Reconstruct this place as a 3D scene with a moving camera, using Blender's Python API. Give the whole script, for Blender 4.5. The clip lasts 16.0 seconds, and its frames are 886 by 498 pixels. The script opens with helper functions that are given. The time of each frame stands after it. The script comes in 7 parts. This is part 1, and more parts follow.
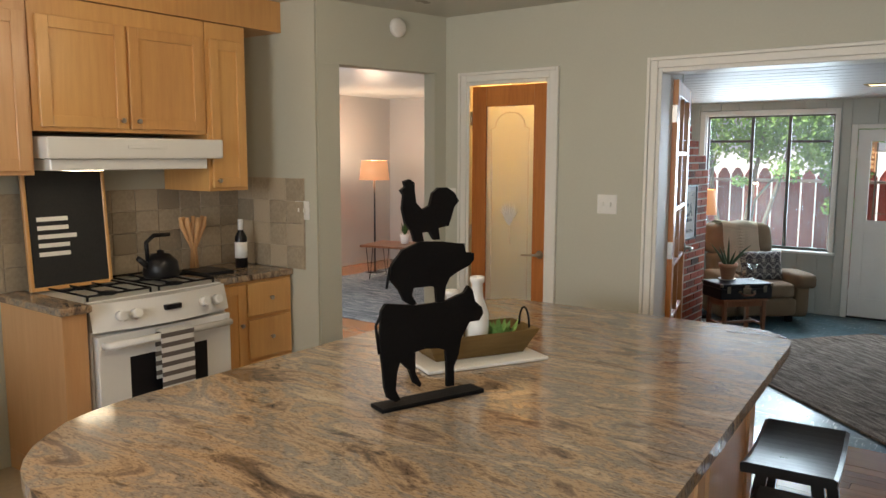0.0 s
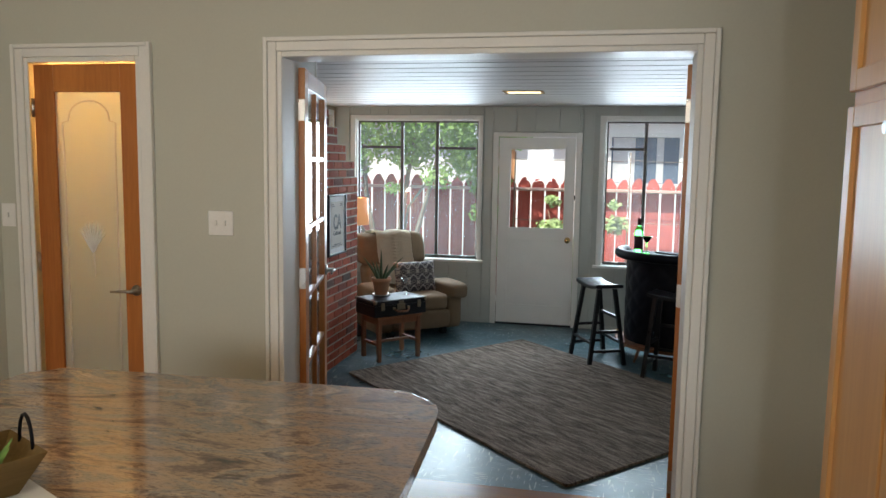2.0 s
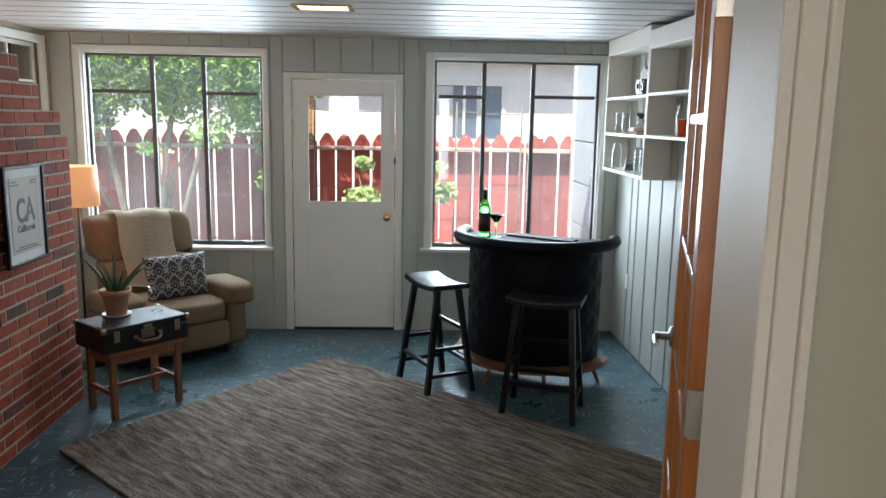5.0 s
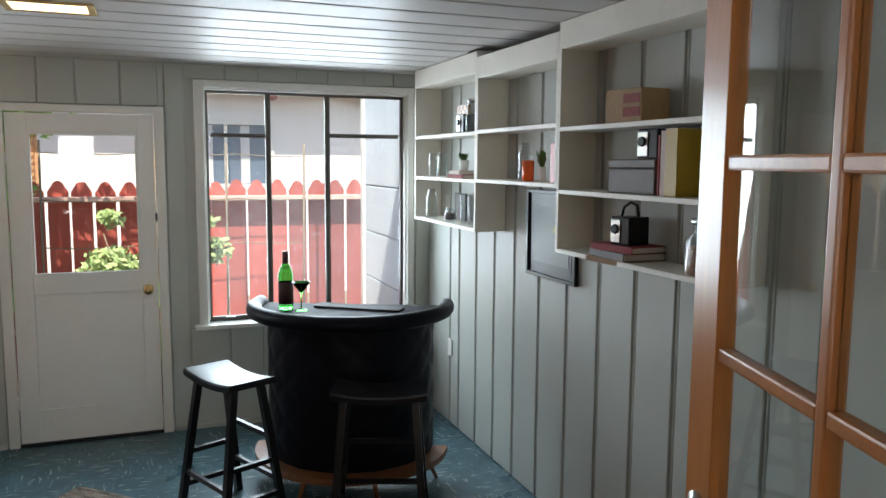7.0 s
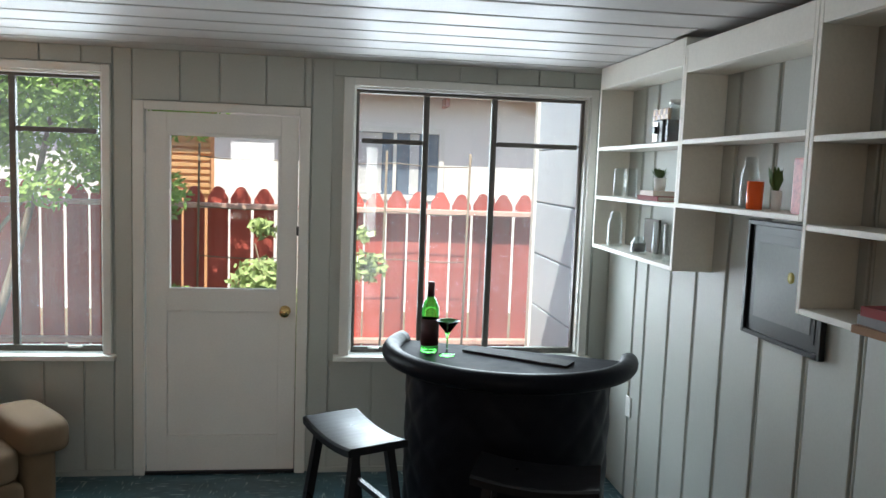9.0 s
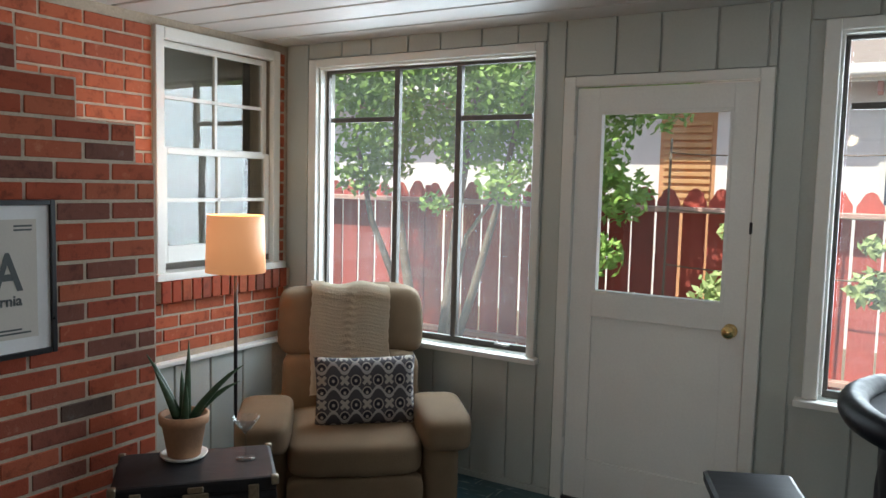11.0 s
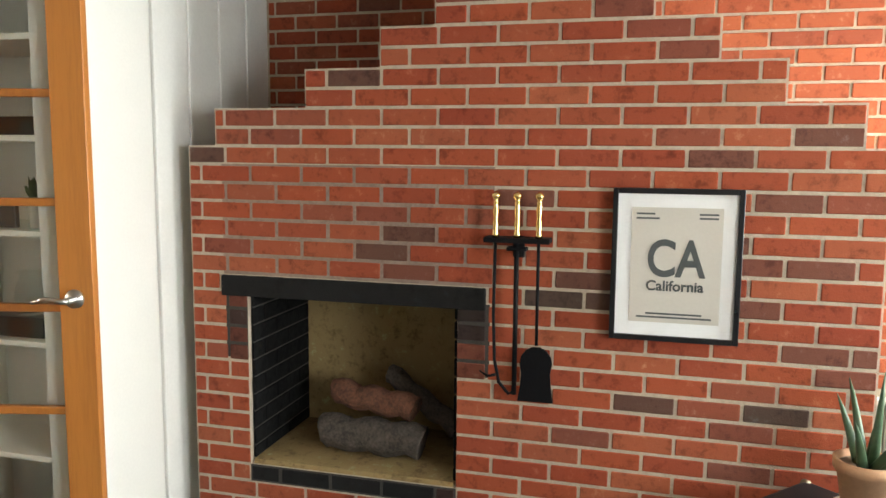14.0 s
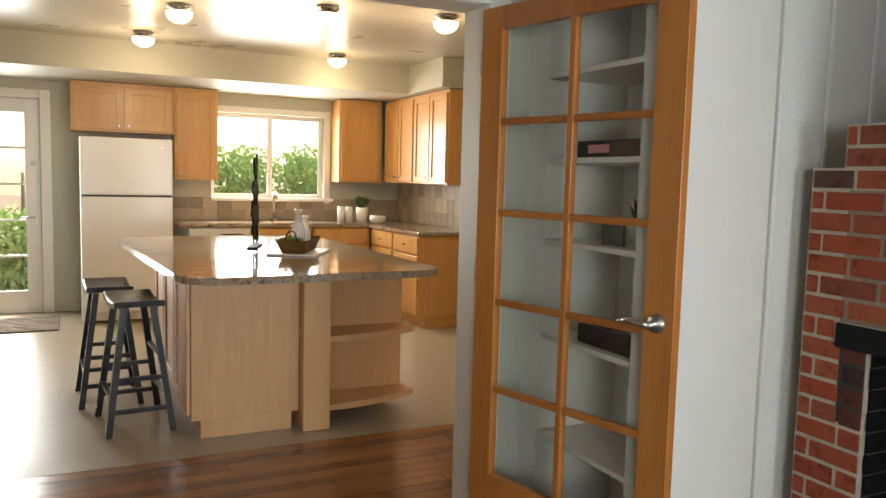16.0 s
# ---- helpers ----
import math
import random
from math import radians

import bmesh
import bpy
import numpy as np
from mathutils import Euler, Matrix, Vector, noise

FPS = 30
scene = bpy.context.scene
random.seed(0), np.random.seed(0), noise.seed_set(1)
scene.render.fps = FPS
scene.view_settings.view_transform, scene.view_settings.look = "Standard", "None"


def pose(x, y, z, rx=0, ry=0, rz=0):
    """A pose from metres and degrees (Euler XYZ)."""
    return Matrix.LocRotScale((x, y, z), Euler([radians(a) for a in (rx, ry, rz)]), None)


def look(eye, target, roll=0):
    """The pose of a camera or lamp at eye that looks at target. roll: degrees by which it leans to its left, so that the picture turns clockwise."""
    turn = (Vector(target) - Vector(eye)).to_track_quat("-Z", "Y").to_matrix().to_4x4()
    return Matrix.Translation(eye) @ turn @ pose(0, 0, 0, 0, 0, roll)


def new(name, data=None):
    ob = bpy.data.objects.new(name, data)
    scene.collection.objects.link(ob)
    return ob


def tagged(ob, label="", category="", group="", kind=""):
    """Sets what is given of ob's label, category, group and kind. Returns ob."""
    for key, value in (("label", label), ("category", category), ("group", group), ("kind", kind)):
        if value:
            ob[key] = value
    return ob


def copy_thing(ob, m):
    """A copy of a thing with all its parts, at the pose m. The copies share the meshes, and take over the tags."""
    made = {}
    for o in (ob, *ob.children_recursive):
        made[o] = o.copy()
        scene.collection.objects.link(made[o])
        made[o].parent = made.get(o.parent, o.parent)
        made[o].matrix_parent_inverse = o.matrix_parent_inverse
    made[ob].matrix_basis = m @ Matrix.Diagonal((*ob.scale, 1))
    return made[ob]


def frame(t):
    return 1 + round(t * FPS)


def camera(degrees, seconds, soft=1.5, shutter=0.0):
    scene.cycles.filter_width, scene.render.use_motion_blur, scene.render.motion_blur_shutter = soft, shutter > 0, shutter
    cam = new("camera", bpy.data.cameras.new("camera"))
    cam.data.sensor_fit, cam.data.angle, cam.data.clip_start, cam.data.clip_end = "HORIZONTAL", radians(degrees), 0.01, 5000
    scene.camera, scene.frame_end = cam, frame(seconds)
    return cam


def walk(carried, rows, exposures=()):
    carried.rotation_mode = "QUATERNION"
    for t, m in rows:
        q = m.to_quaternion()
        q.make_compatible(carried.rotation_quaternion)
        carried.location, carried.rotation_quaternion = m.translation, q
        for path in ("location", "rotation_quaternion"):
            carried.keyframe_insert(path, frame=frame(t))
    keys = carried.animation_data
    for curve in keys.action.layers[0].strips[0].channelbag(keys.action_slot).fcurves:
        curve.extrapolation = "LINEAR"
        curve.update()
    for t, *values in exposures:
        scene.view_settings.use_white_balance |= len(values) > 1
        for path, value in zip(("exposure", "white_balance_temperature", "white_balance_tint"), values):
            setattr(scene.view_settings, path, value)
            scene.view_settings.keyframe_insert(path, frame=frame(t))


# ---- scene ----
cam = camera(60.1, 16.0)
PATH = [
    (0, (1.708, 1.141, 1.76), (0.524, 2.735, 1.516), 0.2),
    (0.5, (1.674, 1.361, 1.771), (0.689, 3.086, 1.533), 1.4),
    (1, (1.614, 1.606, 1.766), (0.88, 3.451, 1.531), 1.5),
    (1.5, (1.545, 1.864, 1.778), (1.038, 3.786, 1.554), 0.8),
    (2, (1.533, 2.14, 1.768), (1.111, 4.082, 1.543), 0.9),
    (2.5, (1.528, 2.455, 1.766), (1.176, 4.408, 1.516), 1.5),
    (3, (1.447, 2.81, 1.753), (1.202, 4.775, 1.473), 1.1),
    (3.2, (1.436, 2.939, 1.754), (1.221, 4.906, 1.468), 1.0),
    (5.3, (1.265, 4.385, 1.77), (1.45, 6.346, 1.424), 0.9),
    (5.5, (1.25, 4.503, 1.773), (1.516, 6.454, 1.424), 0.7),
    (6, (1.178, 4.792, 1.766), (1.685, 6.705, 1.471), -0.5),
    (6.5, (1.137, 5.037, 1.77), (1.785, 6.914, 1.531), -0.4),
    (7, (1.14, 5.275, 1.771), (1.845, 7.134, 1.545), 0.4),
    (7.5, (1.136, 5.483, 1.771), (1.862, 7.328, 1.506), 0.5),
    (8, (1.195, 5.676, 1.77), (1.881, 7.537, 1.504), 0.9),
    (8.5, (1.303, 5.875, 1.802), (1.818, 7.796, 1.592), 2.5),
    (9, (1.385, 6.07, 1.775), (1.657, 8.041, 1.574), 2.1),
    (9.5, (1.437, 6.26, 1.718), (1.419, 8.251, 1.53), 1.0),
    (10, (1.54, 6.457, 1.66), (1.14, 8.407, 1.5), 0.9),
    (10.2, (1.58, 6.552, 1.628), (1.038, 8.476, 1.478), 0.9),
    (12.3, (1.946, 7.435, 1.561), (0.286, 8.524, 1.32), 1.2),
    (12.5, (1.977, 7.52, 1.559), (0.233, 8.471, 1.328), 1.0),
    (13, (2.041, 7.739, 1.562), (0.105, 8.188, 1.333), 0.8),
    (13.5, (2.025, 7.923, 1.545), (0.041, 7.823, 1.314), 0.4),
    (14, (1.928, 8.118, 1.583), (0.009, 7.607, 1.347), 0.5),
    (14.5, (1.846, 8.154, 1.542), (0.08, 7.235, 1.351), 1.3),
    (14.7, (1.801, 8.181, 1.565), (0.142, 7.086, 1.344), 1.7),
    (15, (1.77, 8.165, 1.549), (0.254, 6.88, 1.326), 2.8),
    (15.2, (1.715, 8.19, 1.548), (0.326, 6.771, 1.316), 2.8),
    (15.5, (1.636, 8.182, 1.56), (0.442, 6.594, 1.33), 2.3),
    (15.7, (1.582, 8.181, 1.56), (0.522, 6.498, 1.349), 2.2),
    (16, (1.528, 8.18, 1.555), (0.658, 6.389, 1.373), 1.5),
]
EXPOSURES = [(0, 0.75, 6500, 10), (1.5, 0.6, 6500, 10), (3, 0.75, 6500, 10), (5.5, 0.8, 6600, 10), (7.0, 0.7, 6800, 11), (8.0, 0.8, 6850, 11), (9, 0.55, 6800, 11), (10.2, 0.35, 6800, 12), (12.5, 1.1, 6700, 11), (13.5, 1.95, 7100, 11), (14.5, 2.15, 8600, 13), (15, 1.95, 8500, 13), (16, 1.1, 7600, 12)]
walk(cam, [(t, look(eye, target, roll)) for t, eye, target, roll in PATH], EXPOSURES)

# ---- light and exposure ----
SUN_ELEVATION, SUN_TURN = 58.0, 205.0

world = bpy.data.worlds.new("world")
scene.world = world
world.use_nodes = True
sky = world.node_tree.nodes.new("ShaderNodeTexSky")
sky.sky_type = "NISHITA"
sky.sun_disc = False
sky.sun_elevation, sky.sun_rotation = radians(SUN_ELEVATION), radians(SUN_TURN)
world.node_tree.links.new(sky.outputs[0], world.node_tree.nodes["Background"].inputs[0])
world.node_tree.nodes["Background"].inputs[1].default_value = 0.15


def lamp(name, kind, m, energy, color, size=0.1, size_y=0.0):
    data = bpy.data.lights.new(name, kind)
    data.energy, data.color = energy, color
    if kind == "AREA":
        data.shape, data.size, data.size_y = "RECTANGLE", size, size_y or size
        data.spread = radians(150)
    elif kind == "SUN":
        data.angle = radians(size)
    else:
        data.shadow_soft_size = size
    ob = new(name, data)
    ob.matrix_world = m
    return ob


def sun_pose():
    e, a = radians(SUN_ELEVATION), radians(SUN_TURN)
    way = Vector((math.sin(a) * math.cos(e), math.cos(a) * math.cos(e), math.sin(e)))
    return look(tuple(way * 20), (0, 0, 0))


lamp("sun", "SUN", sun_pose(), 5.0, (1.0, 0.95, 0.86), 0.5)
SKYLIGHT = (0.72, 0.86, 1.0)
lamp("sky_window_left", "AREA", look((-0.58, 10.80, 1.52), (-0.38, 6, -0.1)), 42, SKYLIGHT, 1.4, 1.4)
lamp("sky_window_right", "AREA", look((2.10, 10.80, 1.52), (1.3, 6, -0.1)), 38, SKYLIGHT, 1.3, 1.4)
lamp("sky_window_kitchen", "AREA", look((-0.42, -0.3, 1.75), (-0.42, 5, 1.3)), 20, (0.95, 0.98, 1.0), 1.1, 0.9)
lamp("sky_door_kitchen", "AREA", look((2.3, -0.3, 1.3), (2.3, 5, 0.6)), 24, (0.86, 0.94, 1.0), 0.8, 1.8)


# ---- materials ----
def material(name):
    m = bpy.data.materials.new(name)
    m.use_nodes = True
    nt = m.node_tree
    return m, nt, nt.nodes["Principled BSDF"]


def node(nt, kind, links=None, **values):
    n = nt.nodes.new(kind)
    for key, value in values.items():
        setattr(n, key, value)
    for key, value in (links or {}).items():
        if hasattr(value, "is_output"):
            nt.links.new(value, n.inputs[key])
        else:
            n.inputs[key].default_value = value
    return n


def ramp(nt, fac, stops):
    r = node(nt, "ShaderNodeValToRGB", {0: fac})
    el = r.color_ramp.elements
    while len(el) < len(stops):
        el.new(0.5)
    for e, (p, c) in zip(el, stops):
        e.position, e.color = p, (*c, 1)
    return r.outputs[0]


def coords(nt, scale=(1, 1, 1)):
    c = node(nt, "ShaderNodeTexCoord")
    return node(nt, "ShaderNodeMapping", {0: c.outputs["Object"], 3: scale}).outputs[0]


def shade(c, k):
    return tuple(min(1, v * k) for v in c)


def surface(name, color, rough=0.5, var=0.12, scale=6.0, bump=0.1, metal=0.0, fine=90.0, piece=0.0, stretch=(1, 1, 1), spec=0.5, coat=0.0):
    """A plain surface with two scales of variation and a fine relief."""
    m, nt, b = material(name)
    v = coords(nt, stretch)
    n1 = node(nt, "ShaderNodeTexNoise", {"Vector": v, "Scale": scale, "Detail": 6.0})
    n2 = node(nt, "ShaderNodeTexNoise", {"Vector": v, "Scale": fine, "Detail": 3.0})
    mixed = node(nt, "ShaderNodeMath", {0: n1.outputs[0], 1: n2.outputs[0]}, operation="ADD")
    half = node(nt, "ShaderNodeMath", {0: mixed.outputs[0], 1: 0.5}, operation="MULTIPLY").outputs[0]
    if piece:
        rnd = node(nt, "ShaderNodeObjectInfo").outputs["Random"]
        off = node(nt, "ShaderNodeMath", {0: rnd, 1: piece, 2: -piece / 2}, operation="MULTIPLY_ADD").outputs[0]
        half = node(nt, "ShaderNodeMath", {0: half, 1: off}, operation="ADD").outputs[0]
    nt.links.new(ramp(nt, half, [(0.3, shade(color, 1 - var)), (0.7, shade(color, 1 + var))]), b.inputs["Base Color"])
    r = node(nt, "ShaderNodeMath", {0: n1.outputs[0], 1: 0.25, 2: rough - 0.12}, operation="MULTIPLY_ADD")
    nt.links.new(r.outputs[0], b.inputs["Roughness"])
    b.inputs["Metallic"].default_value = metal
    b.inputs["Specular IOR Level"].default_value = spec
    b.inputs["Coat Weight"].default_value = coat
    if bump:
        bp = node(nt, "ShaderNodeBump", {"Strength": bump, "Distance": 0.004, "Height": n2.outputs[0]})
        nt.links.new(bp.outputs[0], b.inputs["Normal"])
    return m


def wood(name, dark, light, rough=0.35, axis="z", scale=14.0, piece=0.25, coat=0.15):
    """Timber with its grain along the axis."""
    m, nt, b = material(name)
    s = {"x": (0.07, 1, 1), "y": (1, 0.07, 1), "z": (1, 1, 0.07)}[axis]
    rnd = node(nt, "ShaderNodeObjectInfo").outputs["Random"]
    v = coords(nt, s)
    moved = node(nt, "ShaderNodeVectorMath", {0: v, 1: (0, 0, 0)}, operation="ADD")
    shift = node(nt, "ShaderNodeMath", {0: rnd, 1: 7.0}, operation="MULTIPLY")
    nt.links.new(shift.outputs[0], moved.inputs[1])
    big = node(nt, "ShaderNodeTexNoise", {"Vector": moved.outputs[0], "Scale": scale * 0.35, "Detail": 3.0, "Distortion": 0.6})
    grain = node(nt, "ShaderNodeTexNoise", {"Vector": moved.outputs[0], "Scale": scale * 5, "Detail": 8.0, "Roughness": 0.7})
    f = node(nt, "ShaderNodeMath", {0: big.outputs[0], 1: 0.5}, operation="MULTIPLY").outputs[0]
    f = node(nt, "ShaderNodeMath", {0: grain.outputs[0], 1: 0.5, 2: f}, operation="MULTIPLY_ADD").outputs[0]
    off = node(nt, "ShaderNodeMath", {0: rnd, 1: piece, 2: -piece / 2}, operation="MULTIPLY_ADD").outputs[0]
    f = node(nt, "ShaderNodeMath", {0: f, 1: off}, operation="ADD").outputs[0]
    nt.links.new(ramp(nt, f, [(0.3, dark), (0.68, light)]), b.inputs["Base Color"])
    b.inputs["Roughness"].default_value = rough
    b.inputs["Coat Weight"].default_value = coat
    b.inputs["Coat Roughness"].default_value = 0.2
    bp = node(nt, "ShaderNodeBump", {"Strength": 0.08, "Distance": 0.002, "Height": grain.outputs[0]})
    nt.links.new(bp.outputs[0], b.inputs["Normal"])
    return m


def granite():
    m, nt, b = material("granite")
    v = coords(nt, (1.0, 2.6, 1.0))
    turned = node(nt, "ShaderNodeMapping", {0: v, 2: (0, 0, radians(24))}).outputs[0]
    flow = node(nt, "ShaderNodeTexNoise", {"Vector": turned, "Scale": 2.0, "Detail": 9.0, "Roughness": 0.66, "Distortion": 1.9})
    speck = node(nt, "ShaderNodeTexNoise", {"Vector": v, "Scale": 70.0, "Detail": 5.0, "Roughness": 0.75})
    dark = node(nt, "ShaderNodeTexNoise", {"Vector": turned, "Scale": 5.5, "Detail": 8.0, "Roughness": 0.7, "Distortion": 0.8})
    c1 = ramp(nt, flow.outputs[0], [(0.30, (0.06, 0.052, 0.045)), (0.40, (0.24, 0.17, 0.12)), (0.47, (0.46, 0.33, 0.21)), (0.55, (0.26, 0.23, 0.20)), (0.62, (0.50, 0.38, 0.26)), (0.74, (0.60, 0.52, 0.40))])
    c2 = ramp(nt, speck.outputs[0], [(0.36, (0.25, 0.2, 0.16)), (0.5, (1, 1, 1))])
    c3 = ramp(nt, dark.outputs[0], [(0.34, (0.16, 0.15, 0.14)), (0.43, (1, 1, 1))])
    a = node(nt, "ShaderNodeMix", {0: 0.75, 6: c1, 7: c2}, data_type="RGBA", blend_type="MULTIPLY").outputs[2]
    a = node(nt, "ShaderNodeMix", {0: 0.8, 6: a, 7: c3}, data_type="RGBA", blend_type="MULTIPLY").outputs[2]
    nt.links.new(a, b.inputs["Base Color"])
    b.inputs["Roughness"].default_value = 0.1
    b.inputs["Specular IOR Level"].default_value = 0.6
    return m


def vinyl_floor():
    """Dark teal floor tiles with pale streaks laid in turns, and worn spots."""
    m, nt, b = material("floor_tile")
    v = coords(nt)
    checker = node(nt, "ShaderNodeTexChecker", {"Vector": v, "Scale": 3.28}).outputs["Fac"]
    base = node(nt, "ShaderNodeTexNoise", {"Vector": v, "Scale": 9.0, "Detail": 6.0}).outputs[0]
    tone = ramp(nt, base, [(0.3, (0.022, 0.065, 0.082)), (0.7, (0.05, 0.12, 0.145))])
    streaks = []
    for s, turn in (((10, 62, 1), 0.5), ((62, 10, 1), 0.35)):
        mp = node(nt, "ShaderNodeMapping", {0: v, 2: (0, 0, turn), 3: s}).outputs[0]
        n = node(nt, "ShaderNodeTexNoise", {"Vector": mp, "Scale": 1.0, "Detail": 2.0, "Distortion": 0.6}).outputs[0]
        streaks.append(ramp(nt, n, [(0.60, (0, 0, 0)), (0.67, (1, 1, 1))]))
    mask = node(nt, "ShaderNodeMix", {0: checker, 6: streaks[0], 7: streaks[1]}, data_type="RGBA").outputs[2]
    worn = node(nt, "ShaderNodeTexNoise", {"Vector": v, "Scale": 2.2, "Detail": 7.0}).outputs[0]
    wmask = ramp(nt, worn, [(0.6, (0, 0, 0)), (0.72, (0.5, 0.5, 0.5))])
    c = node(nt, "ShaderNodeMix", {0: mask, 6: tone, 7: (0.30, 0.36, 0.34, 1)}, data_type="RGBA").outputs[2]
    c = node(nt, "ShaderNodeMix", {0: wmask, 6: c, 7: (0.09, 0.12, 0.11, 1)}, data_type="RGBA").outputs[2]
    nt.links.new(c, b.inputs["Base Color"])
    nt.links.new(node(nt, "ShaderNodeMath", {0: worn, 1: 0.4, 2: 0.14}, operation="MULTIPLY_ADD").outputs[0], b.inputs["Roughness"])
    bp = node(nt, "ShaderNodeBump", {"Strength": 0.12, "Distance": 0.003, "Height": base})
    nt.links.new(bp.outputs[0], b.inputs["Normal"])
    return m


def rug_material(name, low, mid, high, stretch=(5, 34, 10), turn=0.0):
    m, nt, b = material(name)
    v = node(nt, "ShaderNodeVectorRotate", {"Vector": coords(nt), "Angle": turn}).outputs[0]
    v = node(nt, "ShaderNodeMapping", {0: v, 3: stretch}).outputs[0]
    n = node(nt, "ShaderNodeTexNoise", {"Vector": v, "Scale": 1.0, "Detail": 6.0, "Roughness": 0.7})
    t = node(nt, "ShaderNodeTexNoise", {"Vector": coords(nt), "Scale": 110.0, "Detail": 4.0, "Roughness": 0.8})
    f = node(nt, "ShaderNodeMath", {0: t.outputs[0], 1: 0.55, 2: 0.0}, operation="MULTIPLY_ADD").outputs[0]
    f = node(nt, "ShaderNodeMath", {0: n.outputs[0], 1: 0.5, 2: f}, operation="MULTIPLY_ADD").outputs[0]
    nt.links.new(ramp(nt, f, [(0.44, low), (0.53, mid), (0.64, high)]), b.inputs["Base Color"])
    b.inputs["Roughness"].default_value = 0.95
    b.inputs["Specular IOR Level"].default_value = 0.1
    bp = node(nt, "ShaderNodeBump", {"Strength": 0.8, "Distance": 0.01, "Height": t.outputs[0]})
    nt.links.new(bp.outputs[0], b.inputs["Normal"])
    return m


def brick_material(name, tones, soot=0.0):
    m, nt, b = material(name)
    rnd = node(nt, "ShaderNodeObjectInfo").outputs["Random"]
    away = node(nt, "ShaderNodeMath", {0: rnd, 1: 37.0}, operation="MULTIPLY").outputs[0]
    v = node(nt, "ShaderNodeVectorMath", {0: coords(nt), 1: node(nt, "ShaderNodeCombineXYZ", {0: away, 1: away, 2: away}).outputs[0]}, operation="ADD").outputs[0]
    n = node(nt, "ShaderNodeTexNoise", {"Vector": v, "Scale": 16.0, "Detail": 9.0, "Roughness": 0.75})
    fine = node(nt, "ShaderNodeTexNoise", {"Vector": v, "Scale": 160.0, "Detail": 4.0})
    base = ramp(nt, rnd, tones)
    stain = ramp(nt, n.outputs[0], [(0.34, (0.42, 0.38, 0.38)), (0.48, (1, 1, 1)), (0.58, (1.0, 1.0, 1.0)), (0.68, (1.35, 2.0, 2.3)), (0.76, (1.7, 3.4, 4.2))])
    c = node(nt, "ShaderNodeMix", {0: 0.8, 6: base, 7: stain}, data_type="RGBA", blend_type="MULTIPLY").outputs[2]
    nt.links.new(c, b.inputs["Base Color"])
    b.inputs["Roughness"].default_value = 0.85
    b.inputs["Specular IOR Level"].default_value = 0.25
    h = node(nt, "ShaderNodeMath", {0: n.outputs[0], 1: fine.outputs[0]}, operation="ADD")
    bp = node(nt, "ShaderNodeBump", {"Strength": 0.45, "Distance": 0.003, "Height": h.outputs[0]})
    nt.links.new(bp.outputs[0], b.inputs["Normal"])
    return m


def glass(name, color=(1, 1, 1), rough=0.0, ior=1.45):
    m, nt, b = material(name)
    b.inputs["Base Color"].default_value = (*color, 1)
    b.inputs["Transmission Weight"].default_value = 1.0
    b.inputs["Roughness"].default_value = rough
    b.inputs["IOR"].default_value = ior
    return m


def pane_material(name="pane_glass", tint=(0.97, 0.99, 0.98), ior=1.40):
    """Thin flat glass: clear, with the gloss that the angle gives."""
    m, nt, b = material(name)
    out = nt.nodes["Material Output"]
    clear = node(nt, "ShaderNodeBsdfTransparent", {0: (*tint, 1)})
    gloss = node(nt, "ShaderNodeBsdfGlossy", {0: (1, 1, 1, 1), "Roughness": 0.01})
    facing = node(nt, "ShaderNodeLayerWeight", {"Blend": 0.5}).outputs["Facing"]
    steep = node(nt, "ShaderNodeMath", {0: facing, 1: 4.5}, operation="POWER").outputs[0]
    r0 = ((ior - 1) / (ior + 1)) ** 2
    fres = node(nt, "ShaderNodeMath", {0: steep, 1: 0.9 - r0, 2: r0}, operation="MULTIPLY_ADD")
    mix = node(nt, "ShaderNodeMixShader", {0: fres.outputs[0], 1: clear.outputs[0], 2: gloss.outputs[0]})
    nt.links.new(mix.outputs[0], out.inputs[0])
    return m


def dusty_pane():
    """Old window glass with a thin film of dust and water marks, thicker towards the foot."""
    m = pane_material("dusty_glass")
    nt = m.node_tree
    out = nt.nodes["Material Output"]
    clean = out.inputs[0].links[0].from_socket
    v = coords(nt, (1, 1, 0.6))
    n = node(nt, "ShaderNodeTexNoise", {"Vector": v, "Scale": 3.0, "Detail": 7.0, "Roughness": 0.7}).outputs[0]
    z = node(nt, "ShaderNodeSeparateXYZ", {0: coords(nt)}).outputs[2]
    low = node(nt, "ShaderNodeMapRange", {0: z, 1: 0.7, 2: 1.9, 3: 0.045, 4: 0.012}).outputs[0]
    k = node(nt, "ShaderNodeMath", {0: n, 1: low}, operation="MULTIPLY").outputs[0]
    dust = node(nt, "ShaderNodeBsdfTranslucent", {0: (0.85, 0.84, 0.82, 1)}).outputs[0]
    mix = node(nt, "ShaderNodeMixShader", {0: k, 1: clean, 2: dust})
    nt.links.new(mix.outputs[0], out.inputs[0])
    return m


def glow(name, color, strength):
    m, nt, b = material(name)
    b.inputs["Base Color"].default_value = (*color, 1)
    b.inputs["Emission Color"].default_value = (*color, 1)
    b.inputs["Emission Strength"].default_value = strength
    return m


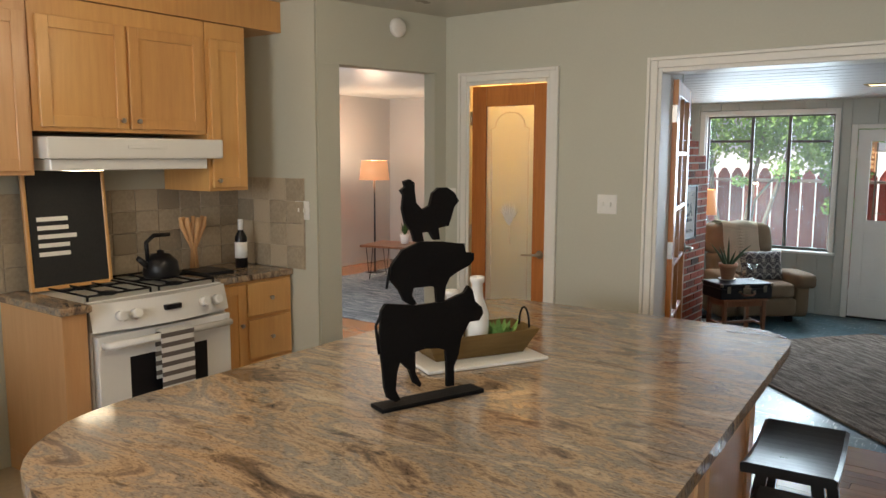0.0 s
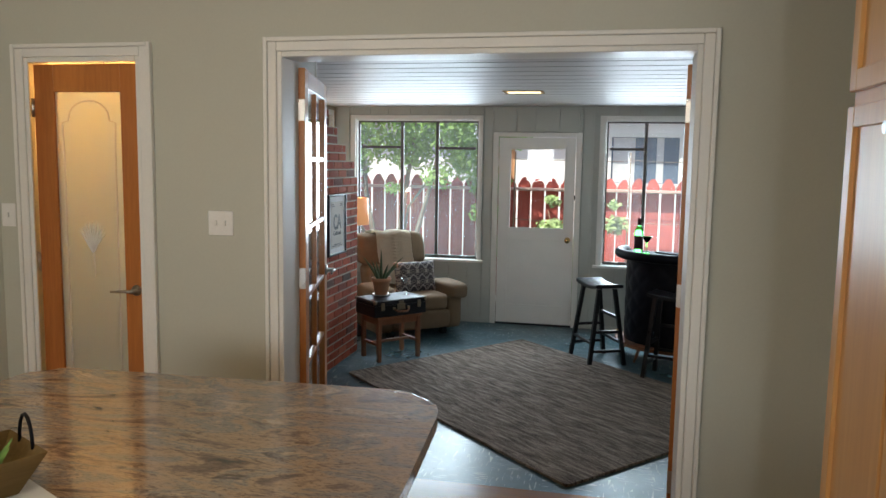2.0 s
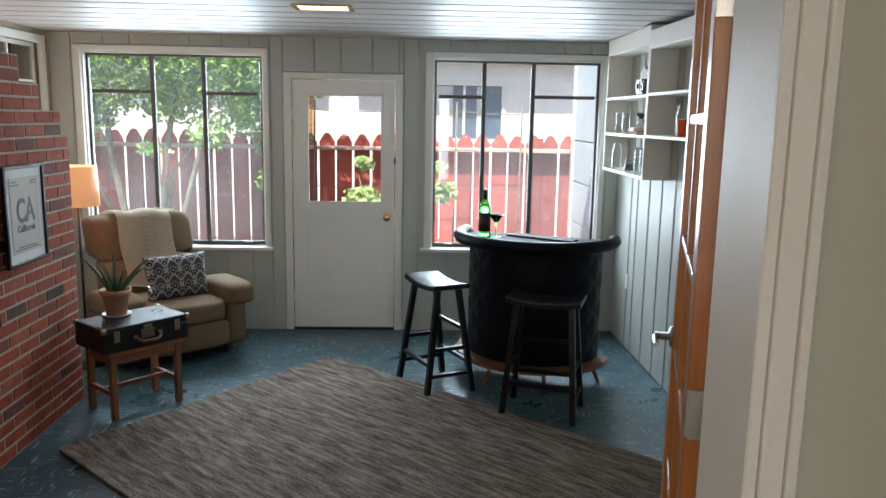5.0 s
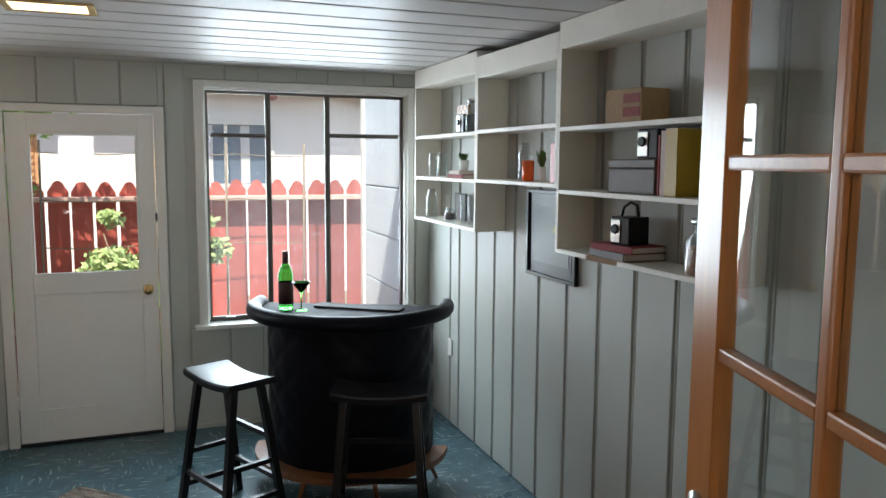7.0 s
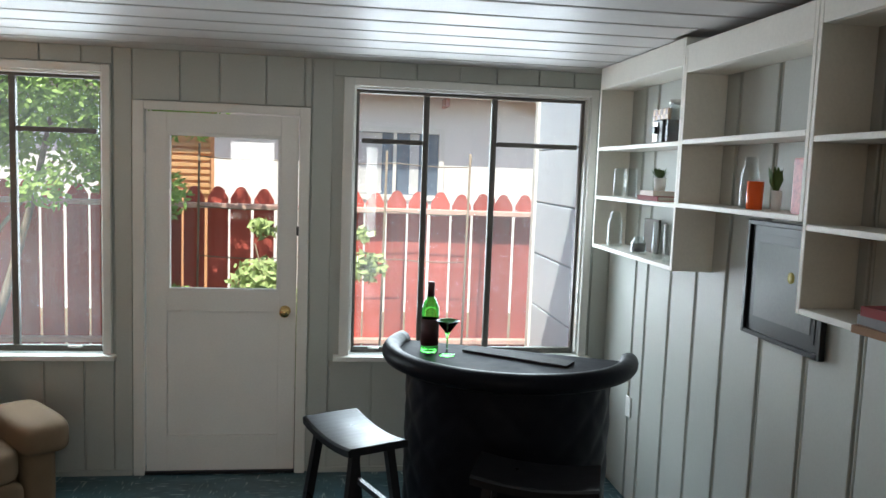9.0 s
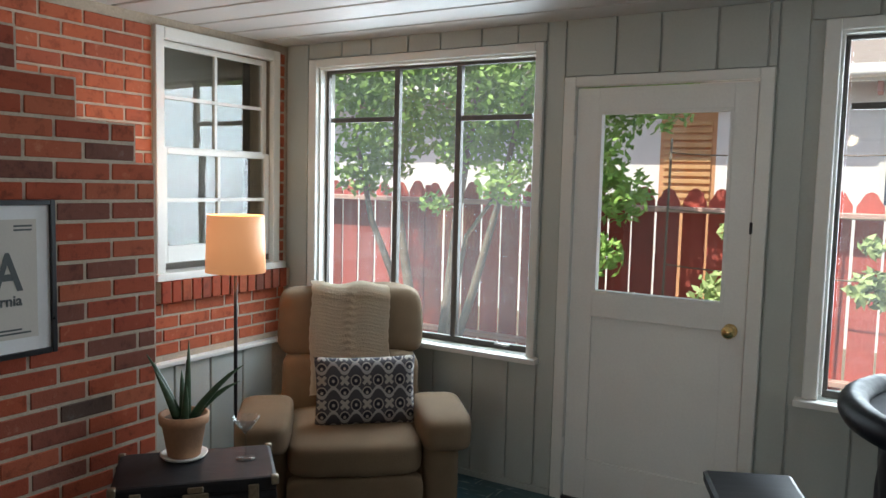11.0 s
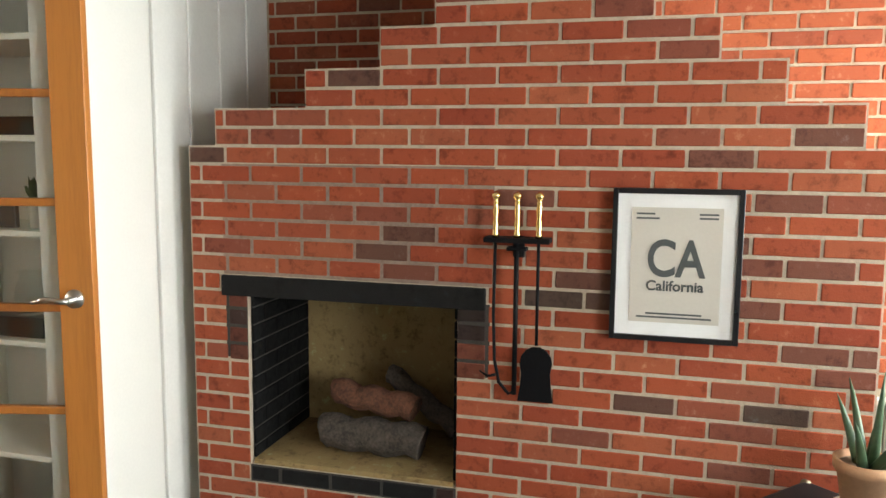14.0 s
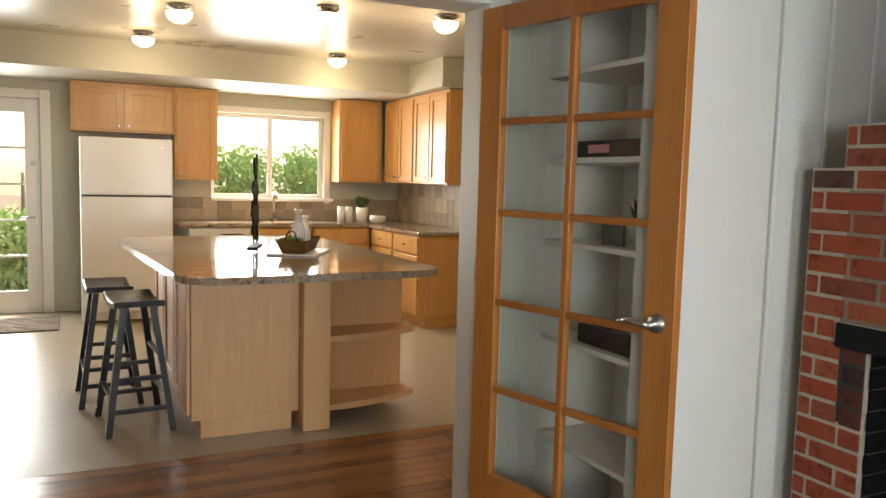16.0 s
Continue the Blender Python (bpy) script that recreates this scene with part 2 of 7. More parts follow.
def pillow_material():
    """Dark cloth printed with pale waves, and discs and crosses between them."""
    m, nt, b = material("pillow_cloth")
    c = node(nt, "ShaderNodeTexCoord")
    s = node(nt, "ShaderNodeSeparateXYZ", {0: c.outputs["Object"]})

    def maths(kind, *values):
        return node(nt, "ShaderNodeMath", dict(enumerate(values)), operation=kind).outputs[0]

    def repeat(v, off):
        return maths("SUBTRACT", maths("FLOORED_MODULO", maths("ADD", v, off + 0.5), 1.0), 0.5)
    wide, high = 0.105, 0.112
    u = maths("MULTIPLY", s.outputs[0], 1 / wide)
    wave = maths("COSINE", maths("MULTIPLY", u, 2 * math.pi))
    v = maths("MULTIPLY", s.outputs[2], 1 / high)
    bent = maths("MULTIPLY_ADD", wave, 0.20, v)
    line = maths("ABSOLUTE", repeat(bent, 0.0))
    band = ramp(nt, line, [(0.0, (1, 1, 1)), (0.065, (1, 1, 1)), (0.085, (0, 0, 0))])

    def rings(du, dv, sx, stops):
        p = node(nt, "ShaderNodeCombineXYZ", {0: maths("MULTIPLY", repeat(u, du), wide * sx), 1: maths("MULTIPLY", repeat(v, dv), high)}).outputs[0]
        d = node(nt, "ShaderNodeVectorMath", {0: p}, operation="LENGTH").outputs["Value"]
        return ramp(nt, maths("MULTIPLY", d, 10.0), stops)
    pale, dark, mid = (0.36, 0.33, 0.29), (0.018, 0.017, 0.026), (0.060, 0.054, 0.062)
    disc = [(0.0, pale), (0.065, pale), (0.085, dark), (0.22, dark), (0.24, pale), (0.275, pale), (0.295, mid), (1.0, mid)]
    d1, d2 = rings(0.0, 0.02, 1.15, disc), rings(0.5, 0.52, 1.15, disc)
    near = ramp(nt, maths("ABSOLUTE", repeat(u, 0.0)), [(0.24, (0, 0, 0)), (0.26, (1, 1, 1))])
    ground_ = node(nt, "ShaderNodeMix", {0: near, 6: d1, 7: d2}, data_type="RGBA").outputs[2]
    ru, rv = maths("ABSOLUTE", repeat(u, 0.0)), maths("ABSOLUTE", repeat(v, 0.5))
    arms = maths("ABSOLUTE", maths("SUBTRACT", ru, rv))
    far = maths("ADD", ru, rv)
    cross = maths("MULTIPLY", maths("LESS_THAN", arms, 0.10), maths("LESS_THAN", far, 0.34))
    all_ = node(nt, "ShaderNodeMix", {0: cross, 6: ground_, 7: (*pale, 1)}, data_type="RGBA").outputs[2]
    all_ = node(nt, "ShaderNodeMix", {0: band, 6: all_, 7: (0.34, 0.325, 0.31, 1)}, data_type="RGBA").outputs[2]
    nt.links.new(all_, b.inputs["Base Color"])
    b.inputs["Roughness"].default_value = 0.9
    w = node(nt, "ShaderNodeTexNoise", {"Vector": c.outputs["Object"], "Scale": 250.0})
    bp = node(nt, "ShaderNodeBump", {"Strength": 0.4, "Distance": 0.003, "Height": w.outputs[0]})
    nt.links.new(bp.outputs[0], b.inputs["Normal"])
    return m


WALL = surface("wall_paint", (0.50, 0.50, 0.42), 0.6, 0.03, 2.0, 0.05)
LIVING = surface("living_paint", (0.50, 0.46, 0.42), 0.65, 0.03, 2.0, 0.05)
PANEL = surface("panel_paint", (0.47, 0.49, 0.45), 0.5, 0.05, 3.0, 0.08, piece=0.15)
TRIM = surface("trim_paint", (0.76, 0.75, 0.70), 0.4, 0.04, 4.0, 0.05)
WHITE = surface("white_paint", (0.78, 0.77, 0.73), 0.4, 0.05, 5.0, 0.06)
SHELF = surface("shelf_paint", (0.82, 0.79, 0.71), 0.45, 0.06, 5.0, 0.06)
CEIL = surface("ceiling_paint", (0.56, 0.54, 0.52), 0.5, 0.05, 4.0, 0.05, piece=0.1)
KCEIL = surface("kitchen_ceiling_paint", (0.50, 0.48, 0.41), 0.30, 0.03, 2.0, 0.03)
# Near-black felt, underlay of the planks, and painted shade above the ceiling.
DARK = surface("black_felt_and_shade", (0.02, 0.02, 0.02), 0.9, 0.2, 8.0, 0.1)
BLACK = surface("black_paint", (0.008, 0.008, 0.010), 0.32, 0.25, 12.0, 0.08, spec=0.35)
IRON = surface("black_iron", (0.004, 0.004, 0.005), 0.6, 0.3, 20.0, 0.2, spec=0.15)
VINYL = surface("black_vinyl", (0.006, 0.007, 0.011), 0.42, 0.2, 20.0, 0.15, spec=0.10)
STEEL = surface("brushed_metal", (0.55, 0.53, 0.50), 0.3, 0.08, 20.0, 0.05, metal=1.0)
BRASS = surface("brass", (0.75, 0.52, 0.22), 0.22, 0.1, 20.0, 0.05, metal=1.0)
ALUM = surface("window_metal", (0.11, 0.10, 0.09), 0.55, 0.2, 20.0, 0.1, metal=0.2)
FIR = wood("fir", (0.33, 0.105, 0.024), (0.56, 0.21, 0.05), 0.3, "z")
FIRX = wood("fir_cross", (0.33, 0.105, 0.024), (0.56, 0.21, 0.05), 0.3, "y")
MAPLE = wood("maple", (0.55, 0.28, 0.10), (0.72, 0.42, 0.15), 0.35, "z", 8.0, 0.12)
PALEMAPLE = wood("pale_maple", (0.55, 0.30, 0.135), (0.69, 0.42, 0.21), 0.4, "z", 8.0, 0.12)
OAKFLOOR = wood("oak_floor", (0.17, 0.06, 0.02), (0.36, 0.15, 0.05), 0.22, "x", 12.0, 0.5, 0.3)
TABLEWOOD = wood("table_wood", (0.14, 0.05, 0.02), (0.30, 0.12, 0.05), 0.35, "z")
KTILE = surface("kitchen_tile", (0.42, 0.36, 0.27), 0.35, 0.15, 3.0, 0.1, fine=40.0)
SPLASH = surface("backsplash_tile", (0.36, 0.30, 0.22), 0.4, 0.25, 9.0, 0.2, fine=60.0, piece=0.5)
GRANITE = granite()
FLOOR = vinyl_floor()
RUG = rug_material("rug_pile", (0.075, 0.061, 0.051), (0.24, 0.195, 0.16), (0.50, 0.43, 0.36), (5, 34, 10), radians(43))
LRUG = rug_material("living_rug_pile", (0.10, 0.12, 0.14), (0.30, 0.32, 0.34), (0.6, 0.6, 0.6))
TONES = [(0.0, (0.30, 0.055, 0.028)), (0.25, (0.38, 0.08, 0.035)), (0.5, (0.31, 0.06, 0.030)), (0.72, (0.40, 0.105, 0.05)), (0.88, (0.25, 0.065, 0.04)), (0.955, (0.17, 0.065, 0.045)), (1.0, (0.085, 0.052, 0.040))]
BRICK = brick_material("brick", TONES)
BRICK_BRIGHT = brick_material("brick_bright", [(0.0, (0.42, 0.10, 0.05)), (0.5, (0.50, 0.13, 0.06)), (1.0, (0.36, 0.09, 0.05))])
BRICK_SMOKED = brick_material("brick_smoked", [(0.0, (0.10, 0.032, 0.022)), (0.5, (0.17, 0.05, 0.03)), (0.8, (0.06, 0.03, 0.025)), (1.0, (0.03, 0.02, 0.018))])
BRICK_SOOT = brick_material("brick_sooty", [(0.0, (0.008, 0.008, 0.008)), (0.6, (0.016, 0.014, 0.014)), (1.0, (0.05, 0.025, 0.02))])
FIREBRICK = brick_material("firebrick", [(0.0, (0.30, 0.205, 0.095)), (1.0, (0.34, 0.235, 0.11))])
MORTAR = surface("mortar", (0.47, 0.39, 0.30), 0.9, 0.2, 20.0, 0.7)
MORTAR_GREY = surface("mortar_smoked", (0.27, 0.20, 0.16), 0.9, 0.3, 12.0, 0.7)
SOOT = surface("soot", (0.010, 0.010, 0.010), 0.95, 0.5, 14.0, 0.8, fine=50.0, spec=0.1)
MORTAR_DARK = surface("mortar_sooty", (0.05, 0.045, 0.04), 0.9, 0.3, 20.0, 0.7)
CASE = surface("suitcase_cloth", (0.012, 0.012, 0.014), 0.45, 0.3, 12.0, 0.25, fine=180.0, spec=0.25)
OLDMETAL = surface("tarnished_metal", (0.30, 0.25, 0.18), 0.4, 0.35, 40.0, 0.3, metal=1.0)
FABRIC = surface("recliner_cloth", (0.19, 0.132, 0.083), 0.9, 0.12, 10.0, 0.5, fine=220.0, spec=0.15)
KNIT = surface("knit_wool", (0.62, 0.53, 0.40), 0.95, 0.08, 14.0, 0.8, fine=140.0, spec=0.1)
PILLOW = pillow_material()
TERRACOTTA = surface("terracotta", (0.50, 0.27, 0.15), 0.8, 0.12, 14.0, 0.2)
LEAF = surface("leaf", (0.06, 0.12, 0.03), 0.45, 0.35, 20.0, 0.1, piece=0.4)
ALOE = surface("aloe_leaf", (0.05, 0.10, 0.05), 0.45, 0.3, 20.0, 0.1)
GREENGLASS = glass("green_glass", (0.10, 0.85, 0.12), ior=1.2)
CLEARGLASS = pane_material("clear_glass", (0.93, 0.95, 0.95), 1.5)
PANE = pane_material()
DUSTY = dusty_pane()
INNERPANE = pane_material("inner_window_glass", (0.80, 0.82, 0.81), 1.6)
FROST = None
ORANGE = surface("orange_liquid", (0.85, 0.12, 0.02), 0.2, 0.05)
PINK = surface("pink_label", (0.75, 0.32, 0.33), 0.4, 0.25, 30.0)
MATRUBBER = surface("mat_rubber", (0.035, 0.032, 0.032), 0.7, 0.2, 30.0, 0.5, spec=0.2)
BARTOP = surface("bar_top", (0.008, 0.009, 0.013), 0.6, 0.2, 14.0, 0.1, spec=0.06)
PAPER = surface("paper", (0.66, 0.62, 0.54), 0.8, 0.05, 30.0)
MATBOARD = surface("mat_board", (0.80, 0.80, 0.79), 0.8, 0.02)
POSTER = surface("poster_paper", (0.56, 0.52, 0.46), 0.7, 0.03)
INK = surface("ink", (0.07, 0.08, 0.08), 0.6, 0.1)
FENCE = surface("fence_stain", (0.42, 0.085, 0.065), 0.8, 0.3, 6.0, 0.3, piece=0.5, stretch=(1, 1, 0.2))
# Paler than the pickets: the sun on the rail is put into its colour.
FENCE_RAIL_LIT = surface("fence_rail_lit", (0.62, 0.40, 0.34), 0.8, 0.2, 8.0, 0.3, stretch=(0.2, 1, 1))
STUCCO = surface("stucco", (0.84, 0.82, 0.79), 0.9, 0.05, 6.0, 0.4)
ROOFING = surface("roofing", (0.30, 0.25, 0.22), 0.9, 0.2, 10.0, 0.5)
SOIL = surface("soil", (0.20, 0.15, 0.10), 0.95, 0.3, 5.0, 0.8, fine=60.0)
BARK = surface("bark", (0.24, 0.19, 0.14), 0.9, 0.3, 12.0, 0.8)
FOLIAGE = surface("foliage", (0.24, 0.40, 0.09), 0.55, 0.5, 1.5, 0.1, fine=30.0)
SHADELIT = glow("lit_shade", (1.0, 0.47, 0.22), 0.24)
BULB = glow("lamp_glass", (1.0, 0.84, 0.58), 6.0)
PANELGLOW = glow("ceiling_diffuser", (1.0, 0.82, 0.50), 1.6)
ENAMEL = surface("white_enamel", (0.78, 0.78, 0.76), 0.18, 0.02, 5.0, 0.0)


# ---- building ----
def box(bm, x0, x1, y0, y1, z0, z1, bevel=0.0):
    vs = [bm.verts.new((x, y, z)) for x in (x0, x1) for y in (y0, y1) for z in (z0, z1)]
    made = [bm.faces.new([vs[i] for i in f]) for f in ((0, 1, 3, 2), (4, 6, 7, 5), (0, 4, 5, 1), (2, 3, 7, 6), (0, 2, 6, 4), (1, 5, 7, 3))]
    if bevel:
        edges = list({e for f in made for e in f.edges})
        bmesh.ops.bevel(bm, geom=edges, offset=bevel, segments=2 if bevel > 0.004 else 1, affect="EDGES", profile=0.6)
    return bm


def boxes(*rows, bevel=0.0):
    bm = bmesh.new()
    for r in rows:
        box(bm, *r, bevel=bevel)
    return bm


def lathe(profile, n=24, bm=None, at=(0, 0, 0)):
    """A turned shape from rows of (radius, height)."""
    bm = bm or bmesh.new()
    rings = []
    for r, z in profile:
        if r < 1e-5:
            rings.append([bm.verts.new((at[0], at[1], at[2] + z))])
        else:
            rings.append([bm.verts.new((at[0] + r * math.cos(2 * math.pi * k / n), at[1] + r * math.sin(2 * math.pi * k / n), at[2] + z)) for k in range(n)])
    for a, b in zip(rings, rings[1:]):
        for k in range(n):
            j = (k + 1) % n
            if len(a) == 1 and len(b) == 1:
                continue
            if len(a) == 1:
                f = bm.faces.new((a[0], b[j], b[k]))
            elif len(b) == 1:
                f = bm.faces.new((a[k], a[j], b[0]))
            else:
                f = bm.faces.new((a[k], a[j], b[j], b[k]))
            f.smooth = True
    return bm


def tube(bm, points, radius, n=10, caps=True):
    """A round bar along points; radius may be one number or one a point."""
    pts = [Vector(p) for p in points]
    rad = radius if isinstance(radius, (list, tuple)) else [radius] * len(pts)
    rings, side = [], None
    for i, p in enumerate(pts):
        way = (pts[min(i + 1, len(pts) - 1)] - pts[max(i - 1, 0)]).normalized()
        if side is None:
            side = way.orthogonal().normalized()
        side = (side - way * side.dot(way)).normalized()
        up = way.cross(side)
        rings.append([bm.verts.new(p + (side * math.cos(2 * math.pi * k / n) + up * math.sin(2 * math.pi * k / n)) * rad[i]) for k in range(n)])
    for a, b in zip(rings, rings[1:]):
        for k in range(n):
            bm.faces.new((a[k], a[(k + 1) % n], b[(k + 1) % n], b[k])).smooth = True
    if caps:
        bm.faces.new(list(reversed(rings[0])))
        bm.faces.new(rings[-1])
    return bm


def prism(bm, outline, z0, z1, bevel=0.0):
    """An upright slab over an outline of (x, y), anticlockwise."""
    low = [bm.verts.new((x, y, z0)) for x, y in outline]
    top = [bm.verts.new((x, y, z1)) for x, y in outline]
    faces = [bm.faces.new(list(reversed(low))), bm.faces.new(top)]
    for i in range(len(low)):
        j = (i + 1) % len(low)
        faces.append(bm.faces.new((low[i], low[j], top[j], top[i])))
    if bevel:
        edges = [e for f in faces[:2] for e in f.edges]
        bmesh.ops.bevel(bm, geom=edges, offset=bevel, segments=3, affect="EDGES", profile=0.5)
    return bm


def rounded(corners, r, n=6):
    """An outline with its corners rounded."""
    out = []
    k = len(corners)
    for i in range(k):
        p, a, b = Vector(corners[i]), Vector(corners[i - 1]), Vector(corners[(i + 1) % k])
        ri = r[i] if isinstance(r, (list, tuple)) else r
        u, v = (a - p).normalized() * ri, (b - p).normalized() * ri
        for j in range(n + 1):
            t = j / n
            q = (p + u) * (1 - t) ** 2 + p * 2 * t * (1 - t) + (p + v) * t ** 2
            out.append((q.x, q.y))
    return out


def cushion(bm, x0, x1, y0, y1, z0, z1, puff=0.3, n=8, m=None):
    """A soft block with rounded sides."""
    c, h = Vector(((x0 + x1) / 2, (y0 + y1) / 2, (z0 + z1) / 2)), Vector(((x1 - x0) / 2, (y1 - y0) / 2, (z1 - z0) / 2))
    p, known = 2 + 6 * (1 - puff), {}

    def at(*ijk):
        if ijk not in known:
            q = Vector([2 * v / n - 1 for v in ijk])
            ln = (abs(q.x) ** p + abs(q.y) ** p + abs(q.z) ** p) ** (1 / p)
            q *= max(abs(q.x), abs(q.y), abs(q.z)) / ln
            w = Vector((c.x + q.x * h.x, c.y + q.y * h.y, c.z + q.z * h.z))
            known[ijk] = bm.verts.new(m @ w if m is not None else w)
        return known[ijk]

    for axis in range(3):
        for side in (0, n):
            for i in range(n):
                for j in range(n):
                    quad = []
                    for a, b in ((i, j), (i + 1, j), (i + 1, j + 1), (i, j + 1)):
                        ijk = [a, b]
                        ijk.insert(axis, side)
                        quad.append(at(*ijk))
                    bm.faces.new(quad).smooth = True
    return bm


def link(name, bm, mat, parent=None, m=None):
    bmesh.ops.recalc_face_normals(bm, faces=bm.faces)
    me = bpy.data.meshes.new(name)
    bm.to_mesh(me)
    bm.free()
    me.materials.append(mat)
    ob = new(name, me)
    if parent:
        ob.parent = parent
    if m is not None:
        ob.matrix_basis = m
    return ob


def part(name, bm, mat, parent, label="", m=None):
    return tagged(link(name, bm, mat, parent, m), label)


def setting(name, bm, mat, label="", category=""):
    return tagged(link(name, bm, mat), label, category, kind="structure")


def thing(name, m, label, category, group=""):
    """An Empty at the base of a thing, which parents its parts."""
    ob = new(name)
    ob.empty_display_size = 0.1
    ob.matrix_basis = m
    return tagged(ob, label, category, group)


def single(name, bm, mat, label, category, group="", m=None):
    """A thing of one piece."""
    return tagged(link(name, bm, mat, None, m), label, category, group)


# ---- plan ----
ZK = 0.14            # kitchen floor; the sunroom's is 0
YP, YS = 5.375, 5.545  # dividing wall, kitchen face and sunroom face
YF = 10.45           # far wall, inner face
XL, XR = -1.55, 2.99
ZC, ZKC = 2.375, 2.67

setting("ground", boxes((-40, 40, 10.62, 60, -0.35, -0.12)), SOIL, "bare brown soil of the yard", "ground")
setting("ground_kitchen_side", boxes((-40, 40, -45, -0.42, -0.35, -0.1)), SOIL, "bare brown soil of the yard", "ground")
setting("floor", boxes((-3.0, 3.2, 5.62, 10.62, -0.11, 0.0)), FLOOR, "teal vinyl tile floor with pale streaks, worn near the outer door", "floor")
setting("floor_kitchen", boxes((-2.6, 4.3, -0.3, 4.30, ZK - 0.1, ZK - 0.002)), KTILE, "beige stone tile floor", "floor")
setting("floor_living", boxes((-6.2, -2.6, 4.3, 10.35, ZK - 0.1, ZK - 0.004), (-2.6, -1.82, 5.545, 10.35, ZK - 0.1, ZK - 0.004), (-1.82, -1.452, 5.546, 6.10, ZK - 0.1, ZK - 0.004)), OAKFLOOR, "warm brown wooden floor", "floor")

# sunroom walls: plain cores, boards later
setting("wall_far", boxes((-1.72, -1.34, YF + 0.02, YF + 0.17, 0, ZC), (-1.34, 0.14, YF + 0.02, YF + 0.17, 0, 0.70), (-1.34, 0.14, YF + 0.02, YF + 0.17, 2.26, ZC),
                          (0.14, 0.30, YF + 0.02, YF + 0.17, 0, ZC), (0.30, 1.20, YF + 0.02, YF + 0.17, 2.07, ZC), (1.20, 1.44, YF + 0.02, YF + 0.17, 0, ZC),
                          (1.44, 2.86, YF + 0.02, YF + 0.17, 0, 0.70), (1.44, 2.86, YF + 0.02, YF + 0.17, 2.26, ZC), (2.86, 3.14, YF + 0.02, YF + 0.17, 0, ZC)), PANEL, "grey-green painted board wall", "wall")
setting("wall_shelves", boxes((XR + 0.02, XR + 0.15, YS, YF + 0.02, 0, ZC)), PANEL, "grey-green painted board wall", "wall")
setting("wall_divide", boxes((-0.05, 0.058, YP, YS, ZK, ZKC), (1.868, 4.3, YP, YS, 0, ZKC), (0.058, 1.868, YP, YS, 2.25, ZKC),
                             (-0.60, -0.05, YP, YS, ZK, ZKC), (-1.25, -0.60, YP, YS, 2.235, ZKC), (-1.43, -1.25, YP, YS, ZK, ZKC)), WALL, "grey-green painted kitchen wall", "wall")
setting("wall_closet", boxes((-1.79, -0.12, 6.22, 6.28, 0, ZC), (-0.18, -0.12, YS, 5.66, 0, ZC), (-0.18, -0.12, 5.66, 6.22, 2.25, ZC), (-0.18, -0.12, 5.66, 6.22, 0, 0.14)), WHITE, "white painted wall round the closet", "wall")
setting("corner_trim", boxes((-0.62, -0.115, 6.281, 6.30, 0, ZC), bevel=0.004), TRIM, "white painted corner board", "trim")
# White instead of panel paint puts the window light into the boards' colour.
cb = tagged(new("wall_closet_boards"), "upright panel boards, made white to paint in the window light", "wall", kind="structure")
x = -0.66
while x > -1.56:
    part("board", boxes((x - 0.215, x, 6.281, 6.293, 0, ZC), bevel=0.003), WHITE, cb)
    part("bead", boxes((x + 0.003, x + 0.017, 6.281, 6.298, 0, ZC), bevel=0.003), WHITE, cb)
    x -= 0.235
setting("closet_inside", boxes((-1.45, -1.40, YS, 6.22, 0, ZC), (-1.40, -0.60, 6.19, 6.218, 0, ZC), (-0.56, -0.50, YS, 6.22, 0, ZC), (-0.50, -0.181, YS, 5.66, 0, ZC)), surface("closet_paint", (0.88, 0.88, 0.85), 0.5, 0.02), "white closet inner walls", "wall")
setting("landing", boxes((0.0, 1.95, YS, 5.84, 0.0, ZK - 0.001)), OAKFLOOR, "wooden step down into the sunroom", "step")

# kitchen and living room shell
setting("wall_range", boxes((-2.54, -2.38, 2.2, 4.38, ZK, ZKC)), WALL, "grey-green kitchen wall behind the range", "wall")
setting("wall_stub", boxes((-2.54, -1.70, 4.382, 4.48, ZK, ZKC), (-1.70, -1.645, 4.382, 4.40, ZK, ZKC)), WALL, "grey-green wall end beside the counter", "wall")
bm = bmesh.new()
prism(bm, [(-1.76, 4.481), (-1.699, 4.401), (-1.641, 4.401), (-1.415, 5.374), (-1.52, 5.374)], 2.30, ZKC)
setting("wall_header", bm, WALL, "wall above the living room opening", "wall")
jamb = bmesh.new()
prism(jamb, [(-1.76, 4.481), (-1.699, 4.401), (-1.641, 4.401), (-1.607, 4.548), (-1.72, 4.58)], ZK, 2.2995)
prism(jamb, [(-1.441, 5.281), (-1.415, 5.374), (-1.53, 5.374), (-1.551, 5.31)], ZK, 2.2995)
setting("wall_jamb", jamb, WALL, "grey-green wall ends of the living room opening", "wall")
setting("wall_window_run", boxes((-2.54, -1.96, -0.25, 1.74, ZK, ZKC), (-2.54, -2.38, 1.74, 2.2, ZK, ZKC)), WALL, "grey-green kitchen wall", "wall")
setting("wall_kitchen_window", boxes((-2.0, -1.04, -0.40, -0.25, ZK, ZKC), (-1.04, 0.19, -0.40, -0.25, ZK, 1.30), (-1.04, 0.19, -0.40, -0.25, 2.20, ZKC), (0.19, 1.80, -0.40, -0.25, ZK, ZKC),
                                     (1.80, 2.75, -0.40, -0.25, 2.22, ZKC), (2.75, 4.3, -0.40, -0.25, ZK, ZKC)), WALL, "grey-green kitchen window wall", "wall")
setting("wall_kitchen_side", boxes((4.15, 4.3, -0.25, YP, ZK, ZKC)), WALL, "grey-green kitchen side wall", "wall")
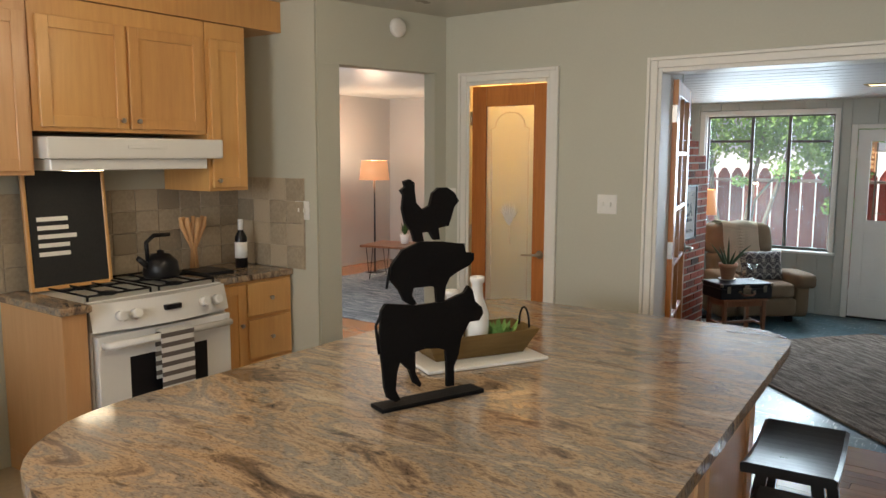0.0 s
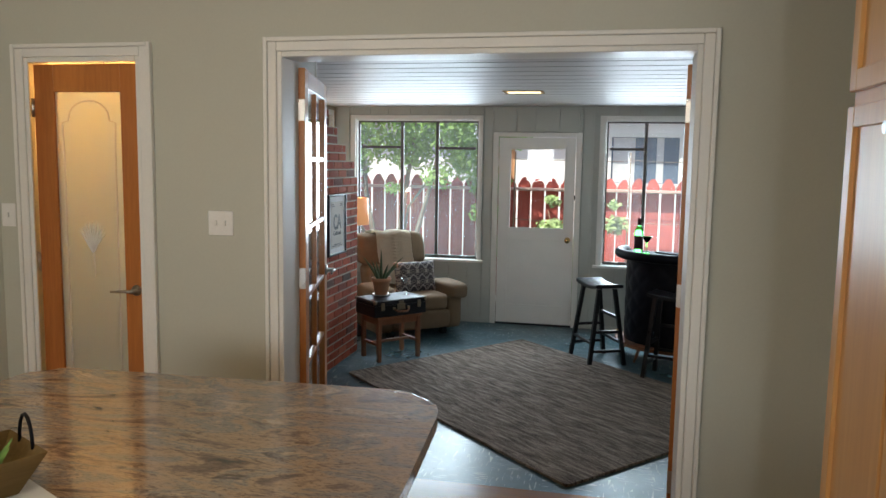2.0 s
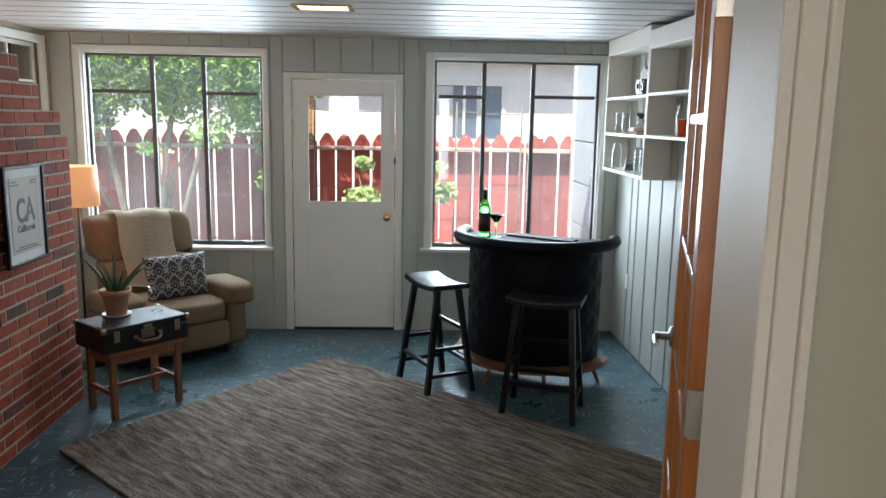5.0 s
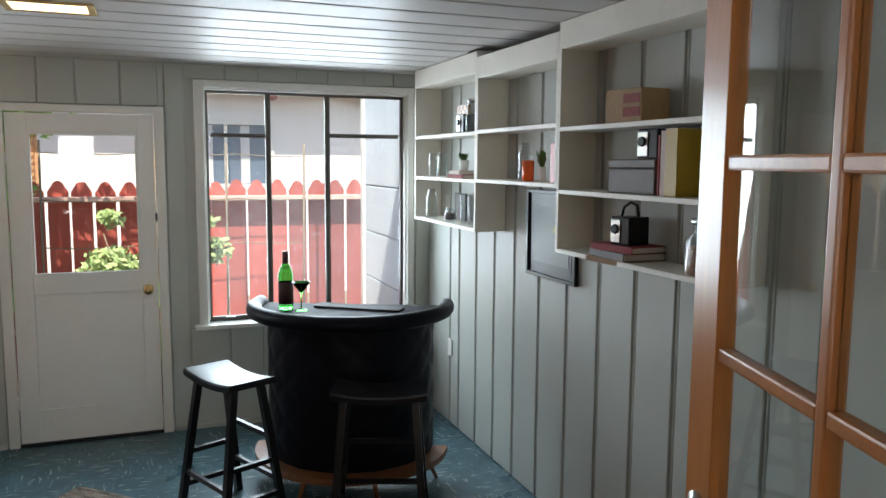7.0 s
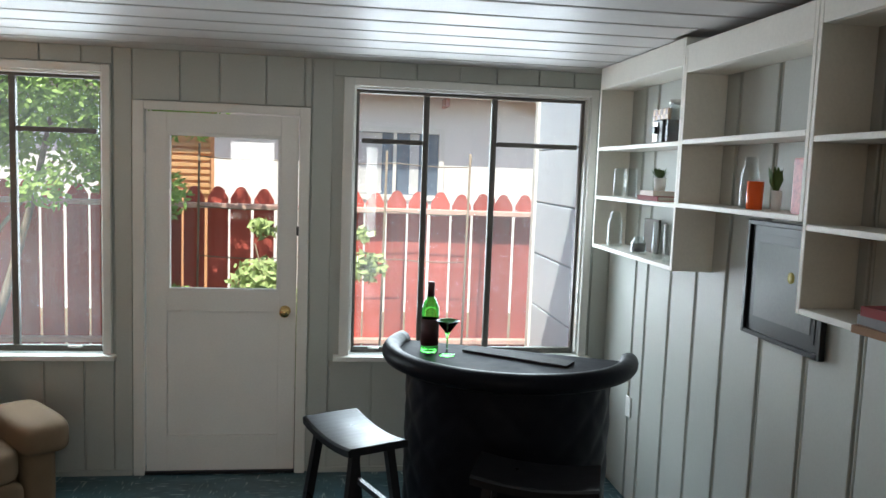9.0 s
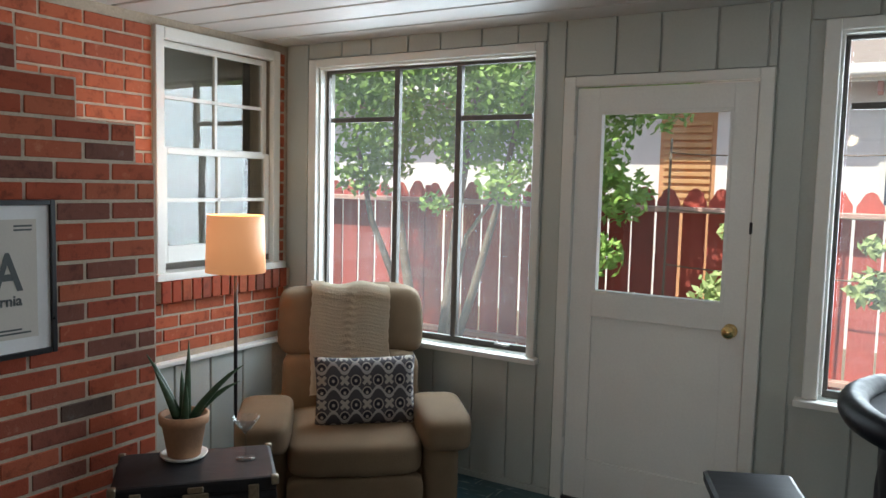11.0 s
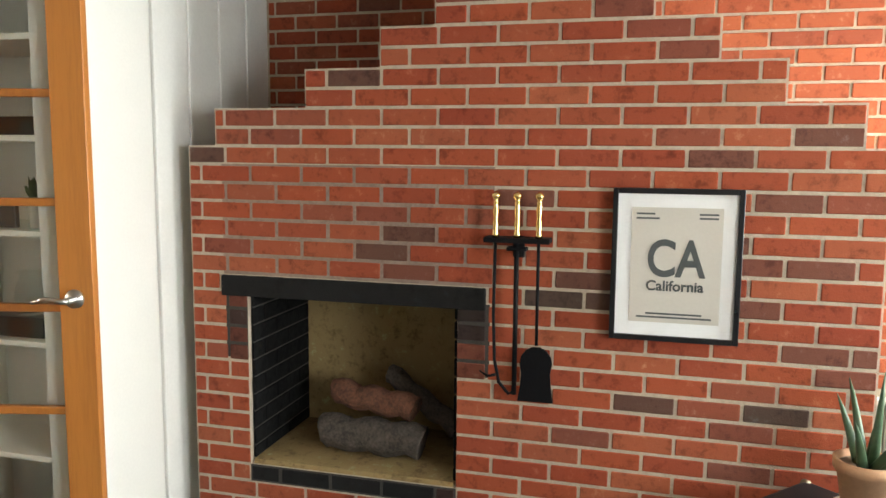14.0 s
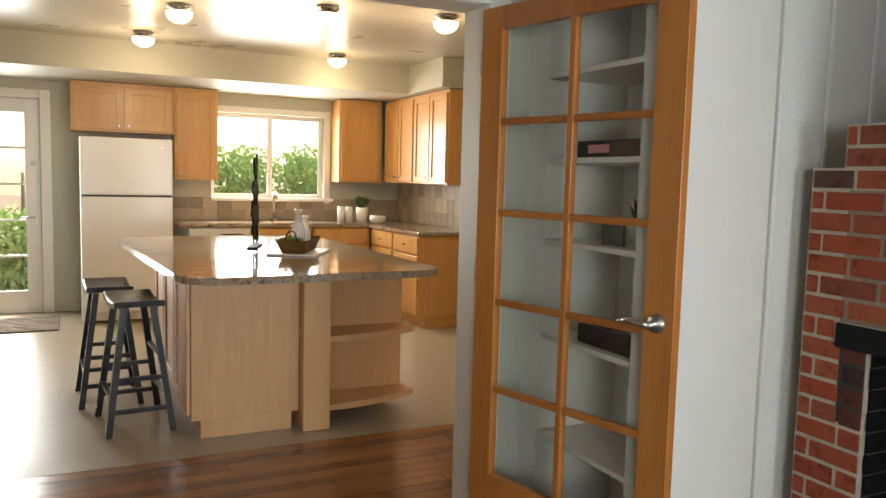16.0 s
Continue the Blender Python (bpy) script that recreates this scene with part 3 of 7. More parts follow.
setting("soffit", boxes((-1.96, 4.15, -0.25, 0.95, 2.40, ZKC)), WALL, "boxed soffit over the window wall cabinets", "wall")
setting("soffit_side", boxes((-1.96, -1.55, 0.95, 1.74, 2.40, ZKC)), WALL, "boxed soffit over the corner cabinets", "wall")
setting("ceiling_kitchen", boxes((-2.6, 4.3, -0.4, 5.58, ZKC, ZKC + 0.1)), KCEIL, "smooth cream kitchen ceiling with a soft sheen", "ceiling")
setting("wall_living", boxes((-6.2, -6.05, 4.4, 10.35, ZK, 2.6), (-6.05, -1.81, 10.2, 10.35, ZK, 2.6), (-6.05, -2.541, 4.36, 4.48, ZK, 2.6)), LIVING, "warm grey living room wall", "wall")
setting("wall_living_side", boxes((-1.90, -1.81, 6.10, 10.2, ZK, 2.6), (-1.81, -1.45, 6.10, 6.215, ZK, 2.6)), LIVING, "warm grey living room wall", "wall")
setting("ceiling_living", boxes((-6.2, -1.82, 4.49, 10.35, 2.6, 2.68), (-1.82, -1.45, 5.56, 6.1, 2.6, 2.64)), WHITE, "white living room ceiling", "ceiling")
# Added slab out of view: blocks the sun, its black stands for shade.
setting("ceiling_shade_slab", boxes((-1.8, 3.2, YS, 10.7, ZC + 0.08, ZC + 0.16)), DARK, "unseen slab above the ceiling boards, painted near-black as shade", "ceiling")

# sunroom ceiling: one mesh of long boards with open joints
bm = bmesh.new()
y = YF + 0.02
while y > YS:
    w = 0.243
    box(bm, -1.75, XR - 0.03 if y < 9.2 or y > 9.3 else XR - 0.2, max(YS, y - w + 0.020), y, ZC, ZC + 0.02, 0.004)
    y -= w
box(bm, -1.75, XR + 0.02, YS, YF, ZC + 0.021, ZC + 0.04)
setting("ceiling", bm, CEIL, "white board ceiling with dark joints", "ceiling")

# recessed brick wall core, lower boards, inner window
setting("wall_brick_core", boxes((XL - 0.25, XL - 0.0045, 6.28, 9.49, 0, ZC), (XL - 0.25, XL - 0.0045, 9.49, YF + 0.17, 0, 1.03), (XL - 0.25, XL - 0.0045, 10.40, YF + 0.17, 1.03, ZC), (XL - 0.25, XL - 0.0045, 9.49, 10.40, 2.33, ZC)), MORTAR, "mortar of the recessed brick wall", "wall")
setting("wall_lower_boards", boxes(*[(XL - 0.011, XL + 0.015, y0, y0 + 0.235, 0, 0.58) for y0 in (8.87, 9.115, 9.36, 9.605, 9.85, 10.095)], bevel=0.004), PANEL, "pale painted boards under the brick", "wall")
setting("board_cap", boxes((XL - 0.011, XL + 0.04, 8.87, YF, 0.58, 0.605), bevel=0.004), TRIM, "white cap strip", "trim")


def framed_window(name, x0, x1, z0, z1, mulls, bars, label):
    """A metal window in the far wall, with its painted casing and sill."""
    w = tagged(new(name), label, "window", kind="structure")
    y0 = YF - 0.012
    part("casing", boxes((x0 - 0.06, x0, y0, YF + 0.02, z0 - 0.02, z1 + 0.045), (x1, x1 + 0.045, y0, YF + 0.02, z0 - 0.02, z1 + 0.045), (x0, x1, y0, YF + 0.02, z1, z1 + 0.045), bevel=0.004), TRIM, w)
    part("reveal", boxes((x0, x0 + 0.012, YF + 0.02, YF + 0.15, z0, z1), (x1 - 0.012, x1, YF + 0.02, YF + 0.15, z0, z1), (x0 + 0.012, x1 - 0.012, YF + 0.02, YF + 0.15, z1 - 0.012, z1)), TRIM, w)
    part("sill", boxes((x0 - 0.09, x1 + 0.07, YF - 0.05, YF + 0.15, z0 - 0.05, z0 - 0.022), bevel=0.005), TRIM, w)
    yf = YF + 0.07
    rows = [(x0 + 0.012, x1 - 0.012, yf, yf + 0.03, z0 - 0.02, z0 + 0.012), (x0 + 0.012, x1 - 0.012, yf, yf + 0.03, z1 - 0.03, z1 - 0.013)]
    rows += [(x0 + 0.013, x0 + 0.03, yf, yf + 0.03, z0 + 0.012, z1 - 0.03), (x1 - 0.03, x1 - 0.013, yf, yf + 0.03, z0 + 0.012, z1 - 0.03)]
    part("window_frame", boxes(*rows, bevel=0.002), ALUM, w)
    xs = [x0 + 0.03, *mulls, x1 - 0.03]
    for m in mulls:
        part("mullion", boxes((m - 0.017, m + 0.017, yf - 0.003, yf + 0.032, z0 + 0.012, z1 - 0.03), bevel=0.003), ALUM, w)
    for i, zb in bars:
        part("glazing_bar", boxes((xs[i] + 0.017, xs[i + 1] - 0.017, yf + 0.001, yf + 0.028, zb - 0.014, zb + 0.014), bevel=0.003), ALUM, w)
    for i in range(len(xs) - 1):
        zs = [z0 + 0.012] + [zb for j, zb in bars if j == i] + [z1 - 0.03]
        for za, zb in zip(zs, zs[1:]):
            p = part("pane", boxes((xs[i] + 0.01, xs[i + 1] - 0.01, yf + 0.014, yf + 0.017, za, zb)), DUSTY, w)
            p.visible_shadow = False
    hx = mulls[-1] + 0.35 if name == "window_1" else x0 + 0.17
    part("crank", tube(bmesh.new(), [(hx, yf - 0.01, z0 + 0.01), (hx, yf - 0.05, z0 + 0.015), (hx - 0.06, yf - 0.06, z0 + 0.02)], 0.006), STEEL, w)
    return w


framed_window("window_1", -1.30, 0.11, 0.72, 2.235, (-0.775, -0.37), ((0, 1.93), (2, 1.925)), "metal-framed window with a white painted casing, looking on the tree")
framed_window("window_2", 1.46, 2.83, 0.72, 2.235, (1.875, 2.275), ((0, 1.935), (2, 1.945)), "metal-framed window with a white painted casing, looking on the fence")


def outer_door():
    d = tagged(new("door_1"), "white painted half-glazed outer door, closed", "door", kind="structure")
    x0, x1, z1 = 0.335, 1.155, 2.045
    y0 = YF - 0.015
    part("casing", boxes((x0 - 0.065, x0 - 0.006, y0, YF + 0.02, 0.0, z1 + 0.055), (x1 + 0.006, x1 + 0.065, y0, YF + 0.02, 0.0, z1 + 0.055), (x0 - 0.006, x1 + 0.006, y0, YF + 0.02, z1 + 0.008, z1 + 0.055), bevel=0.005), TRIM, d)
    gx0, gx1, gz0, gz1 = 0.462, 1.045, 1.075, 1.92
    ya, yb = YF + 0.004, YF + 0.045
    body = boxes((x0, gx0 - 0.015, ya, yb, 0.02, z1), (gx1 + 0.015, x1, ya, yb, 0.02, z1), (gx0 - 0.015, gx1 + 0.015, ya, yb, gz1 + 0.015, z1),
                 (gx0 - 0.015, gx1 + 0.015, ya, yb, 0.945, gz0 - 0.015), (gx0 - 0.015, gx1 + 0.015, ya, yb, 0.02, 0.225), (gx0 - 0.015, gx1 + 0.015, ya + 0.012, yb - 0.01, 0.225, 0.945), bevel=0.002)
    leaf = part("leaf", body, WHITE, d)
    part("glazing_bead", boxes((gx0 - 0.015, gx0, ya - 0.004, yb, gz0 - 0.015, gz1 + 0.015), (gx1, gx1 + 0.015, ya - 0.004, yb, gz0 - 0.015, gz1 + 0.015), (gx0, gx1, ya - 0.004, yb, gz1, gz1 + 0.015), (gx0, gx1, ya - 0.004, yb, gz0 - 0.015, gz0)), WHITE, leaf)
    p = part("pane", boxes((gx0, gx1, ya + 0.02, ya + 0.024, gz0, gz1)), PANE, leaf)
    p.visible_shadow = False
    knob = lathe([(0.0, 0.0), (0.032, 0.0), (0.030, 0.008), (0.012, 0.012), (0.012, 0.03), (0.024, 0.038), (0.030, 0.05), (0.026, 0.062), (0.0, 0.068)], 20)
    part("knob", knob, BRASS, leaf, "aged brass knob", pose(1.095, ya, 0.952, 90, 0, 0))
    part("latch", boxes((1.152, 1.168, ya - 0.02, ya - 0.002, 1.385, 1.44), bevel=0.004), BLACK, d, "small black surface latch")
    for z in (0.28, 1.78):
        part("hinge", tube(bmesh.new(), [(x0 - 0.006, ya - 0.01, z - 0.04), (x0 - 0.006, ya - 0.01, z + 0.04)], 0.007), WHITE, d)
    part("threshold", boxes((x0 - 0.02, x1 + 0.02, YF - 0.01, YF + 0.15, 0.001, 0.018), bevel=0.004), BLACK, d)


outer_door()


def casing_round(name, x0, x1, z1, y, out, label):
    """A stepped painted casing round an opening in the dividing wall. out: -1 towards the kitchen, 1 towards the sunroom."""
    c = tagged(new(name), label, "door casing", kind="structure")
    z0 = ZK if out < 0 else 0.0
    rows = [[], [], []]
    for a, b, d in ((0.0, 0.024, 0.012), (0.024, 0.066, 0.018), (0.066, 0.086, 0.026)):
        ya, yb = sorted((y, y + out * d))
        rows[0].append((x0 - b, x0 - a - 0.001, ya, yb, z0, z1 + b))
        rows[1].append((x1 + a + 0.001, x1 + b, ya, yb, z0, z1 + b))
        rows[2].append((x0 - a, x1 + a, ya, yb, z1 + a + 0.001, z1 + b))
    for name_part, r in zip(("side_trim", "side_trim", "head_trim"), rows):
        part(name_part, boxes(*r, bevel=0.003), TRIM, c)
    return c


casing_round("casing_1", 0.09, 1.845, 2.22, YP, -1, "white stepped casing round the double door opening")
casing_round("casing_2", -1.215, -0.64, 2.21, YP, -1, "white stepped casing round the pantry door")
setting("jamb_1", boxes((0.06, 0.089, YP - 0.004, YS + 0.004, ZK, 2.22), (1.846, 1.867, YP - 0.004, YS + 0.004, ZK, 2.22), (0.06, 1.867, YP - 0.004, YS + 0.004, 2.221, 2.249), bevel=0.002), TRIM, "white painted door lining", "door casing")
setting("casing_3", boxes((-0.01, 0.082, YS + 0.001, YS + 0.018, 0.0, 2.315), (1.848, 1.922, YS + 0.001, YS + 0.018, 0.0, 2.315), (0.082, 1.848, YS + 0.001, YS + 0.018, 2.223, 2.315), bevel=0.003), TRIM, "white casing on the sunroom side", "door casing")


def lever(parent, m, side=1):
    h = lathe([(0.0, 0), (0.031, 0), (0.030, 0.008), (0.012, 0.012), (0.011, 0.05), (0.0, 0.05)], 20)
    tube(h, [(0, 0, 0.045), (side * 0.02, 0, 0.052), (side * 0.07, 0.008, 0.05), (side * 0.115, -0.006, 0.046)], [0.010, 0.009, 0.007, 0.006])
    return part("door_handle", h, STEEL, parent, "satin nickel lever handle", m)


def french_door(name, hinge, angle, side, label):
    """A ten-light timber leaf. It reaches from its hinge along its own x axis."""
    d = tagged(new(name), label, "door", kind="structure")
    d.matrix_basis = pose(hinge[0], hinge[1], ZK + 0.012, 0, 0, angle)
    w, h, t = 0.89, 2.045, 0.036
    st, top, bot = 0.11, 0.085, 0.265
    part("stile", boxes((0, st, -t / 2, t / 2, 0, h), bevel=0.002), FIR, d)
    part("stile", boxes((w - st, w, -t / 2, t / 2, 0, h), bevel=0.002), FIR, d)
    part("rail", boxes((st, w - st, -t / 2, t / 2, h - top, h), bevel=0.002), FIR, d)
    part("rail", boxes((st, w - st, -t / 2, t / 2, 0, bot), bevel=0.002), FIR, d)
    z0, z1, mb = bot, h - top, 0.013
    ph = (z1 - z0) / 5
    part("muntin", boxes((w / 2 - mb, w / 2 + mb, -t / 2 + 0.003, t / 2 - 0.003, z0, z1), bevel=0.005), FIR, d)
    for i in range(1, 5):
        for a, b in ((st, w / 2 - mb), (w / 2 + mb, w - st)):
            part("muntin", boxes((a, b, -t / 2 + 0.004, t / 2 - 0.004, z0 + i * ph - mb, z0 + i * ph + mb), bevel=0.005), FIRX, d)
    for i in range(5):
        for a, b in ((st, w / 2 - mb), (w / 2 + mb, w - st)):
            p = part("pane", boxes((a, b, -0.002, 0.002, z0 + i * ph, z0 + (i + 1) * ph)), PANE, d)
            p.visible_shadow = False
    lever(d, pose(w - 0.06, t / 2, 0.975, -90, 0, 0), -1)
    lever(d, pose(w - 0.06, -t / 2, 0.975, 90, 0, 0), -1)
    for z in (0.2, 1.05, 1.85):
        hb = boxes((-0.004, 0.0, -t / 2, t / 2, z - 0.05, z + 0.05), bevel=0.001)
        tube(hb, [(-0.008, side * (t / 2 + 0.006), z - 0.052), (-0.008, side * (t / 2 + 0.006), z + 0.052)], 0.008)
        box(hb, -0.012, -0.008, side * (t / 2) - 0.03 if side > 0 else -t / 2 - 0.002, t / 2 + 0.002 if side > 0 else -t / 2 + 0.03, z - 0.05, z + 0.05)
        part("hinge", hb, STEEL, d, "worn steel butt hinge")
    return d


french_door("door_2", (0.098, YS + 0.015), 104.5, 1, "orange-brown timber ten-light french door, standing open against the closet")
french_door("door_3", (1.85, YS + 0.055), 72.5, -1, "orange-brown timber ten-light french door, standing open")


def pantry_door():
    d = tagged(new("door_4"), "orange-brown timber pantry door with etched frosted glass, closed", "door", kind="structure")
    x0, x1, z0, z1 = -1.213, -0.642, ZK + 0.01, 2.205
    ya, yb = YP + 0.02, YP + 0.056
    gx0, gx1, gz0, gz1 = -1.105, -0.745, 0.42, 2.075
    part("stile", boxes((x0, gx0, ya, yb, z0, z1), bevel=0.003), FIR, d)
    part("stile", boxes((gx1, x1, ya, yb, z0, z1), bevel=0.003), FIR, d)
    part("rail", boxes((gx0, gx1, ya, yb, gz1, z1), bevel=0.003), FIR, d)
    part("rail", boxes((gx0, gx1, ya, yb, z0, gz0), bevel=0.003), FIR, d)
    fr, nt, b = material("frosted_glass")
    b.inputs["Base Color"].default_value = (0.78, 0.84, 0.78, 1)
    b.inputs["Roughness"].default_value = 0.45
    b.inputs["Transmission Weight"].default_value = 0.75
    part("frosted_pane", boxes((gx0, gx1, ya + 0.014, ya + 0.019, gz0, gz1)), fr, d, "frosted glass with an etched border")
    e = bmesh.new()
    cx = (gx0 + gx1) / 2
    pts = [(gx0 + 0.04, ya + 0.012, 0.5), (gx0 + 0.04, ya + 0.012, 1.80), (gx0 + 0.035, ya + 0.012, 1.93), (gx0 + 0.07, ya + 0.012, 1.94)]
    pts += [(cx + 0.11 * math.cos(a), ya + 0.012, 1.95 + 0.085 * math.sin(a)) for a in [math.pi - k * math.pi / 10 for k in range(11)]]
    pts += [(gx1 - 0.07, ya + 0.012, 1.94), (gx1 - 0.035, ya + 0.012, 1.93), (gx1 - 0.04, ya + 0.012, 1.80), (gx1 - 0.04, ya + 0.012, 0.5)]
    tube(e, pts, 0.004, 6)
    for k in range(9):
        a = radians(20 + k * 17.5)
        tube(e, [(cx, ya + 0.012, 1.30), (cx + 0.05 * math.cos(a), ya + 0.012, 1.36 + 0.05 * math.sin(a)), (cx + 0.075 * math.cos(a), ya + 0.012, 1.37 + 0.085 * math.sin(a))], [0.003, 0.006, 0.002], 6)
    tube(e, [(cx, ya + 0.012, 1.30), (cx + 0.01, ya + 0.012, 1.18)], 0.004, 6)
    part("etching", e, TRIM, d, "clear etched flower and border")
    h = lathe([(0.0, 0), (0.026, 0), (0.025, 0.008), (0.01, 0.012), (0.01, 0.05), (0.0, 0.05)], 20)
    tube(h, [(0, 0, 0.045), (-0.03, 0, 0.05), (-0.11, -0.006, 0.046)], [0.009, 0.008, 0.006])
    part("door_handle", h, STEEL, d, "satin nickel lever handle", pose(-0.685, ya, 1.13, 90, 0, 0))
    for z in (0.4, 1.25, 2.0):
        part("hinge", tube(bmesh.new(), [(x0 - 0.004, ya - 0.004, z - 0.045), (x0 - 0.004, ya - 0.004, z + 0.045)], 0.008), STEEL, d)


pantry_door()
lamp("pantry_lamp", "POINT", pose(-0.95, 5.75, 2.30), 8, (1.0, 0.48, 0.12), 0.06)


def chimney():
    """The stepped brick chimney breast: mortar core with the firebox cut out."""
    xf, xb = -0.7395, XL + 0.0
    core = [(y0, y1, za, zb) for y0, y1, za, zb in STEPS]
    rows = []
    for y0, y1, za, zb in core:
        if za == 0:
            rows += [(xb, xf, y0, FIRE[0], 0, zb), (xb, xf, FIRE[1], y1, 0, zb), (xb, xf, FIRE[0], FIRE[1], 0, FIRE[2]), (xb, xf, FIRE[0], FIRE[1], FIRE[3], zb), (xb, xf - 0.55, FIRE[0], FIRE[1], FIRE[2], FIRE[3])]
        else:
            rows.append((xb, xf, y0, y1, za, zb))
    return setting("chimney_breast", boxes(*rows), MORTAR, "stepped red brick chimney breast with pale mortar", "chimney breast")


C = 0.0706
STEPS = [(6.372, 8.855, 0.0, 23 * C), (6.49, 8.77, 23 * C, 25 * C), (6.87, 8.535, 25 * C, 27 * C), (7.165, 8.33, 27 * C, 29 * C), (7.37, 8.12, 29 * C, 31 * C), (7.60, 7.92, 31 * C, ZC)]
FIRE = (6.615, 7.465, 5 * C, 15 * C)
breast = chimney()

setting("firebox_lining", boxes((-1.29, -1.27, FIRE[0], FIRE[1], FIRE[2], FIRE[3])), FIREBRICK, "yellowed firebrick back", "fireplace")
setting("firebox_hearth", boxes((-1.27, -0.745, FIRE[0] + 0.012, FIRE[1] - 0.012, FIRE[2] + 0.001, FIRE[2] + 0.02)), FIREBRICK, "pale firebrick hearth", "fireplace")
setting("firebox_top", boxes((-1.27, -0.81, FIRE[0], FIRE[1], FIRE[3] - 0.012, FIRE[3] - 0.001)), SOOT, "soot-black firebox top", "fireplace")
SOOTJOINT = surface("sooty_joint", (0.045, 0.042, 0.04), 0.95, 0.5, 30.0, 0.6)
for name, y0, y1 in (("firebox_side", FIRE[0], FIRE[0] + 0.010), ("firebox_side", FIRE[1] - 0.010, FIRE[1])):
    side = setting(name, boxes((-1.27, -0.765, y0, y1, FIRE[2] + 0.02, FIRE[3] - 0.013)), SOOTJOINT, "soot-black brick firebox side", "fireplace")
    inner = y1 if y0 == FIRE[0] else y0
    for row in range(10):
        z = FIRE[2] + 0.004 + row * C
        edges = [-1.265, -1.16, -0.95, -0.757] if row % 2 else [-1.265, -1.055, -0.845, -0.752]
        for a, b in zip(edges, edges[1:]):
            part("brick", boxes((a + 0.003, b - 0.003, inner - 0.006, inner + 0.006, max(z, FIRE[2] + 0.021), min(z + C - 0.007, FIRE[3] - 0.014)), bevel=0.003), SOOT, side)
setting("lintel", boxes((-0.80, -0.7285, FIRE[0] - 0.11, FIRE[1] + 0.105, FIRE[3] - 0.022, FIRE[3] + 0.06), bevel=0.006), BRICK_SOOT, "soot-black lintel", "fireplace")


setting("mortar_soot", boxes((-0.76, -0.7382, FIRE[0] - 0.095, FIRE[0] - 0.001, FIRE[3] - 0.27, FIRE[3]), (-0.76, -0.7382, FIRE[1] + 0.001, FIRE[1] + 0.12, FIRE[3] - 0.27, FIRE[3]),
                              (-0.76, -0.7382, FIRE[0], FIRE[1], FIRE[2] - C, FIRE[2] - 0.001)), MORTAR_DARK, "sooty mortar round the firebox", "fireplace")
setting("mortar_smoked", boxes((-0.76, -0.7380, FIRE[0] - 0.10, FIRE[1] + 0.13, FIRE[3] + 0.064, FIRE[3] + 7 * C)), MORTAR_GREY, "smoke-greyed mortar above the firebox", "fireplace")


def log(name, a, b, r, mat, label):
    bm = bmesh.new()
    p, q = Vector(a), Vector(b)
    pts = [p.lerp(q, t / 40) + Vector((0, 0, 0.008 * math.sin(t * 0.42))) for t in range(41)]
    tube(bm, pts, [r * (1 + 0.025 * math.sin(k * 0.34)) for k in range(41)], 40)
    for v in bm.verts:
        along = Vector((v.co.x * 3, v.co.y * 0.5, v.co.z * 3))
        v.co += noise.noise_vector(v.co * 9) * 0.004 + noise.noise_vector(along * 40) * 0.006
    return single(name, bm, mat, label, "firewood", "logs in the fireplace")


LOGGREY = surface("log_bark", (0.075, 0.06, 0.05), 0.95, 0.7, 25.0, 1.0)
LOGRED = surface("log_wood", (0.15, 0.06, 0.035), 0.95, 0.6, 25.0, 0.9)
log("log", (-0.92, 6.86, 0.455), (-0.93, 7.28, 0.445), 0.068, LOGGREY, "grey rough-barked log lying on the hearth")
log("log", (-1.0, 6.88, 0.60), (-0.96, 7.24, 0.57), 0.052, LOGRED, "split reddish-brown log resting on the grey log")
log("log", (-1.12, 7.08, 0.66), (-1.04, 7.40, 0.47), 0.042, LOGGREY, "dark charred log leaning at the back")

# inner window in the brick wall
iw = tagged(new("window_3"), "white double-hung inner window with small panes over a brick sill", "window", kind="structure")
part("casing", boxes((XL - 0.02, XL + 0.02, 9.49, 9.545, 1.04, 2.33), (XL - 0.02, XL + 0.02, 10.33, 10.385, 1.04, 2.33), (XL - 0.02, XL + 0.02, 9.545, 10.33, 2.27, 2.33), bevel=0.004), TRIM, iw)
part("sill", boxes((XL - 0.1, XL + 0.05, 9.47, 10.41, 1.035, 1.075), bevel=0.005), TRIM, iw)
for z0, z1, xx in ((1.12, 1.72, -0.045), (1.70, 2.27, -0.07)):
    s = part("sash", boxes((XL + xx, XL + xx + 0.03, 9.547, 9.585, z0, z1), (XL + xx, XL + xx + 0.03, 10.29, 10.328, z0, z1), (XL + xx, XL + xx + 0.03, 9.585, 10.29, z0, z0 + (0.09 if z0 < 1.5 else 0.03)), (XL + xx, XL + xx + 0.03, 9.585, 10.29, z1 - 0.03, z1), bevel=0.002), TRIM, iw)
    zz = (z0 + (0.09 if z0 < 1.5 else 0.03) + z1 - 0.03) / 2
    part("muntin", boxes((XL + xx + 0.004, XL + xx + 0.026, 9.585, 10.29, zz - 0.009, zz + 0.009)), TRIM, s)
    part("muntin", boxes((XL + xx + 0.004, XL + xx + 0.026, 9.93, 9.948, z0 + 0.03, z1 - 0.03)), TRIM, s)
    part("pane", boxes((XL + xx + 0.013, XL + xx + 0.016, 9.585, 10.29, z0 + 0.03, z1 - 0.03)), INNERPANE, s)
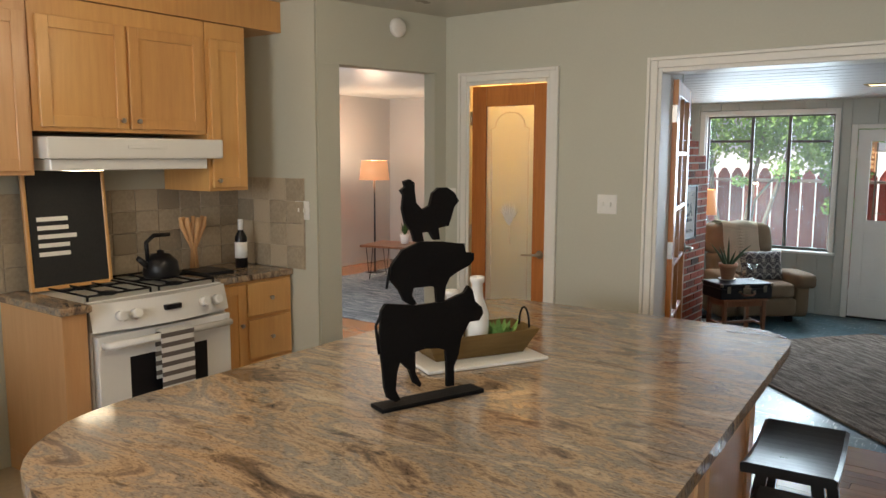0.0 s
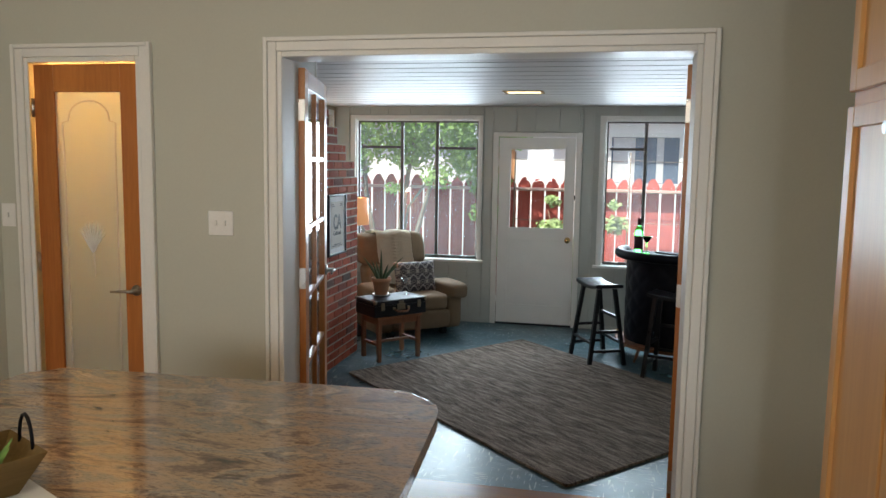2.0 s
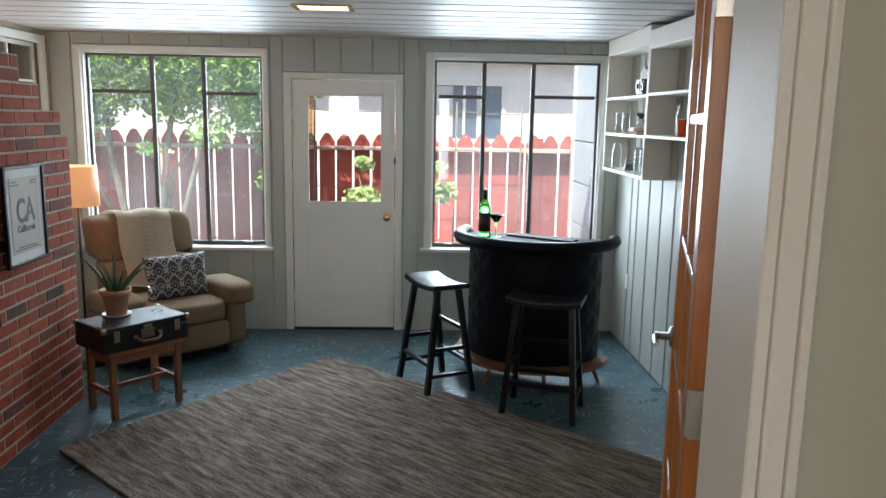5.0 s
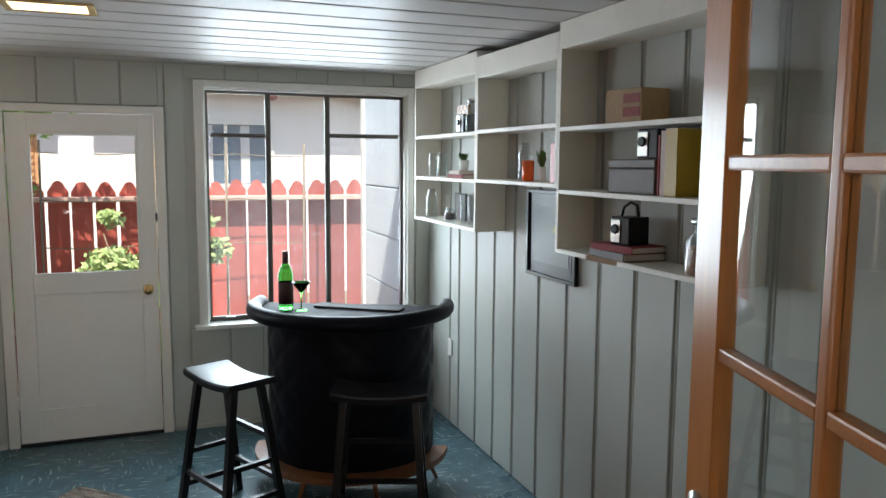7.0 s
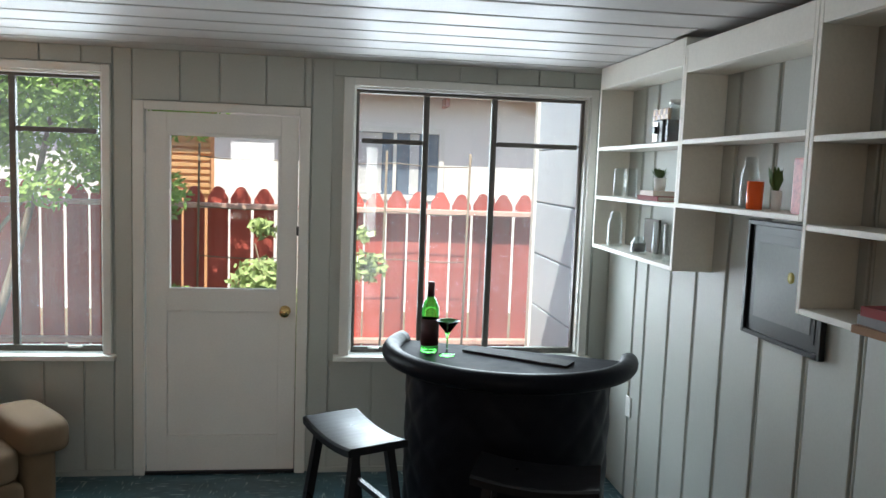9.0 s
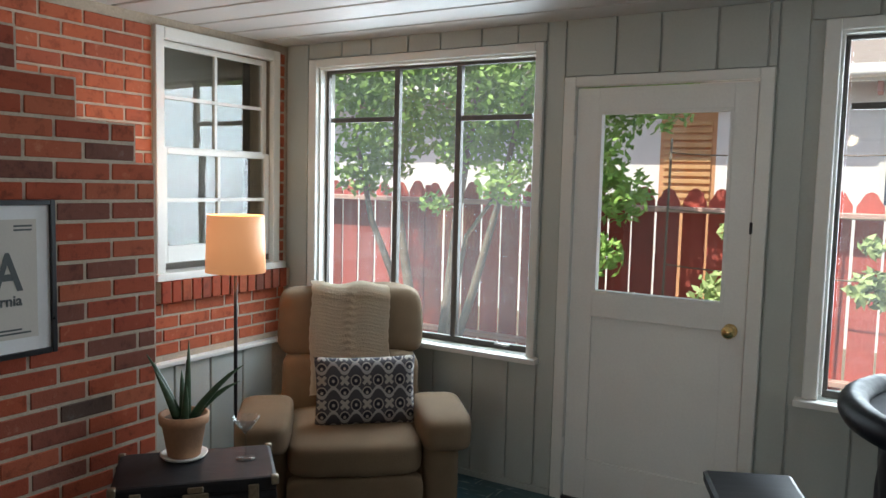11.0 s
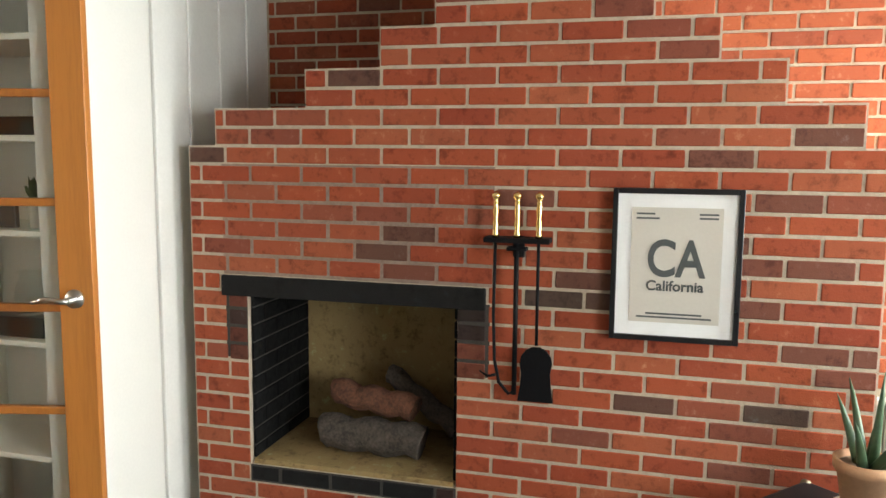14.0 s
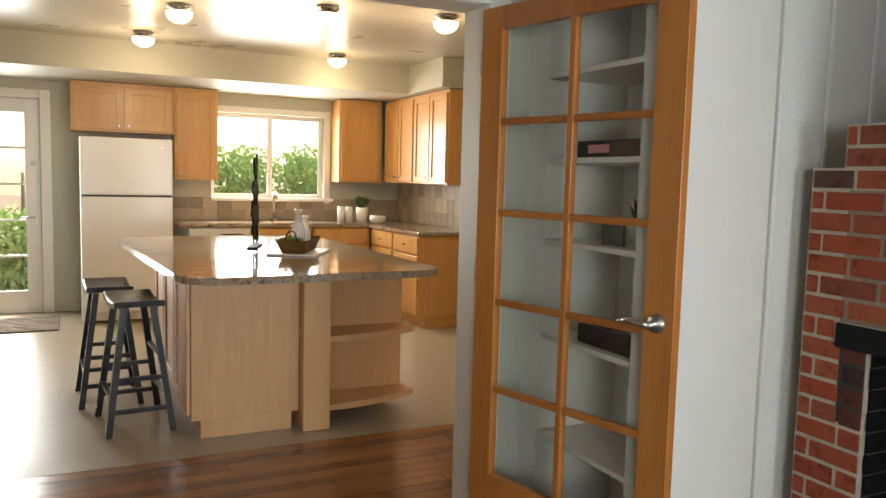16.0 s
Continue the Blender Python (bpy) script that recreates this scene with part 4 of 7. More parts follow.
# Invented box: dark colour stands for an unlit room, outer slabs stop the sun.
setting("inner_window_backdrop", boxes((-2.35, -2.3, 9.3, 10.6, 0.5, 2.5), (-2.3, XL - 0.26, 9.3, 9.35, 0.5, 2.5), (-2.3, XL - 0.26, 10.55, 10.6, 0.5, 2.5), (-2.3, XL - 0.26, 9.35, 10.55, 0.45, 0.5), (-2.3, XL - 0.252, 9.35, 10.70, 2.45, 2.5), (-2.3, XL - 0.252, 10.601, 10.7, 0.4, 2.5)), surface("painted_dark_backdrop", (0.10, 0.095, 0.09), 0.8), "made-up backdrop box beyond the inner window, painted dark as an unlit room", "wall")


def shelf_unit(y0, y1, z0, z1, shelves, label):
    s = thing("wall_shelf", pose(XR, 0, 0), label, "shelf", "painted box shelves on the board wall")
    xa, xb = 2.805 - XR, 0.0
    t = 0.02
    part("side", boxes((xa, xb, y0, y0 + t, z0, z1), bevel=0.002), SHELF, s)
    part("side", boxes((xa, xb, y1 - t, y1, z0, z1), bevel=0.002), SHELF, s)
    part("fascia", boxes((xa, xa + 0.02, y0 + t, y1 - t, z1 - 0.115, z1), bevel=0.002), SHELF, s)
    part("top", boxes((xa + 0.02, xb, y0 + t, y1 - t, z1 - 0.115, z1 - 0.095), bevel=0.002), SHELF, s)
    for z in [z0 + 0.02, *shelves]:
        part("shelf_board", boxes((xa, xb, y0 + t, y1 - t, z - 0.02, z), bevel=0.002), SHELF, s)
    return s


shelf_unit(9.17, 10.22, 1.385, 2.37, (1.675, 1.94), "white painted three-shelf wall unit with bottles and small things")
shelf_unit(8.265, 9.168, 1.66, 2.335, (1.945,), "shorter white painted two-shelf wall unit hung over a picture")
shelf_unit(7.20, 8.263, 1.375, 2.372, (1.655, 1.925), "white painted three-shelf wall unit with books and cameras")


def stool(m, label, group, h=0.72):
    s = thing("bar_stool", m, label, "bar stool", group)
    seat = bmesh.new()
    n = 12
    rows = []
    for i in range(n + 1):
        u = -1 + 2 * i / n
        z = h - 0.022 + 0.022 * u * u
        rows.append([seat.verts.new((u * 0.222, v * w, z + dz)) for v, w, dz in ((-1, 0.13, 0.0), (-1, 0.118, 0.006), (1, 0.118, 0.006), (1, 0.13, 0.0), (1, 0.128, -0.026), (-1, 0.128, -0.026))])
    for a, b in zip(rows, rows[1:]):
        for k in range(6):
            seat.faces.new((a[k], a[(k + 1) % 6], b[(k + 1) % 6], b[k]))
    seat.faces.new(rows[0])
    seat.faces.new(list(reversed(rows[-1])))
    part("seat", seat, BLACK, s, "glossy black saddle seat")
    feet = {}
    for sx in (-1, 1):
        for sy in (-1, 1):
            top, foot = Vector((sx * 0.165, sy * 0.075, h - 0.04)), Vector((sx * 0.215, sy * 0.165, 0.0))
            feet[sx, sy] = (top, foot)
            leg = bmesh.new()
            way = foot - top
            rings = []
            for t in (0, 1):
                c = top.lerp(foot, t)
                rings.append([leg.verts.new((c.x + a * 0.017, c.y + b * 0.017, c.z)) for a, b in ((-1, -1), (1, -1), (1, 1), (-1, 1))])
            for k in range(4):
                leg.faces.new((rings[0][k], rings[0][(k + 1) % 4], rings[1][(k + 1) % 4], rings[1][k]))
            leg.faces.new(rings[0])
            leg.faces.new(rings[1])
            part("leg", leg, BLACK, s)

    def at(sx, sy, z):
        a, b = feet[sx, sy]
        return a.lerp(b, (a.z - z) / (a.z - b.z))
    for a, b, z in (((-1, -1), (1, -1), 0.20), ((-1, 1), (1, 1), 0.20), ((-1, -1), (-1, 1), 0.30), ((1, -1), (1, 1), 0.30), ((-1, -1), (-1, 1), 0.13), ((1, -1), (1, 1), 0.13), ((-1, 1), (1, 1), 0.42)):
        p, q = at(*a, z), at(*b, z)
        d = (q - p).normalized() * 0.012
        bar = bmesh.new()
        o = Vector((-d.y, d.x, 0)) * 0.9
        vs = [bar.verts.new(c + s1 * o + Vector((0, 0, s2 * 0.012))) for c in (p + d, q - d) for s1, s2 in ((-1, -1), (1, -1), (1, 1), (-1, 1))]
        for k in range(4):
            bar.faces.new((vs[k], vs[(k + 1) % 4], vs[4 + (k + 1) % 4], vs[4 + k]))
        bar.faces.new(vs[:4])
        bar.faces.new(vs[4:])
        part("stretcher", bar, BLACK, s)
    return s


first = stool(pose(1.465, 9.12, 0, 0, 0, -65), "black wooden saddle-seat bar stool standing beside the curved bar", "bar stools in the sunroom")
second = copy_thing(first, pose(2.11, 8.645, 0, 0, 0, -20.5))
tagged(second, "black wooden saddle-seat bar stool in front of the curved bar")
third = copy_thing(first, pose(1.23, 3.64, ZK, 0, 0, 95))
tagged(third, "black wooden saddle-seat stool pushed up to the kitchen island", group="stools at the island")
tagged(copy_thing(third, pose(1.34, 3.05, ZK, 0, 0, 92)), "second black wooden saddle-seat stool along the kitchen island")


def curved_bar():
    bar = thing("home_bar", pose(2.165, 9.42, 0, 0, 0, -24), "curved black tufted vinyl home bar with a padded rim", "bar")
    a, b = 0.46, 0.44

    def ring(k, ra, rb, n=48):
        t = math.pi + math.pi * k / n
        return ra * math.cos(t), rb * math.sin(t)
    body = bmesh.new()
    n, rows = 96, 48
    grid = []
    for j in range(rows + 1):
        z = 0.17 + 0.76 * j / rows
        line = []
        for i in range(n + 1):
            t = math.pi + math.pi * i / n
            s = i / n * 1.42
            u, v = (s + z) / 0.20, (s - z) / 0.20
            groove = min(abs(u - round(u)), abs(v - round(v)))
            d = 0.006 * min(1, groove / 0.3)
            line.append(body.verts.new(((a + d) * math.cos(t), (b + d) * math.sin(t), z)))
        grid.append(line)
    for j in range(rows):
        for i in range(n):
            body.faces.new((grid[j][i], grid[j][i + 1], grid[j + 1][i + 1], grid[j + 1][i])).smooth = True
    part("tufted_front", body, VINYL, bar, "black vinyl front quilted in diamonds")
    back = bmesh.new()
    prism(back, [(a * 0.98 * math.cos(math.pi + math.pi * i / 24), b * 0.98 * math.sin(math.pi + math.pi * i / 24)) for i in range(25)], 0.17, 0.93)
    part("body", back, BLACK, bar)
    top = bmesh.new()
    prism(top, [((a + 0.06) * math.cos(math.pi + math.pi * i / 24), (b + 0.06) * math.sin(math.pi + math.pi * i / 24)) for i in range(25)] + [(0.5, 0.06), (-0.5, 0.06)], 0.93, 0.965)
    part("countertop", top, BARTOP, bar, "black countertop")
    rim = bmesh.new()
    tube(rim, [((a + 0.075) * math.cos(t), (b + 0.075) * math.sin(t), 0.965) for t in [math.pi - 0.12 + (math.pi + 0.24) * i / 40 for i in range(41)]], 0.042, 12)
    part("padded_rim", rim, VINYL, bar, "rounded black padded rim")
    rail = bmesh.new()
    pts = [((a + 0.085) * math.cos(math.pi + math.pi * i / 24), (b + 0.085) * math.sin(math.pi + math.pi * i / 24)) for i in range(25)]
    prism(rail, pts, 0.135, 0.168, 0.004)
    part("foot_ledge", rail, TABLEWOOD, bar, "dark wooden foot ledge")
    for x, y in ((-0.42, -0.05), (0.42, -0.05), (-0.18, -0.38), (0.18, -0.38)):
        part("leg", tube(bmesh.new(), [(x, y, 0.136), (x * 1.16, y * 1.16, 0.0)], [0.018, 0.010]), TABLEWOOD, bar)


curved_bar()


CH = pose(-0.548, 9.862, 0, 0, 0, 40)


def recliner():
    c = thing("recliner", CH, "tan upholstered recliner with rolled arms", "armchair")
    part("base", cushion(bmesh.new(), -0.44, 0.44, -0.36, 0.40, 0.05, 0.30, 0.08), FABRIC, c)
    part("footrest", cushion(bmesh.new(), -0.30, 0.30, -0.47, -0.36, 0.09, 0.285, 0.25), FABRIC, c)
    part("seat_cushion", cushion(bmesh.new(), -0.305, 0.305, -0.48, 0.24, 0.27, 0.435, 0.3, 12), FABRIC, c)
    for s in (-1, 1):
        arm = cushion(bmesh.new(), min(s * 0.30, s * 0.475), max(s * 0.30, s * 0.475), -0.41, 0.32, 0.05, 0.46, 0.15)
        arm = part("arm", arm, FABRIC, c, "rolled padded arm")
        roll = cushion(bmesh.new(), min(s * 0.285, s * 0.535), max(s * 0.285, s * 0.53), -0.475, 0.14, 0.365, 0.535, 0.62, 14)
        for v in roll.verts:
            v.co.z -= 0.05 * max(0.0, (v.co.y + 0.05) / 0.17) ** 2
        part("arm_pad", roll, FABRIC, arm)
    lower = cushion(bmesh.new(), -0.355, 0.355, 0.10, 0.40, 0.36, 0.685, 0.3, 12)
    upper = cushion(bmesh.new(), -0.385, 0.385, 0.15, 0.46, 0.655, 1.00, 0.3, 12)
    for bm in (lower, upper):
        for v in bm.verts:
            v.co += noise.noise_vector(v.co * 7) * 0.010
            v.co.y += 0.26 * (v.co.z - 0.36)
            v.co.z += 0.012 * math.sin(v.co.x * 9)
    part("lumbar_cushion", lower, FABRIC, c, "plump lower back cushion")
    part("head_cushion", upper, FABRIC, c, "plump upper back cushion")
    for x in (-0.3, 0.3):
        for y in (-0.3, 0.3):
            part("foot", boxes((x - 0.03, x + 0.03, y - 0.03, y + 0.03, 0, 0.07)), BLACK, c)


recliner()
throw = bmesh.new()
n, rows = 64, 110
grid = []
for i in range(n + 1):
    x = -0.215 + 0.41 * i / n
    line = []
    for j in range(rows + 1):
        s = j / rows
        if s < 0.62:
            u = s / 0.62
            y, z = 0.11 + 0.19 * u, 0.48 + 0.46 * u
        elif s < 0.74:
            a = (s - 0.62) / 0.12 * math.pi / 2
            y, z = 0.300 + 0.075 * (1 - math.cos(a)), 0.94 + 0.075 * math.sin(a)
        else:
            u = (s - 0.74) / 0.26
            y, z = 0.375 + 0.27 * u, 1.015 - 0.05 * u * u * u
        edge = 1 - min(1, abs(x + 0.01) / 0.20) ** 8
        cable = 0.006 * math.exp(-((x + 0.01) / 0.028) ** 2) * (1 + 0.6 * math.sin(j * 1.3 + (2 if x > -0.01 else 0)))
        rib = 0.0045 * (0.5 + 0.5 * math.cos(j * 2 * math.pi / 2.6)) * (1 - math.exp(-((x + 0.01) / 0.04) ** 2))
        line.append(throw.verts.new((x + 0.006 * math.sin(j * 0.11) + 0.002 * math.sin(j * 0.9), y - (rib + cable) * edge - 0.010, z + 0.006 + 0.01 * math.sin(x * 26))))
    grid.append(line)
for a, b in zip(grid, grid[1:]):
    for k in range(rows):
        throw.faces.new((a[k], a[k + 1], b[k + 1], b[k])).smooth = True
bmesh.ops.solidify(throw, geom=throw.faces[:], thickness=0.010)
single("throw_blanket", throw, KNIT, "cream cable-knit throw hung over the back of the recliner", "blanket", m=CH)
pl = bmesh.new()
n = 20
sheets = []
for side in (-1, 1):
    g = []
    for i in range(n + 1):
        row = []
        for j in range(n + 1):
            u, v = 2 * i / n - 1, 2 * j / n - 1
            puff = ((1 - u ** 4) * (1 - v ** 4)) ** 0.55
            pinch = 1 - 0.055 * (1 - u * u) * abs(v) - 0.0 * v
            pinch_x = 1 - 0.05 * (1 - v * v) * abs(u)
            if side > 0 and (i in (0, n) or j in (0, n)):
                row.append(sheets[0][i][j])
            else:
                row.append(pl.verts.new((0.245 * u * pinch_x, side * 0.062 * puff, 0.168 * v * pinch)))
        g.append(row)
    sheets.append(g)
    for i in range(n):
        for j in range(n):
            pl.faces.new((g[i][j], g[i + 1][j], g[i + 1][j + 1], g[i][j + 1])).smooth = True
single("throw_pillow", pl, PILLOW, "dark rectangular pillow with a pale wavy lattice, propped on the recliner", "pillow", m=pose(-0.425, 9.80, 0.575, -12, 0, 44))


def suitcase_table():
    M = pose(-0.375, 8.735, 0, 0, 0, 48)
    t = thing("side_table", M, "small brown wooden side table under a suitcase", "side table")
    for x in (-0.205, 0.205):
        for y in (-0.135, 0.135):
            part("leg", boxes((x - 0.018, x + 0.018, y - 0.018, y + 0.018, 0, 0.385), bevel=0.003), TABLEWOOD, t)
    part("tabletop", boxes((-0.235, 0.235, -0.165, 0.165, 0.385, 0.405), bevel=0.003), TABLEWOOD, t)
    for y in (-0.135, 0.135):
        part("apron", boxes((-0.187, 0.187, y - 0.009, y + 0.009, 0.33, 0.384), bevel=0.002), TABLEWOOD, t)
    for x in (-0.205, 0.205):
        part("apron", boxes((x - 0.009, x + 0.009, -0.117, 0.117, 0.33, 0.384), bevel=0.002), TABLEWOOD, t)
        part("stretcher", boxes((x - 0.012, x + 0.012, -0.117, 0.117, 0.14, 0.165), bevel=0.002), TABLEWOOD, t)
    part("stretcher", boxes((-0.193, 0.193, -0.012, 0.012, 0.14, 0.165), bevel=0.002), TABLEWOOD, t)
    s = thing("suitcase", M @ pose(0, 0, 0.406), "old black hard suitcase lying on the side table", "suitcase")
    part("shell", boxes((-0.27, 0.27, -0.17, 0.17, 0.0, 0.098), bevel=0.012), CASE, s)
    part("lid", boxes((-0.27, 0.27, -0.17, 0.17, 0.101, 0.148), bevel=0.012), CASE, s)
    part("seam", boxes((-0.266, 0.266, -0.166, 0.166, 0.0975, 0.1015)), BLACK, s)
    for x, w, z0, z1 in ((-0.19, 0.018, 0.062, 0.128), (0.0, 0.042, 0.055, 0.112), (0.0, 0.026, 0.114, 0.135), (0.19, 0.018, 0.062, 0.128)):
        part("clasp", boxes((x - w, x + w, -0.178, -0.171, z0, z1), bevel=0.003), OLDMETAL, s, "tarnished metal clasp")
    part("handle", tube(bmesh.new(), [(-0.075, -0.176, 0.072), (-0.07, -0.195, 0.060), (-0.045, -0.205, 0.045), (0.045, -0.205, 0.045), (0.07, -0.195, 0.060), (0.075, -0.176, 0.072)], [0.007, 0.008, 0.010, 0.010, 0.008, 0.007]), TABLEWOOD, s, "brown leather handle")
    for x in (-0.075, 0.075):
        part("handle_mount", boxes((x - 0.014, x + 0.014, -0.182, -0.171, 0.062, 0.084), bevel=0.003), OLDMETAL, s)
    for x in (-0.262, 0.262):
        for y in (-0.162, 0.162):
            part("corner_cap", cushion(bmesh.new(), x - 0.014, x + 0.014, y - 0.014, y + 0.014, 0.118, 0.152, 0.5, 4), OLDMETAL, s)


suitcase_table()


def aloe():
    p = thing("potted_plant", pose(-0.478, 8.768, 0.556), "aloe in a terracotta pot on a white saucer, on the suitcase", "plant")
    part("saucer", lathe([(0, 0), (0.075, 0), (0.085, 0.012), (0.08, 0.012), (0.06, 0.005), (0, 0.005)]), WHITE, p)
    part("pot", lathe([(0, 0.006), (0.058, 0.006), (0.078, 0.125), (0.088, 0.128), (0.09, 0.16), (0.078, 0.16), (0.074, 0.14), (0, 0.14)]), TERRACOTTA, p)
    part("soil", lathe([(0, 0.142), (0.074, 0.142)]), SOIL, p)
    for a, lean, ln in ((160, 0.55, 0.30), (200, 0.35, 0.24), (85, 0.06, 0.30), (10, 0.65, 0.30), (20, 0.8, 0.22), (-60, 0.4, 0.2), (120, 0.3, 0.2)):
        a = radians(a + 25)
        pts = [(0.02 * math.cos(a) + ln * lean * t * math.cos(a), 0.02 * math.sin(a) + ln * lean * t * math.sin(a), 0.13 + ln * t * (1 - lean * 0.45 * t)) for t in (0, 0.25, 0.5, 0.75, 1)]
        part("leaf", tube(bmesh.new(), pts, [0.016, 0.014, 0.011, 0.007, 0.001], 8), ALOE, p)


aloe()


def martini(m, mat, label, group=""):
    return single("martini_glass", lathe([(0, 0), (0.036, 0), (0.034, 0.003), (0.004, 0.008), (0.0035, 0.09), (0.052, 0.155), (0.050, 0.155), (0.002, 0.094), (0, 0.094)], 28), mat, label, "glass", group, m)


martini(pose(-0.275, 8.875, 0.556), CLEARGLASS, "clear martini glass on the black suitcase")
martini(pose(1.875, 9.375, 0.966), GREENGLASS, "green martini glass on the bar")
wine = thing("wine_bottle", pose(1.805, 9.45, 0.966), "green glass wine bottle with a dark label, on the bar", "bottle")
part("glass_body", lathe([(0, 0), (0.038, 0), (0.040, 0.01), (0.040, 0.19), (0.032, 0.22), (0.015, 0.25), (0.014, 0.30), (0, 0.30)], 28), GREENGLASS, wine)
part("label_band", lathe([(0.0405, 0.03), (0.0408, 0.03), (0.0408, 0.15), (0.0405, 0.15)], 28), surface("dark_red_label", (0.05, 0.015, 0.02), 0.5), wine, "dark red label")
part("capsule", lathe([(0.0155, 0.25), (0.0162, 0.25), (0.0160, 0.315), (0, 0.316)], 24), surface("capsule_foil", (0.06, 0.01, 0.012), 0.35), wine)
single("bar_mat", prism(bmesh.new(), rounded([(-0.25, -0.055), (0.25, -0.055), (0.25, 0.055), (-0.25, 0.055)], 0.015), 0.966, 0.976, 0.002), MATRUBBER, "black ribbed bar mat on the bar", "bar mat", m=pose(2.185, 9.335, 0, 0, 0, -36))


def floor_lamp():
    f = thing("floor_lamp", pose(-0.98, 9.50, 0), "black floor lamp with a lit cream drum shade", "floor lamp")
    part("base", lathe([(0, 0), (0.12, 0), (0.12, 0.012), (0.03, 0.02), (0, 0.02)], 32), BLACK, f)
    part("pole", tube(bmesh.new(), [(0, 0, 0.02), (0, 0, 1.2)], 0.009), BLACK, f)
    part("shade", lathe([(0.138, 1.13), (0.14, 1.13), (0.132, 1.40), (0.130, 1.40), (0.136, 1.134)], 40), SHADELIT, f, "lit cream drum shade")


floor_lamp()
lamp("floor_lamp_bulb", "POINT", pose(-0.98, 9.50, 1.40), 3, (1.0, 0.68, 0.38), 0.03)

# rug
rg = bmesh.new()
prism(rg, rounded([(-0.55, 8.07), (1.36, 6.23), (2.74, 7.78), (0.72, 9.68)], 0.03, 3), 0.001, 0.018)
single("area_rug", rg, RUG, "shaggy brown and beige striped area rug on the tile floor", "rug")


def picture(name, m, w, h, frame_mat, border, label):
    """A framed sheet in its own plane: x across, z up, facing -y."""
    p = thing(name, m, label, "framed picture")
    b = 0.018
    part("frame", boxes((-w / 2, -w / 2 + b, -0.022, 0, 0, h), (w / 2 - b, w / 2, -0.022, 0, 0, h), (-w / 2 + b, w / 2 - b, -0.022, 0, 0, b), (-w / 2 + b, w / 2 - b, -0.022, 0, h - b, h), bevel=0.002), frame_mat, p)
    part("mat_board", boxes((-w / 2 + b, w / 2 - b, -0.010, -0.004, b, h - b)), MATBOARD, p)
    part("sheet", boxes((-w / 2 + b + border, w / 2 - b - border, -0.0125, -0.0105, b + border, h - b - border)), POSTER, p)
    return p


def text(body, size, m, mat, parent, label="", weight=0.0, width=0.0):
    cu = bpy.data.curves.new("writing", "FONT")
    cu.body, cu.size, cu.extrude, cu.align_x, cu.offset = body, size, 0.0006, "CENTER", weight
    tmp = bpy.data.objects.new("writing", cu)
    me = bpy.data.meshes.new_from_object(tmp)
    bpy.data.objects.remove(tmp)
    me.materials.clear()
    if width:
        xs = [v.co.x for v in me.vertices]
        k = width / (max(xs) - min(xs))
        for v in me.vertices:
            v.co.x *= k
    me.materials.append(mat)
    ob = new("writing", me)
    ob.parent, ob.matrix_basis = parent, m
    return tagged(ob, label)


ca = picture("framed_poster", pose(-0.712, 8.215, 0.978, 0, 0, 90), 0.415, 0.512, BLACK, 0.045, "black-framed poster with CA and California, hung on the brick chimney")
text("CA", 0.172, pose(0, -0.0135, 0.222, 90, 0, 0), INK, ca, "large letters CA", 0.0035, 0.186)
text("California", 0.048, pose(0, -0.0135, 0.172, 90, 0, 0), INK, ca, "the word California", 0.0011, 0.184)
for x0, x1, z in ((-0.13, -0.07, 0.425), (-0.13, -0.055, 0.41), (0.07, 0.13, 0.425), (0.07, 0.13, 0.412), (-0.09, 0.09, 0.09), (-0.12, 0.12, 0.078)):
    part("small_print", boxes((x0, x1, -0.0135, -0.0127, z, z + 0.006)), INK, ca)


